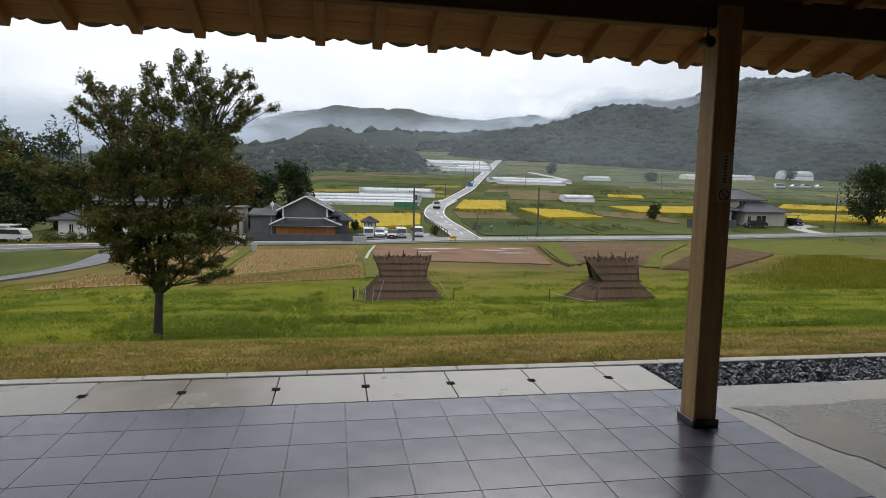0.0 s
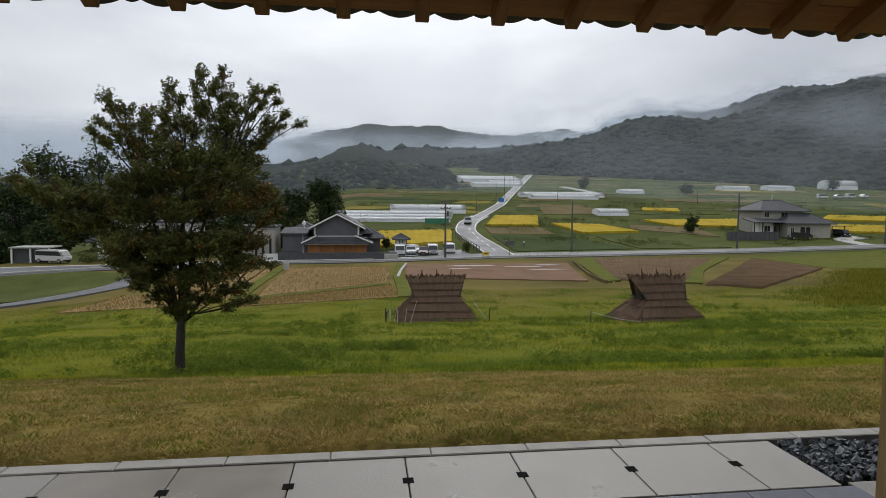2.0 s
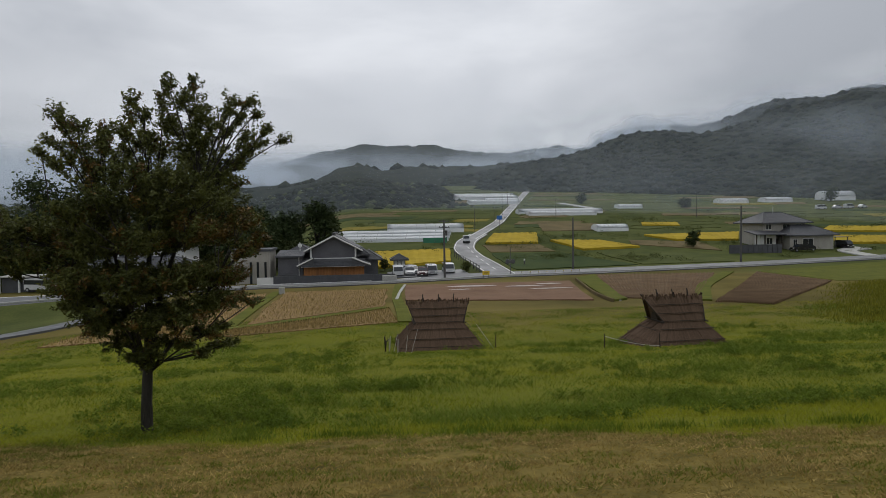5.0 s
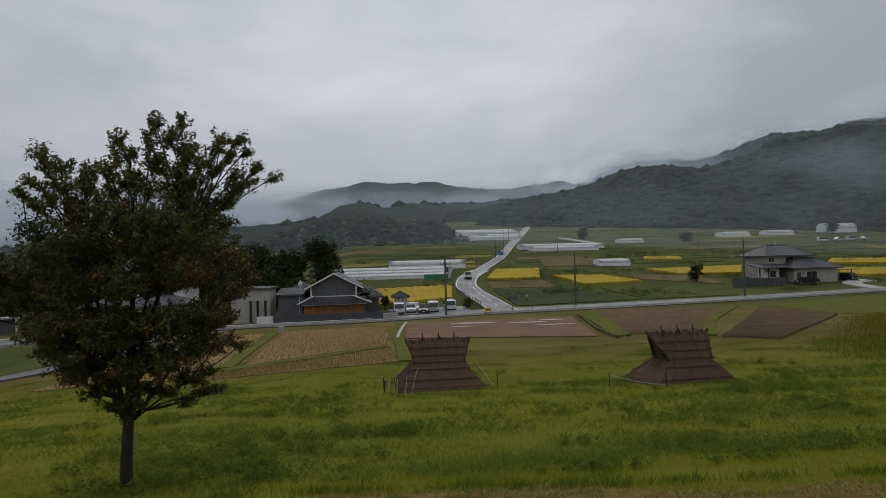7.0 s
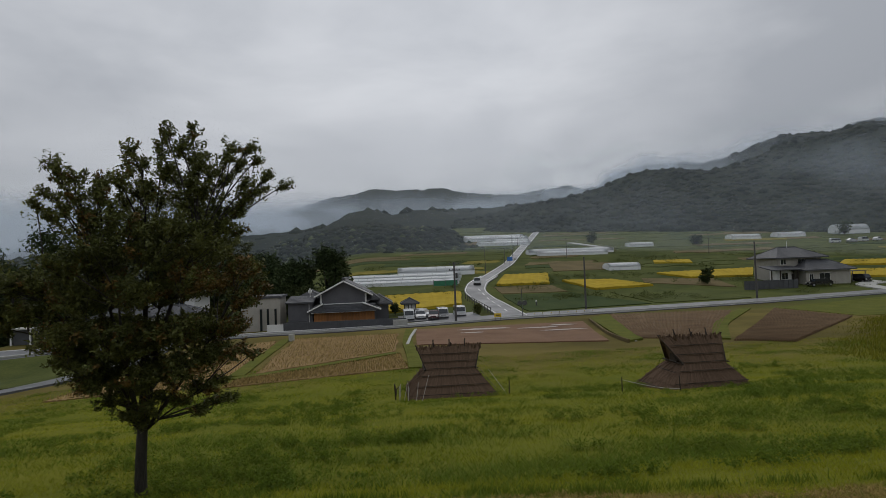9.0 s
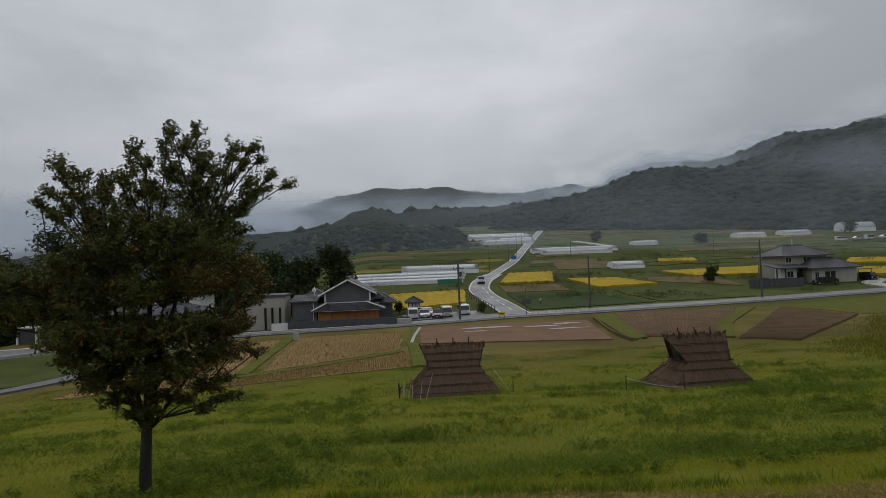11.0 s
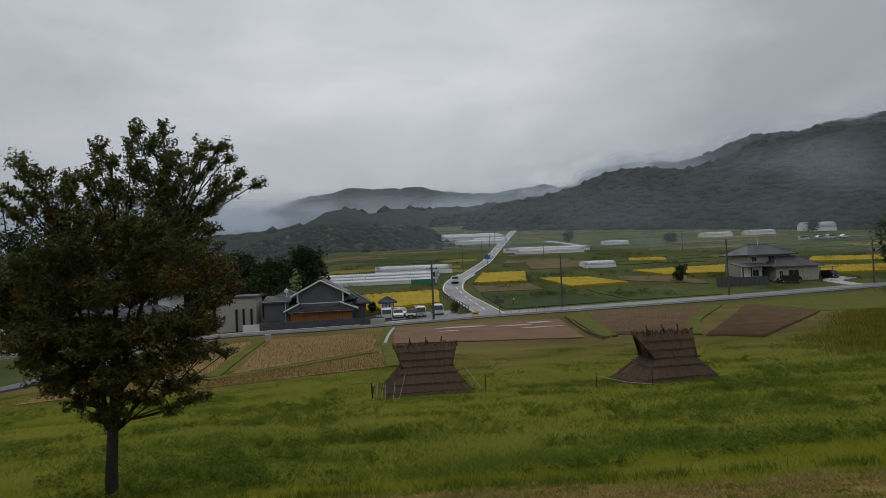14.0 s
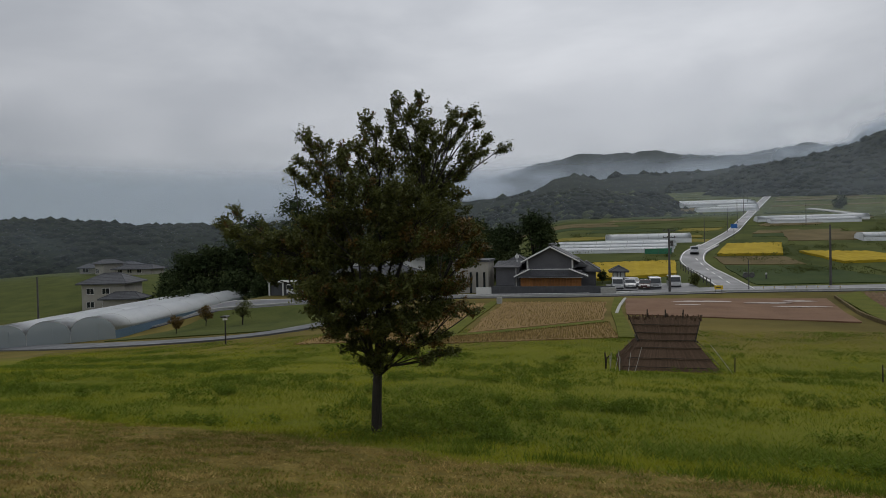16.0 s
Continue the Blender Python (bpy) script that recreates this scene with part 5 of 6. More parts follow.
def build_west_buildings():
    h = small_house(pose(-94.5, 106, -11.7, 0, 0, 16), 8.5, 8, 5.6, 1.9, "two-storey pale house with grey tile roofs behind vinyl tunnels", wall=PLASTER_CREAM)
    part("lean_wall", boxed(1.5, 8.5, -3.2, -0.02, 0, 2.7), PLASTER_CREAM, h)
    hip_parts(h, 0.8, 9.2, -3.9, 1.2, 2.8, 1.2, 2.2, rows=5)
    bm = bmesh.new()
    rings = []
    for k in range(8):
        r, z = 14 + 9.0 * k, -7.0 - 5.5 * step(0, 7, k)
        rings.append([bm.verts.new((-138 + r * 1.4 * math.cos(a * math.tau / 24), 158 + r * math.sin(a * math.tau / 24), z + 0.5 * noise.noise((r * 0.2, a * 0.5, 1)))) for a in range(24)])
    for p, q in zip(rings, rings[1:]):
        for k in range(24):
            bm.faces.new((p[k], p[(k + 1) % 24], q[(k + 1) % 24], q[k]))
    bm.faces.new(rings[0])
    bmesh.ops.recalc_face_normals(bm, faces=bm.faces[:])
    setting("ground_rise", bm, FIELD, "low grassy rise under the far farm buildings", "ground", smooth=True)
    for x, y, w, hh, tn, l in ((-150, 161, 6, 2.2, 30, "low"), (-143, 157, 5, 3.6, -20, "tall pale"), (-138, 162, 6, 2.6, 12, "small"), (-130, 156, 12, 1.9, 6, "long low")):
        small_house(pose(x, y, -7.4, 0, 0, tn), w, 6, hh, 1.2, f"{l} farm building with grey roof across the low valley", 1, group="far farm buildings")
    # white house, carport and hedge west of the grey farmhouse
    small_house(pose(-31, 95, -6.5), 10, 8, 5.2, 1.8, "white two-storey house behind a clipped hedge", wall=PLASTER_WHITE)
    s = thing("house", pose(-32, 89.5, -6.5), "low white house with grey tile roof and narrow windows", "house")
    part("wall", boxed(-5, 7.5, 0, 5, 0, 2.7), PLASTER_WHITE, s)
    hip_parts(s, -6, 8.5, -1, 5.8, 2.8, 1.2, 2.8)
    for x in (-3.6, -1.4, 0.2, 5.2):
        window(s, x, x + 0.5, 0.9, 2.1, 0)
    k = thing("storage_shed", pose(-43.8, 86, -6.75), "grey open-fronted storage shed", "shed")
    part("shed_body", boxed(-2.2, 2.2, 0.4, 3, 0, 2.2), WALL_DARK, k)
    part("shed_roof", boxed(-2.5, 2.5, -0.2, 3.2, 2.2, 2.36), CANAL, k)
    for x in (-2.3, 0, 2.3):
        part("shed_post", boxed(x - 0.09, x + 0.09, 0, 0.2, 0, 2.2), PLASTER_WHITE, k)
    c = thing("house", pose(-14.4, 85.6, -6.2), "cream building with slim pillars beside the farmhouse", "house")
    part("wall", boxed(-3.0, 2.0, 0, 6, 0, 4.4), PLASTER_CREAM, c)
    part("parapet", boxed(-3.2, 2.2, -0.2, 6.2, 4.4, 4.7), KAWARA, c)
    for x in (-0.4, 0.5, 1.5):
        part("pillar", boxed(x - 0.14, x + 0.14, -0.25, 0.0, 0, 3.0), WINDOW, c, "dark vertical opening")
    part("low_wall", boxed(0.6, 3.0, -1.7, -1.5, 0, 1.0), PLASTER_WHITE, c)


build_grey_house()
build_pale_house()
build_west_buildings()


# ---- vinyl tunnels ----
def tunnel(m, length, width, height, label, mat=None, ends=None, skirt=None, ribs=8, group=""):
    """A vinyl tunnel along its own y."""
    mat = mat or VINYL
    t = thing("vinyl_tunnel", m, label, "greenhouse", group)
    side = height * 0.38
    arc = [(-width / 2 * math.cos(a * math.pi / 12), side + (height - side) * math.sin(a * math.pi / 12)) for a in range(13)]
    bm = bmesh.new()
    n = 14
    prev = None
    for k in range(n + 1):
        y = length * k / n
        sag = 1 - 0.012 * (k % 2)
        row = [bm.verts.new((x * sag, y, z * sag)) for x, z in arc]
        if prev:
            for i in range(12):
                bm.faces.new((prev[i], prev[i + 1], row[i + 1], row[i]))
        prev = row
    bmesh.ops.solidify(bm, geom=bm.faces[:], thickness=0.03)
    part("film_roof", bm, mat, t, smooth=True)
    for s in (-1, 1):
        part("side_skirt", boxed(s * width / 2 - 0.02, s * width / 2 + 0.02, 0, length, -0.3, side), skirt or mat, t)
    for y in (0.01, length - 0.01):
        outline = [(-width / 2, -0.3)] + arc + [(width / 2, -0.3)]
        e = part("end_panel", prism(bmesh.new(), outline, y - 0.015, y + 0.015), ends or mat, t)
        part("end_door", boxed(-0.55, 0.55, y - 0.04, y + 0.04, -0.2, 1.9 * height / 2.7), ends or mat, e)
    for k in range(ribs + 1):
        y = length * k / ribs
        pts = [(-width / 2, y, -0.2)] + [(x * 0.985, y, z * 0.985) for x, z in arc] + [(width / 2, y, -0.2)]
        part("hoop", tube(bmesh.new(), pts, [0.025] * len(pts), 5, False), CANAL, t)
    return t


def build_tunnels():
    ax = 11.8
    for k, (x, y) in enumerate(((-56.7, 63.5), (-62.0, 62.4), (-67.3, 61.3))):
        tunnel(pose(x, y, lie(x, y) + 0.15, -0.7, 0, ax), 64, 5.4, 2.75, "long white vinyl tunnel with a blue-grey skirt", None, CLEAR_VINYL, VINYL_BLUE, 18, "white vinyl tunnels by the curving road")
    for x, y, l, w, hh, lab in ((18.5, 134, 25, 4.5, 1.0, "low grey vinyl tunnel behind the rice"), (19.5, 139, 26, 4.5, 1.0, "low grey vinyl tunnel behind the rice"), (20.5, 144, 27, 4.5, 1.1, "low grey vinyl tunnel behind the rice"), (24.5, 149.5, 18.5, 5, 2.0, "white vinyl tunnel behind the rice"),
                                (65, 252, 27, 5, 2.0, "far white vinyl tunnel"), (65, 259, 30, 5, 2.2, "far white vinyl tunnel"), (60, 230, 20, 5, 1.6, "far white vinyl tunnel"), (62, 238, 14, 5, 1.8, "far white vinyl tunnel"),
                                (73, 185, 22, 4, 1.4, "low white vinyl tunnel on the slope"), (77, 190, 28, 4, 1.7, "low white vinyl tunnel on the slope"), (65.3, 146, 8, 4.5, 1.7, "small grey vinyl tunnel"),
                                (98, 205, 9, 4, 1.6, "small white vinyl tunnel"), (150, 222, 12, 5, 2, "small white vinyl tunnel"), (172, 226, 12, 5, 2, "small white vinyl tunnel"), (205, 232, 14, 6, 4, "white farm shed with a rounded roof")):
        tunnel(pose(x, y, lie(x, y) - 0.1, 0, 0, 90), l, w, hh, lab, None, None, None, 8, "vinyl tunnels on the rising fields")
    n = thing("net_fence", pose(8, 127.5, lie(13, 127.5)), "green mesh windbreak beside the tunnels", "fence")
    part("net", boxed(4.5, 9.5, 0, 0.05, 0.3, 1.4), GREEN_NET, n)
    for x in (4.5, 7, 9.5):
        part("net_post", boxed(x - 0.04, x + 0.04, -0.04, 0.0, -0.2, 1.5), STEEL, n)


build_tunnels()


# ---- street furniture ----
def utility_pole(m, height, label, arms=True, r=0.17):
    p = thing("utility_pole", m, label, "utility pole", "utility poles along the valley")
    part("mast", tube(bmesh.new(), [(0, 0, -0.3), (0, 0, height)], [r, r * 0.65], 10), POLE_GREY, p)
    if arms:
        for z in (height - 0.25, height - 1.1):
            a = part("crossarm", boxed(-0.75, 0.75, -0.14, -0.04, z - 0.05, z + 0.05), STEEL, p)
            for x in (-0.65, -0.2, 0.25, 0.65):
                part("insulator", tube(bmesh.new(), [(x, -0.09, z + 0.05), (x, -0.09, z + 0.12), (x, -0.09, z + 0.22)], [0.03, 0.06, 0.03], 6), POLE_GREY, a)
            if z < height - 0.5:
                break
        part("transformer", tube(bmesh.new(), [(0.3, -0.05, height - 2.2), (0.3, -0.05, height - 1.5)], [0.16, 0.16], 8), POLE_GREY, p)
    return p


def build_street():
    utility_pole(pose(11.25, 84.9, -6.15), 8.3, "dark utility pole with crossarms by the farmhouse cars")
    utility_pole(pose(31.9, 90.9, -5.95), 8.2, "plain dark utility pole beside the valley road", False)
    utility_pole(pose(62.0, 94.4, -5.8), 9.6, "utility pole before the pale house", False)
    utility_pole(pose(-82.5, 80, -11.6), 8.6, "utility pole in the low valley", False)
    utility_pole(pose(-75.4, 113, -11.5), 12.4, "tall utility pole behind the vinyl tunnels")
    utility_pole(pose(96, 101, -5.6), 8, "utility pole beside the valley road", False)
    for x, y, hh in ((27, 146, 6), (36, 165, 6), (43, 185, 7), (57, 175, 6), (52, 215, 6), (100, 172, 7), (62, 250, 6)):
        utility_pole(pose(x, y, lie(x, y)), hh, "thin utility pole beside the hill road", False, 0.09)
    g = thing("traffic_mirror", pose(20.9, 86.2, -6.0), "slim post with two round traffic mirrors", "traffic mirror")
    part("mirror_post", tube(bmesh.new(), [(0, 0, -0.2), (0, 0, 4.0)], [0.06, 0.05], 8), STEEL, g)
    for s in (-1, 1):
        d = part("mirror", tube(bmesh.new(), [(s * 0.38, 0.05, 2.05), (s * 0.38, -0.02, 2.05), (s * 0.38, -0.06, 2.05)], [0.2, 0.34, 0.3], 14), STEEL, g, "round dark mirror")
        part("mirror_hood", boxed(s * 0.38 - 0.25, s * 0.38 + 0.25, -0.14, 0.05, 2.37, 2.4), STEEL, d)
    b = thing("warning_board", pose(16.9, 84.0, -6.0), "small yellow notice board at the road edge", "sign")
    part("board", boxed(-0.5, 0.5, -0.03, 0.03, 0.45, 0.95, 0.01), YELLOW_SIGN, b)
    part("arrow_mark", boxed(-0.28, 0.28, -0.036, -0.031, 0.64, 0.76), BLACK, b, "dark marking")
    for x in (-0.35, 0.35):
        part("board_leg", boxed(x - 0.03, x + 0.03, 0.031, 0.07, -0.2, 0.9), STEEL, b)
    for k in range(8):
        x = 22.5 + 1.25 * k
        p = thing("guard_post", pose(x, 85.9 + 0.06 * k, -6.05), "short pale road guard post", "guard post", "guard posts along the junction")
        part("post_body", tube(bmesh.new(), [(0, 0, -0.2), (0, 0, 0.72), (0, 0, 0.76)], [0.06, 0.06, 0.03], 8), CANAL, p)
        part("reflector", boxed(-0.05, 0.05, -0.075, -0.055, 0.55, 0.65), YELLOW_SIGN, p, "yellow reflector band")
    f = thing("guard_rail", pose(0, 0, 0), "dark metal guard fence along the hill road", "guard rail")
    for k in range(11):
        x, y = 17.2 - 0.05 * k, 90.5 + 2.1 * k
        z = lie(x, y)
        part("rail_post", boxed(x - 0.06, x + 0.06, y - 0.06, y + 0.06, z - 0.2, z + 1.1), POLE_GREY, f)
        if k < 10:
            for dz in (0.55, 1.0):
                part("rail", tube(bmesh.new(), [(x, y, z + dz), (x - 0.05, y + 2.1, lie(x, y + 2.1) + dz)], [0.045, 0.045], 6), POLE_GREY, f)
    w = thing("marker_block", pose(3.5, 81.9, -6.05), "pale concrete block at the road edge", "block")
    part("block_body", boxed(-0.95, 0.95, -0.2, 0.2, -0.2, 0.95, 0.04), CANAL, w)
    w = thing("marker_post", pose(-8.9, 71.0, -6.1), "short white marker post by the field", "marker post")
    part("marker_body", boxed(-0.3, 0.3, -0.2, 0.2, -0.2, 0.9, 0.03), CANAL, w)
    w = thing("stone_marker", pose(26.2, 98, -5.5), "small dark roadside marker with a white cap", "marker post")
    part("marker_body", tube(bmesh.new(), [(0, 0, -0.2), (0, 0, 0.85)], [0.14, 0.11], 8), POLE_GREY, w)
    part("marker_cap", tube(bmesh.new(), [(0, 0, 0.85), (0, 0, 1.0), (0, 0, 1.12)], [0.12, 0.14, 0.05], 8), PLASTER_WHITE, w)
    l = thing("garden_lamp", pose(-27.2, 45.6, lie(-27.2, 45.6)), "slim dark path lamp with a flat hood", "lamp")
    part("lamp_post", tube(bmesh.new(), [(0, 0, -0.2), (0, 0, 2.15)], [0.06, 0.05], 8), BLACK, l)
    part("lamp_head", boxed(-0.14, 0.14, -0.14, 0.14, 1.9, 2.12, 0.02), PLASTER_WHITE, l)
    part("lamp_hood", boxed(-0.28, 0.28, -0.28, 0.28, 2.12, 2.24, 0.04), BLACK, l)
    s = thing("road_sign", pose(34.5, 152, lie(34.5, 152)), "small blue road sign on a post", "sign")
    blue = material("blue_sign_paint", (0.02, 0.12, 0.4), (0.03, 0.15, 0.45), 4, 0.5, 0.0)
    part("sign_plate", boxed(-0.7, 0.7, -0.03, 0.03, 2.4, 3.4, 0.02), blue, s)
    part("sign_post", tube(bmesh.new(), [(0, 0.08, -0.2), (0, 0.08, 3.4)], [0.05, 0.05], 6), STEEL, s)


build_street()


def car(m, mat, label, van=False, length=3.4):
    """A small parked car with its nose along its own -y."""
    c = thing("car", m, label, "car", "parked cars")
    W, L, H = 1.45, length, 1.7 if van else 1.42
    if van:
        side = [(0, 0.3), (0, 0.85), (0.1, 0.95), (0.6, H - 0.08), (0.85, H), (L - 0.2, H), (L, H - 0.2), (L, 0.3)]
        glass = [(0.2, 0.98), (0.62, H - 0.15), (L - 0.12, H - 0.15), (L - 0.08, 0.98)]
    else:
        side = [(0, 0.3), (0, 0.75), (0.9, 0.95), (1.5, H), (L - 0.9, H), (L - 0.25, 1.0), (L, 0.9), (L, 0.3)]
        glass = [(1.0, 0.97), (1.5, H - 0.08), (L - 0.92, H - 0.08), (L - 0.35, 1.0)]
    bm = prism(bmesh.new(), side, -W / 2, W / 2, "x")
    bmesh.ops.bevel(bm, geom=bm.edges[:], offset=0.05, segments=2, affect="EDGES")
    body = part("body", bm, mat, c)
    part("side_glass", prism(bmesh.new(), glass, -W / 2 - 0.008, W / 2 + 0.008, "x"), WINDOW, c, "dark tinted glass")
    a, b = (glass[0], glass[1])
    q = [(a[0] - 0.16, a[1]), (b[0] - 0.16, b[1]), (b[0] + 0.02, b[1]), (a[0] + 0.02, a[1])]
    part("windscreen", prism(bmesh.new(), q, -W / 2 + 0.1, W / 2 - 0.1, "x"), WINDOW, c, "dark windscreen")
    for x in (-W / 2 + 0.05, W / 2 - 0.05):
        for y in (0.65, L - 0.6):
            t = part("wheel", tube(bmesh.new(), [(x - 0.09, y, 0.29), (x + 0.09, y, 0.29)], [0.29, 0.29], 14), TYRE, c)
            part("rim", tube(bmesh.new(), [(x - 0.1, y, 0.29), (x + 0.1, y, 0.29)], [0.17, 0.17], 10), CAR_SILVER, t)
    for x in (-0.55, 0.55):
        part("headlight", boxed(x - 0.16, x + 0.16, -0.02, 0.05, 0.62, 0.76, 0.02), PLASTER_WHITE, c)
    part("number_plate", boxed(-0.17, 0.17, -0.03, 0.0, 0.36, 0.5), PLASTER_WHITE, c)
    part("bumper", boxed(-W / 2 + 0.03, W / 2 - 0.03, -0.06, 0.1, 0.28, 0.46, 0.03), BLACK, c)
    return c


def build_cars():
    pad = [(3.6, 86.5), (15.5, 87.6), (15, 93.5), (3.6, 92.5)]
    field("yard", pad, ASPHALT, 0.14, "wet asphalt yard where cars stand", "yard", 0.0)
    car(pose(5.0, 87.4, -6.02), CAR_WHITE, "small white van parked in the farmhouse yard", True)
    car(pose(6.7, 88.0, -6.0), CAR_SILVER, "grey hatchback parked in the yard", False, 3.6)
    car(pose(7.9, 89.4, -5.9, 0, 0, 25), CAR_WHITE, "white saloon car parked in the yard", False, 4.2)
    car(pose(8.3, 87.0, -6.02, 0, 0, -12), CAR_RED, "dark wine-red hatchback parked in the yard", False, 3.4)
    car(pose(9.9, 87.9, -6.0), CAR_SILVER, "silver grey van parked in the yard", True)
    car(pose(12.6, 89.2, -5.93), CAR_WHITE, "white light truck parked beyond a pole", True)
    car(pose(21.6, 127, lie(21.6, 127) + 0.2, -5, 0, -12), CAR_WHITE, "small white car standing on the hill road", True)
    car(pose(82.0, 108.4, -4.75, 0, 0, -92), CAR_BLACK, "black car parked before the pale house", False, 4.6)
    car(pose(96.6, 110.5, -4.6), CAR_BLACK, "dark car under the carport", True)
    car(pose(-38.5, 84.5, lie(-38.5, 84.5) + 0.05, 0, 0, 70), CAR_WHITE, "white minivan parked by the hedge", True, 4.4)
    for k, (x, m) in enumerate(((160, CAR_WHITE), (167, CAR_SILVER), (172, CAR_WHITE), (178, CAR_WHITE))):
        car(pose(x, 192 + k, lie(x, 192 + k) + 0.05, 0, 0, 80 + 10 * k), m, "small car parked on a far farm track", k % 2 == 0)


build_cars()


# ---- trees ----
def leaf_cloud(centres, per, spread, size, rng, up=0.35):
    """Leaves in tufts round points: small folded blades, turned at random."""
    g = np.random.default_rng(rng.randrange(1 << 30))
    c = np.repeat(np.array([tuple(p) for p in centres]), per, axis=0)
    n = len(c)
    p = c + g.normal(0, 1, (n, 3)) * spread * np.array((1, 1, 0.8))
    long = g.normal(0, 1, (n, 3)) * np.array((1, 1, 0.75))
    long /= np.linalg.norm(long, axis=1)[:, None]
    wide = np.cross(long, g.normal(0, 0.6, (n, 3)) + np.array((0, 0, 1.0)))
    wide /= np.maximum(1e-6, np.linalg.norm(wide, axis=1))[:, None]
    fold = np.cross(wide, long) * 0.12
    s = (size * g.uniform(0.6, 1.3, n))[:, None]
    v = np.stack([p - long * s, p + (wide * 0.45 + fold) * s, p + (long - fold) * s, p + (-wide * 0.45 + fold) * s], 1)
    return v.reshape(-1, 3).tolist(), np.arange(4 * n).reshape(n, 4).tolist()


def limb_path(a, b, rng, bend=0.12, n=5):
    a, b = Vector(a), Vector(b)
    pts = []
    side = Vector((rng.uniform(-1, 1), rng.uniform(-1, 1), rng.uniform(-0.3, 0.6))) * bend * (b - a).length
    for k in range(n + 1):
        u = k / n
        pts.append(a.lerp(b, u) + side * math.sin(math.pi * u))
    return pts


def build_main_tree():
    rng = random.Random(21)
    tree = thing("tree", pose(-3.85, 15.15, -2.33), "young broadleaf tree with dark wet leaves and upswept limbs", "tree")
    part("trunk", tube(bmesh.new(), [(0, 0, -0.1), (0, 0, 0.1), (0.01, 0, 0.6), (0.03, 0.02, 1.05), (0.05, 0.02, 1.4)], [0.17, 0.118, 0.1, 0.092, 0.085], 12), BARK, tree)
    # crown lobes: place across, depth and height, half-width and half-height
    flat = []
    flat += [(0.57, 6.62, 0.18, 0.2), (0.95, 6.67, 0.16, 0.16), (0.87, 6.31, 0.39, 0.32), (0.48, 6.28, 0.16, 0.23), (0.64, 5.88, 0.43, 0.34), (1.19, 5.98, 0.34, 0.29), (1.13, 5.59, 0.32, 0.27), (0.85, 5.31, 0.34, 0.28)]
    flat += [(1.67, 6.37, 0.23, 0.2), (1.94, 6.42, 0.2, 0.2), (1.69, 6.08, 0.27, 0.16), (2.11, 6.16, 0.11, 0.11), (1.46, 5.81, 0.18, 0.16)]
    flat += [(-0.07, 6.33, 0.12, 0.18), (-0.12, 6.01, 0.19, 0.23), (0.14, 6.14, 0.12, 0.2), (-0.03, 5.61, 0.32, 0.27), (0.35, 5.43, 0.27, 0.34)]
    flat += [(-1.29, 6.04, 0.16, 0.18), (-1.13, 5.79, 0.25, 0.23), (-0.86, 5.78, 0.23, 0.23), (-0.53, 5.77, 0.25, 0.25), (-0.37, 5.45, 0.29, 0.25), (-0.75, 5.46, 0.34, 0.23), (-1.25, 5.49, 0.2, 0.14), (-1.48, 5.31, 0.17, 0.1), (-1.26, 5.11, 0.23, 0.11), (-0.87, 5.15, 0.29, 0.16), (-0.54, 5.0, 0.29, 0.2), (-0.21, 5.11, 0.32, 0.27)]
    flat += [(2.26, 5.87, 0.18, 0.15), (2.55, 5.7, 0.16, 0.11), (2.1, 5.6, 0.23, 0.14), (1.88, 5.4, 0.23, 0.18), (1.67, 5.15, 0.25, 0.23), (1.4, 5.16, 0.1, 0.09), (1.56, 4.84, 0.29, 0.2), (1.9, 5.68, 0.1, 0.16)]
    flat += [(0.23, 4.81, 0.68, 0.39), (0.95, 4.8, 0.54, 0.36), (-0.22, 4.48, 0.66, 0.41), (0.55, 4.35, 0.68, 0.45), (1.38, 4.45, 0.48, 0.39), (-0.61, 4.21, 0.52, 0.39), (1.87, 4.06, 0.34, 0.29), (2.09, 3.75, 0.2, 0.27), (1.21, 3.88, 0.59, 0.45), (0.32, 3.73, 0.73, 0.5), (-0.45, 3.7, 0.61, 0.45), (1.81, 3.47, 0.34, 0.29), (-0.95, 3.76, 0.41, 0.34)]
    flat += [(-1.33, 3.94, 0.41, 0.29), (-1.72, 3.9, 0.36, 0.27), (-2.11, 3.9, 0.39, 0.25), (-2.43, 4.14, 0.29, 0.23), (-2.78, 4.28, 0.17, 0.2), (-2.59, 4.51, 0.16, 0.14), (-1.89, 3.5, 0.34, 0.23), (-1.51, 3.44, 0.39, 0.27), (-1.95, 3.2, 0.16, 0.1), (-1.18, 3.2, 0.39, 0.27)]
    flat += [(-0.69, 3.02, 0.54, 0.39), (0.2, 2.94, 0.68, 0.48), (1.03, 3.04, 0.59, 0.45), (1.58, 2.97, 0.32, 0.29), (-0.97, 2.57, 0.29, 0.23), (-0.42, 2.45, 0.45, 0.36), (0.29, 2.26, 0.54, 0.41), (0.96, 2.36, 0.48, 0.36), (1.57, 2.48, 0.29, 0.2), (1.9, 2.43, 0.18, 0.09), (-0.7, 2.06, 0.18, 0.15), (-0.26, 1.88, 0.29, 0.25), (0.28, 1.69, 0.32, 0.25), (0.78, 1.82, 0.34, 0.25), (1.23, 1.92, 0.27, 0.18), (1.11, 1.56, 0.29, 0.1), (1.5, 1.64, 0.16, 0.07), (0.04, 1.38, 0.18, 0.11), (-0.16, 1.53, 0.18, 0.16)]
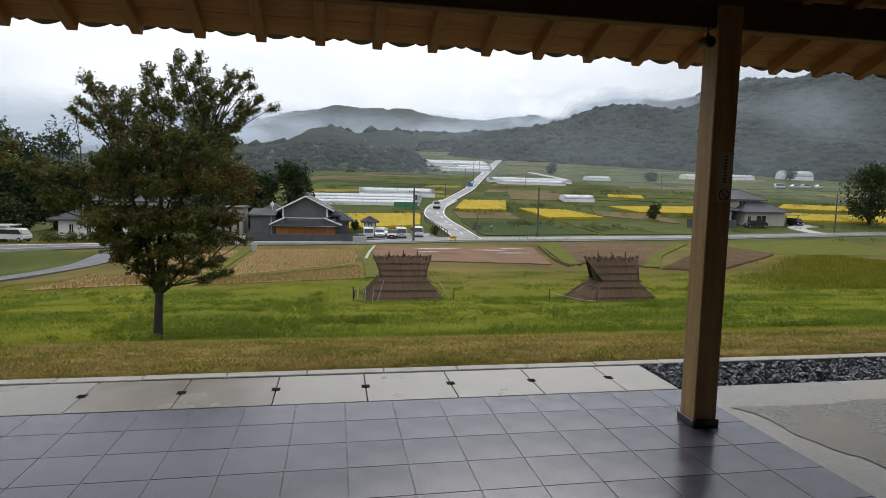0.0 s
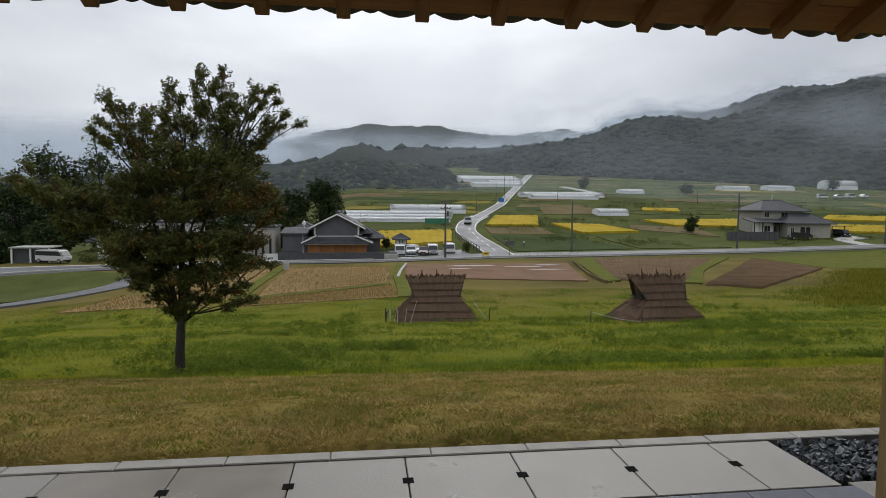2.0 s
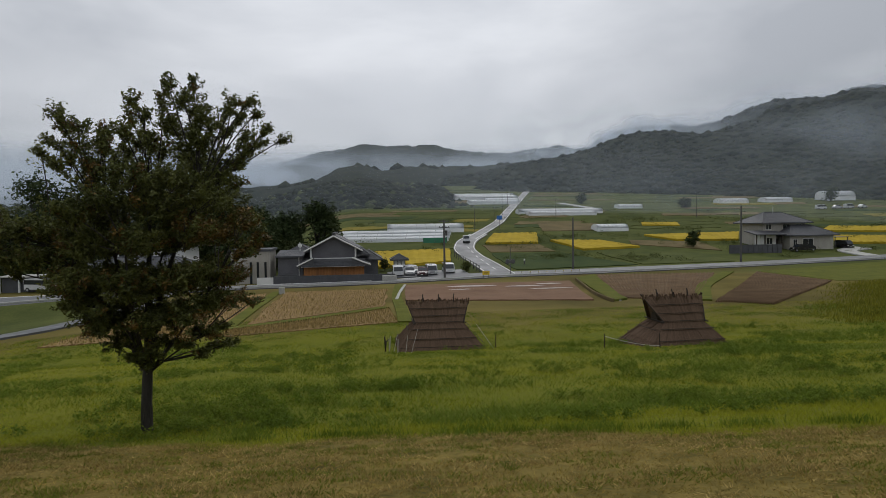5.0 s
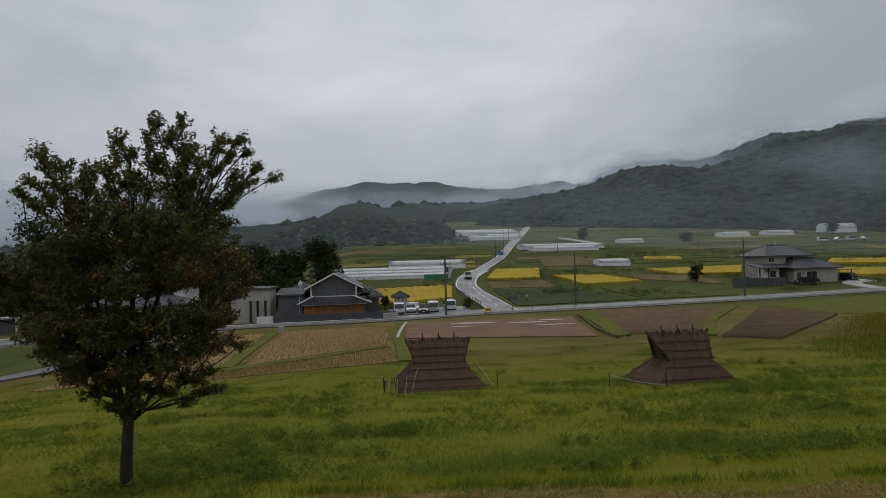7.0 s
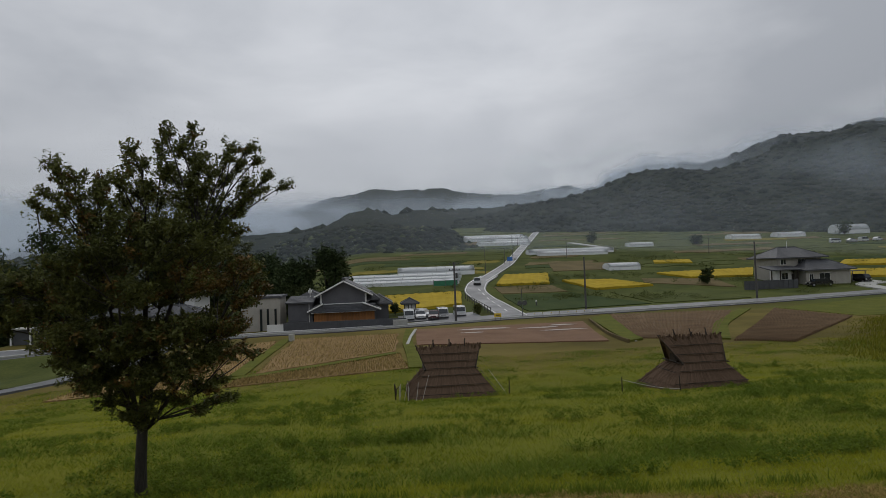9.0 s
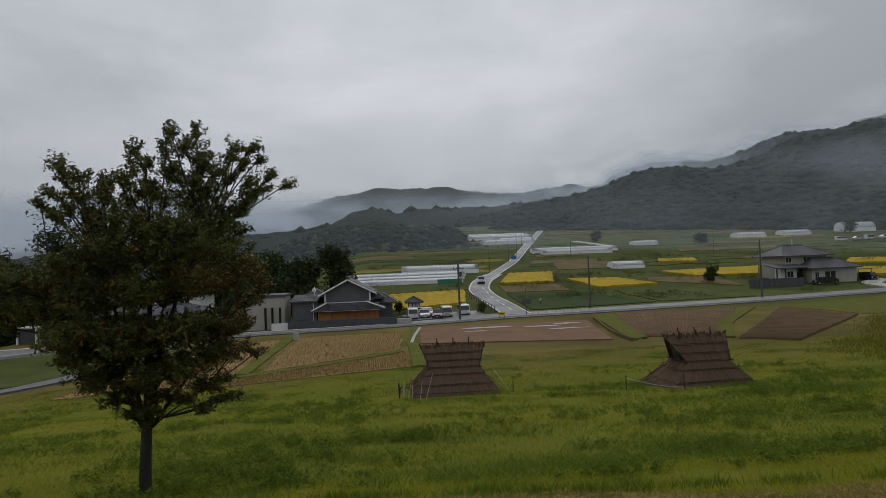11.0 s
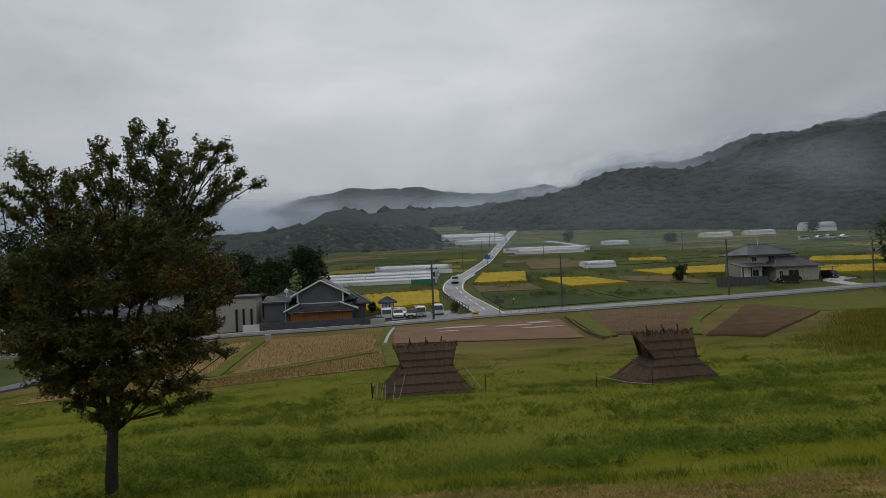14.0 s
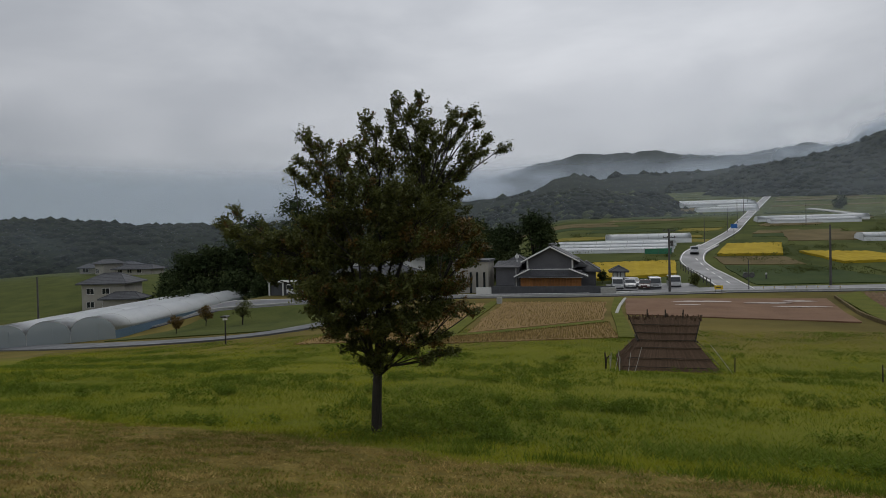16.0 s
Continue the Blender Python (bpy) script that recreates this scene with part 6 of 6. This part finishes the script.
    flat += [(0.0, 2.95, 0.55, 0.34), (-0.7, 3.0, 0.5, 0.34), (0.8, 2.95, 0.5, 0.34), (-0.5, 2.25, 0.42, 0.3), (0.5, 2.3, 0.42, 0.3), (-0.9, 2.6, 0.36, 0.26), (1.2, 2.6, 0.36, 0.26)]
    lobes = []
    for x, z, rx, rz in flat:
        depths = (0.0,) if rx < 0.27 else (-0.4, 0.4) if rx < 0.45 else (-1.1, -0.35, 0.4, 1.15)
        for y in depths:
            lobes.append((x, y + 0.25 * x + rng.uniform(-0.15, 0.15), z, rx * (0.9 if len(depths) > 1 else 1), rz * (0.9 if len(depths) > 1 else 1)))
    fork = Vector((0.04, 0.02, 1.22))
    limbs = []
    mains = [((0.2, 0.05, 4.4), 0.075), ((-0.75, 0.1, 4.3), 0.05), ((1.15, -0.1, 4.6), 0.055), ((-1.5, -0.1, 3.6), 0.038), ((1.35, 0.2, 3.0), 0.036), ((0.2, 0.95, 3.7), 0.04), ((0.1, -1.0, 3.5), 0.04), ((1.0, 0.1, 1.85), 0.022), ((-0.6, -0.2, 2.6), 0.03)]
    for end, r in mains:
        pts = limb_path(fork + Vector((end[0] * 0.05, end[1] * 0.05, -0.08 + 0.03 * end[2])), end, rng, 0.07, 6)
        part("limb", tube(bmesh.new(), pts, [r * (1 - 0.6 * k / 6) for k in range(7)], 8), BARK, tree)
        limbs += [(p, r * (1 - 0.6 * k / 6)) for k, p in enumerate(pts)]
    twigs = bmesh.new()
    green, red = [], []
    for x, y, z, rx, rz in lobes:
        c = Vector((x, y, z))
        below = [q for q in limbs if q[0].z < z - 0.15] or limbs
        p, r = min(below, key=lambda q: (q[0] - c).length + 0.6 * abs(q[0].x - c.x))
        pts = limb_path(p, c, rng, 0.06, 4)
        tube(twigs, pts, [max(0.010, min(r, 0.020 if z > 4.3 else 0.030) * (1 - 0.6 * k / 4)) for k in range(5)], 6)
        top = z > 4.3
        ry = min(rx, 0.55)
        if top:
            for _ in range(5):
                k = rng.randrange(1, 4)
                a = pts[k].lerp(pts[k + 1], rng.random()) + Vector((rng.gauss(0, 0.07), rng.gauss(0, 0.12), rng.gauss(0, 0.07)))
                tip = a + Vector((rng.gauss(0, 0.10) + 0.02 * x, rng.gauss(0, 0.10), 0.16))
                green += [a.lerp(tip, u) for u in (0.0, 0.3, 0.6, 0.85, 1.0)]
        for _ in range(int((104 if top else 200 if x < -1.2 else 112) * rx * rz) + (6 if top else 9)):
            d = Vector((rng.gauss(0, 1), rng.gauss(0, 1), rng.gauss(0, 1))).normalized() * rng.random() ** 0.4
            away = Vector((d.x * 0.7 + 0.25 * x, d.y * 0.7, d.z * 0.5 + (0.55 if z > 2.6 else 0.1))).normalized()
            length = rng.uniform(0.12, 0.3)
            a = c + Vector((d.x * rx, d.y * ry, d.z * rz)) * 0.72 - away * length * 0.6
            mid = a + away * length * 0.5 + Vector((rng.uniform(-.03, .03), rng.uniform(-.03, .03), 0.0))
            tip = a + away * length
            if rng.random() < 0.5:
                tube(twigs, [a - away * 0.12, mid, tip], [0.007, 0.005, 0.003], 3, False)
            bag = red if (x > 1.2 and 2.2 < z < 4.2 and rng.random() < 0.5) or rng.random() < 0.07 else green
            for u in (0.0, 0.25, 0.45, 0.65, 0.8, 0.92, 1.02):
                bag.append(a.lerp(tip, u) if u < 0.4 else mid.lerp(tip, u * 2 - 1))
    tagged(part("twig_work", twigs, BARK, tree), kind="stuff")
    v, f = leaf_cloud(green, 5, 0.036, 0.039, rng)
    raw("crown", v, f, LEAF).parent = tree
    v, f = leaf_cloud(red, 5, 0.036, 0.039, rng)
    turned = raw("turning_leaves", v, f, LEAF_RED)
    turned.parent = tree
    tagged(turned, label="rust-red turning leaves")


def bush_tree(m, height, radius, seed, label, mat=None, tufts=150, leaf=0.3, trunk_h=0.25, name="tree", group=""):
    """A tree seen far off: trunk, limbs and an uneven crown of leaf tufts."""
    rng = random.Random(seed)
    t = thing(name, m, label, "tree" if name == "tree" else "shrub", group)
    bm = bmesh.new()
    tube(bm, [(0, 0, -0.3), (0.1, 0, height * trunk_h), (0, 0.1, height * 0.75)], [radius * 0.07, radius * 0.055, radius * 0.02], 8)
    centres = []
    blobs = []
    for k in range(17):
        a, e = rng.uniform(0, 6.3), rng.uniform(0.0, 1.0)
        z = height * (trunk_h + 0.12 + (0.78 - trunk_h) * e)
        rr = radius * (0.62 - 0.45 * abs(e - 0.35)) * rng.uniform(0.5, 1.1)
        blobs.append((Vector((math.cos(a) * rr, math.sin(a) * rr, z)), radius * rng.uniform(0.28, 0.46)))
    blobs.append((Vector((0, 0, height * 0.82)), radius * 0.42))
    for c, r in blobs:
        tube(bm, [(0, 0, height * trunk_h), (c.x * 0.6, c.y * 0.6, (height * trunk_h + c.z) / 2), c], [radius * 0.03, radius * 0.02, radius * 0.008], 5)
        for _ in range(tufts // len(blobs)):
            d = Vector((rng.gauss(0, 1), rng.gauss(0, 1), rng.gauss(0, 0.85)))
            centres.append(c + d.normalized() * r * rng.uniform(0.55, 1.08))
    part("trunk", bm, BARK, t)
    v, f = leaf_cloud(centres, 9, radius * 0.085, leaf, rng)
    crown = raw("crown", v, f, mat or FOREST)
    crown.parent = t
    return t


def build_trees():
    build_main_tree()
    g = "dark trees behind the farmhouse"
    for k, (x, y, h, r) in enumerate(((-7.4, 107, 11.2, 4.8), (-12.8, 108, 9.4, 4.2), (-18, 112, 11, 4.5), (-24, 118, 12, 5), (-31, 116, 14, 5.5), (-39, 118, 15.5, 5.5), (-47.5, 114, 18.5, 6.5), (-53, 112, 19.5, 6), (-60, 113, 15.5, 5), (-66, 113, 19.5, 5.5), (-73, 112, 13, 5), (-78, 111, 12, 5), (-83, 113, 8, 4), (-70, 118, 15, 6), (-56, 122, 17, 6))):
        bush_tree(pose(x, y, lie(x, y) - 0.3), h, r, 40 + k, "dark green broadleaf tree in a dense stand", TREE_DARK, 520, 0.34, 0.12, group=g)
    for k, (x, y) in enumerate(((-15, 104), (-21, 107), (-28, 108), (-35, 109), (-43, 108), (-51, 106), (-58, 107), (-65, 107), (-72, 106), (-79, 106))):
        bush_tree(pose(x, y, lie(x, y) - 0.3), 6.5, 4.2, 120 + k, "dense dark undergrowth below the tree stand", TREE_DARK, 380, 0.34, 0.03, group=g)
    for k, (x, y, h, r) in enumerate(((-16.6, 111, 7.4, 4.0), (-20.5, 116, 8.6, 4.6), (-13.5, 104, 5.0, 3.0), (-11.0, 102, 4.2, 2.6))):
        bush_tree(pose(x, y, lie(x, y) - 0.3), h, r, 160 + k, "olive-green shrubby tree behind the farmhouse", BAMBOO, 460, 0.26, 0.06, group="olive shrubs behind the farmhouse")
    bush_tree(pose(118, 115, lie(118, 115) - 0.3), 13, 6.5, 140, "large dark green tree at the valley side", TREE_DARK, 520, 0.4, 0.08)
    for k, (x, y, h, r, mat, lab) in enumerate(((-39.0, 67, 3.3, 1.5, LEAF, "small round green tree beside the curving road"), (-44.6, 68, 2.6, 1.0, LEAF_RED, "thin reddish sapling beside the curving road"), (-44.6, 62.5, 2.3, 0.9, LEAF_RED, "thin reddish sapling beside the curving road"))):
        bush_tree(pose(x, y, lie(x, y)), h, r, 70 + k, lab, mat, 150, 0.11, 0.3)
    bush_tree(pose(66.8, 117, lie(66.8, 117)), 3.3, 1.7, 80, "dark round shrub among the fields", TREE_DARK, 200, 0.2, 0.1, "shrub")
    bush_tree(pose(3.2, 94.6, -5.6), 1.9, 0.9, 82, "clipped garden pine beside the gate hut", TREE_DARK, 120, 0.14, 0.2, "shrub")
    bush_tree(pose(15.4, 91.5, -5.7), 1.7, 0.9, 83, "roadside shrub by the yard", LEAF, 120, 0.14, 0.1, "shrub")
    for k, (x, y, h, r) in enumerate(((84, 226, 4, 2.6), (115, 205, 3, 3), (190, 225, 6, 4), (210, 215, 8, 5), (-70, 96, 4, 3), (-86, 116, 3.5, 3))):
        bush_tree(pose(x, y, lie(x, y)), h, r, 90 + k, "dark shrubby tree among the fields", TREE_DARK, 140, 0.3, 0.1, group="scattered field trees")
    # clipped hedge before the white house
    rng = random.Random(5)
    cs = [Vector((rng.uniform(-6.5, 6.5), rng.uniform(-0.4, 0.4), rng.uniform(0.1, 1.15))) for _ in range(420)]
    v, f = leaf_cloud(cs, 9, 0.14, 0.14, rng)
    hedge = tagged(raw("hedge", v, f, LEAF), "clipped dark green hedge before the white house", "hedge")
    hedge.matrix_basis = pose(-30.5, 84.6, lie(-30.5, 84.6))


build_trees()


# ---- grass ----
def blades(name, xy, height, width, mat, label, seed, lean=0.5, sink=0.03, lift=0.0):
    """Grass blades at places (n x 2), with a height and width for each."""
    rng = np.random.default_rng(seed)
    n = len(xy)
    z = np.array([lie(x, y) for x, y in xy]) - sink + lift
    a = rng.uniform(0, 2 * np.pi, n)
    dx, dy = np.cos(a) * width, np.sin(a) * width
    b = rng.uniform(0, 2 * np.pi, n)
    l = height * rng.uniform(0.3, 1.0, n) * lean
    v = np.zeros((n, 3, 3))
    v[:, 0] = np.stack([xy[:, 0] - dx, xy[:, 1] - dy, z], 1)
    v[:, 1] = np.stack([xy[:, 0] + dx, xy[:, 1] + dy, z], 1)
    v[:, 2] = np.stack([xy[:, 0] + np.cos(b) * l, xy[:, 1] + np.sin(b) * l, z + height + sink], 1)
    tagged(raw(name, v.reshape(-1, 3).tolist(), np.arange(3 * n).reshape(n, 3).tolist(), mat), label, "grass", kind="stuff")


def build_grass():
    rng = np.random.default_rng(8)
    # mown strip
    n = 260000
    y = 5.12 + 10 * rng.random(n) ** 1.25
    x = (rng.random(n) * 2 - 1) * (y * 1.0 + 2.5) + 0.2
    keep = np.array([yy < mown_edge(xx) + 0.5 * r for xx, yy, r in zip(x, y, rng.random(n))])
    xy = np.stack([x, y], 1)[keep]
    clump = np.array([noise.noise((p[0] * 3.1, p[1] * 4.2, 2)) + 0.6 * noise.noise((p[0] * 8, p[1] * 11, 7)) for p in xy])
    xy = xy[clump + rng.normal(0, 0.12, len(xy)) > -0.14]
    k = len(xy)
    blades("mown_grass", xy, rng.uniform(0.004, 0.026, k), rng.uniform(0.002, 0.0045, k) * (0.5 + xy[:, 1] / 9), HAY, "short mown olive-tan lawn grass", 1, 2.6, 0.006, 0.006)
    heap = np.array([noise.noise((p[0] * 0.9, p[1] * 1.7, 11)) + 0.7 * noise.noise((p[0] * 4, p[1] * 6, 12)) for p in xy])
    lying = xy[(heap > 0.16) & (rng.random(k) < 0.55)]
    k = len(lying)
    blades("lying_straw", lying, rng.uniform(0.006, 0.02, k), rng.uniform(0.004, 0.008, k) * (0.5 + lying[:, 1] / 9), LAWN_STRAW, "dry cut straw lying in patches on the lawn", 12, 5.0, 0.002, 0.010)
    k = len(xy)
    patch = np.array([noise.noise((p[0] * 0.5, p[1] * 0.8, 5)) > 0.05 for p in xy]) & (rng.random(k) < 0.5)
    gx = xy[patch] + rng.normal(0, 0.02, (patch.sum(), 2))
    k = len(gx)
    blades("green_tufts", gx, rng.uniform(0.005, 0.02, k), rng.uniform(0.0025, 0.006, k) * (0.5 + gx[:, 1] / 9), SHOOT, "green shoots in the mown strip", 2, 3.0, 0.006, 0.008)
    # cut straw raked along the mown edge
    edge = np.array([mown_edge(p[0]) - p[1] for p in xy])
    raked = xy[(edge < 1.1 + 0.5 * np.sin(xy[:, 0] * 0.7)) & (edge > -0.2) & (xy[:, 0] > -4)]
    k = len(raked)
    blades("cut_straw", raked + rng.normal(0, 0.03, (k, 2)), rng.uniform(0.006, 0.02, k), rng.uniform(0.002, 0.005, k), LAWN_STRAW, "pale cut straw lying along the mown edge", 9, 4.0, 0.004, 0.012)
    # meadow
    n = 420000
    y = 9 + 40 * rng.random(n) ** 1.45
    x = (rng.random(n) * 2 - 1) * (y * 1.02 + 3) + 0.1 * y
    keep = np.array([yy > mown_edge(xx) - 0.5 * r ** 3 for xx, yy, r in zip(x, y, rng.random(n))])
    xy = np.stack([x, y], 1)[keep]
    xy = xy[(np.hypot(xy[:, 0] - 4.15, xy[:, 1] - 32.9) > 2.0) & (np.hypot(xy[:, 0] - 15.25, xy[:, 1] - 29.9) > 1.9)]
    lush = np.array([noise.noise((p[0] * 0.22, p[1] * 0.3, 9)) + 0.5 * noise.noise((p[0] * 0.9, p[1] * 0.9, 4)) for p in xy])
    h = rng.uniform(0.018, 0.055, len(xy)) * (1.0 + 1.4 * np.clip(lush + 0.1, 0, 0.7))
    w = rng.uniform(0.003, 0.008, len(xy)) * (0.6 + xy[:, 1] / 20)
    band = np.clip((xy[:, 1] - 15.5) / 2, 0, 1) * np.clip((27 - xy[:, 1]) / 5, 0, 1)
    dark = (lush + 0.14 * band + rng.normal(0, 0.20, len(xy))) > 0.22
    pale = (lush + 0.25 * band + rng.normal(0, 0.22, len(xy))) < -0.12 + 0.42 * np.clip((16.5 - xy[:, 1]) / 4, 0, 1) * np.clip((xy[:, 0] + 3) / 4, 0, 1)
    dark &= ~pale
    for nm, sel, mat, lab, sd in (("meadow_grass", ~dark & ~pale, BLADE, "long green meadow grass, wet", 3), ("weeds", dark, BLADE_DARK, "dark green broad-leaved weeds in the meadow", 4), ("yellow_grass", pale, BLADE_PALE, "yellowing meadow grass", 5)):
        blades(nm, xy[sel], h[sel] * (1.25 if nm == "weeds" else 1), w[sel] * (1.5 if nm == "weeds" else 1), mat, lab, sd, 2.6)
    # leafy weed clumps in the long grass
    wr = random.Random(17)
    cs = []
    while len(cs) < 5200:
        b = 12.5 + 24 * wr.random() ** 1.3
        a = wr.uniform(-1.0, 1.0) * (b * 0.95 + 2) + 0.1 * b
        if b < mown_edge(a) + 0.6 or noise.noise((a * 0.16, b * 0.34, 21)) + 0.6 * noise.noise((a * 0.7, b * 1.1, 22)) < 0.12:
            continue
        for _ in range(wr.randrange(3, 8)):
            x, y = a + wr.gauss(0, 0.22), b + wr.gauss(0, 0.16)
            cs.append(Vector((x, y, lie(x, y) + wr.uniform(0.02, 0.16))))
    v, f = leaf_cloud(cs, 22, 0.055, 0.034, wr)
    tagged(raw("leafy_weeds", v, f, BLADE_DARK), "low leafy weed clumps in the meadow", "weeds", kind="stuff")
    # tufts left by the mower
    c = np.stack([(rng.random(5200) * 2 - 1) * 13, 5.2 + 8.5 * rng.random(5200) ** 1.2], 1)
    c = c[np.array([p[1] < mown_edge(p[0]) and noise.noise((p[0] * 0.8, p[1] * 1.3, 31)) > -0.15 for p in c])]
    for nm, sel, m_, lab, sd in (("dry_tufts", slice(0, None, 2), LAWN_STRAW, "dry straw tufts in the mown strip", 14), ("green_mown_tufts", slice(1, None, 2), SHOOT, "green tufts in the mown strip", 15)):
        at = np.repeat(c[sel], 34, axis=0)
        at = at + rng.normal(0, 1, at.shape) * np.array((0.10, 0.06))
        at = at[at[:, 1] > 5.15]
        k = len(at)
        blades(nm, at, rng.uniform(0.012, 0.045, k), rng.uniform(0.003, 0.0065, k) * (0.5 + at[:, 1] / 9), m_, lab, sd, 1.6, 0.004, 0.006)
    # low scrub on the banks between the fields
    pr = random.Random(31)
    cs = []
    while len(cs) < 1100:
        b = pr.uniform(88, 175)
        a = pr.uniform(-0.05, 1.05) * b
        if noise.noise((a * 0.07, b * 0.07, 6)) + 0.5 * noise.noise((a * 0.4, b * 0.4, 2)) < 0.16 or abs(b - 89 - 0.1 * max(0, a - 33)) < 5 or abs(a - 20.5 - 0.33 * max(0, b - 124)) < 4.5 or b < 98 and a < 22:
            continue
        for _ in range(pr.randrange(2, 6)):
            x, y = a + pr.gauss(0, 1.3), b + pr.gauss(0, 0.5)
            cs.append(Vector((x, y, lie(x, y) + pr.uniform(0.1, 0.5))))
    v, f = leaf_cloud(cs, 30, 0.32, 0.11, pr)
    tagged(raw("bank_scrub", v, f, SCRUB), "low green scrub on the banks between fields", "scrub", kind="stuff")
    # tall weeds where the mowing stopped
    cx = [(-1.5, 12.6), (0.4, 12.1), (1.9, 11.9), (3.1, 11.2), (3.6, 11.0), (5.5, 10.7), (6.6, 10.4), (-0.2, 12.4), (2.5, 11.5), (4.4, 10.9), (-10, 14.5), (-8.2, 14.6)]
    pts = np.concatenate([rng.normal(c, (0.22, 0.15), (240, 2)) for c in cx])
    blades("edge_weeds", pts, rng.uniform(0.04, 0.15, len(pts)), rng.uniform(0.005, 0.011, len(pts)), BLADE_DARK, "weed clumps along the mown edge", 6, 0.8)
    # tall reedy grass beside the tilled field
    n = 46000
    pts = np.stack([rng.uniform(29, 64, n), rng.uniform(35, 66, n)], 1)
    rim = 40.5 + (pts[:, 0] - 31) * 1.02 + rng.normal(0, 1.8, n)
    pick = (pts[:, 1] < rim) & (pts[:, 1] > rim - 16)
    pts, edge = pts[pick], np.clip((rim[pick] - pts[pick][:, 1]) / 4, 0.25, 1)
    hump = np.array([noise.noise((p[0] * 0.16, p[1] * 0.16, 2)) + 0.5 * noise.noise((p[0] * 0.6, p[1] * 0.6, 2)) for p in pts])
    hh = edge * rng.uniform(0.14, 0.40, len(pts)) * (0.8 + 0.9 * np.clip(hump + 0.3, 0, 1))
    blades("tall_grass", pts, hh, rng.uniform(0.025, 0.05, len(pts)), BUSH, "tall yellow-green grass beside the tilled field", 7, 0.6)


build_grass()


# ---- stakes and ropes round the dwellings ----
def build_stakes():
    for (cx, cy, spots) in ((4.15, 32.9, ((-2.75, -1.5), (-2.4, -2.1), (-2.7, -0.4), (2.35, -1.6))), (15.25, 29.9, ((-4.25, -1.0), (-2.25, -2.3)))):
        last = None
        for dx, dy in spots:
            x, y = cx + dx, cy + dy
            z = lie(x, y)
            s = thing("stake", pose(x, y, z), "thin weathered stake beside the thatched dwelling", "stake", "stakes round the dwellings")
            part("stake_body", tube(bmesh.new(), [(0, 0, -0.2), (random.uniform(-0.05, 0.05), 0, 0.62)], [0.025, 0.02], 6), ROPE if dx < 0 and cx < 10 else POLEWOOD, s)
    pts = [(11.0 + 2.0 * k / 10, 28.9 - 1.3 * k / 10, lie(11.0 + 2.0 * k / 10, 28.9 - 1.3 * k / 10) + 0.5 - 0.42 * math.sin(math.pi * k / 20)) for k in range(11)]
    r = thing("rope", pose(0, 0, 0), "slack pale rope before the thatched dwelling", "rope")
    part("rope_line", tube(bmesh.new(), pts, [0.012] * 11, 5), ROPE, r)
    for x0, y0, x1, y1, hgt in ((1.55, 30.75, 1.75, 31.0, 0.75), (2.1, 30.6, 2.25, 31.1, 0.7), (2.35, 30.55, 2.75, 31.3, 0.95), (6.35, 30.7, 5.6, 31.5, 1.05)):
        z = lie(x0, y0)
        r = thing("leaning_pole", pose(x0, y0, z), "thin pale pole leaning on the thatch skirt", "pole", "poles leaning on the dwelling")
        part("pole_body", tube(bmesh.new(), [(0, 0, -0.1), (x1 - x0, y1 - y0, hgt)], [0.012, 0.010], 6), ROPE, r)
    s = thing("dark_stake", pose(1.2, 31.6, lie(1.2, 31.6)), "short dark stake in the meadow", "stake")
    part("stake_body", tube(bmesh.new(), [(0, 0, -0.2), (0.02, 0, 0.35), (-0.03, 0, 0.72)], [0.07, 0.06, 0.03], 6), POLEWOOD, s)
    part("stake_arm", tube(bmesh.new(), [(0, 0, 0.4), (0.18, 0, 0.6)], [0.035, 0.02], 6), POLEWOOD, s)


build_stakes()
build_floor()
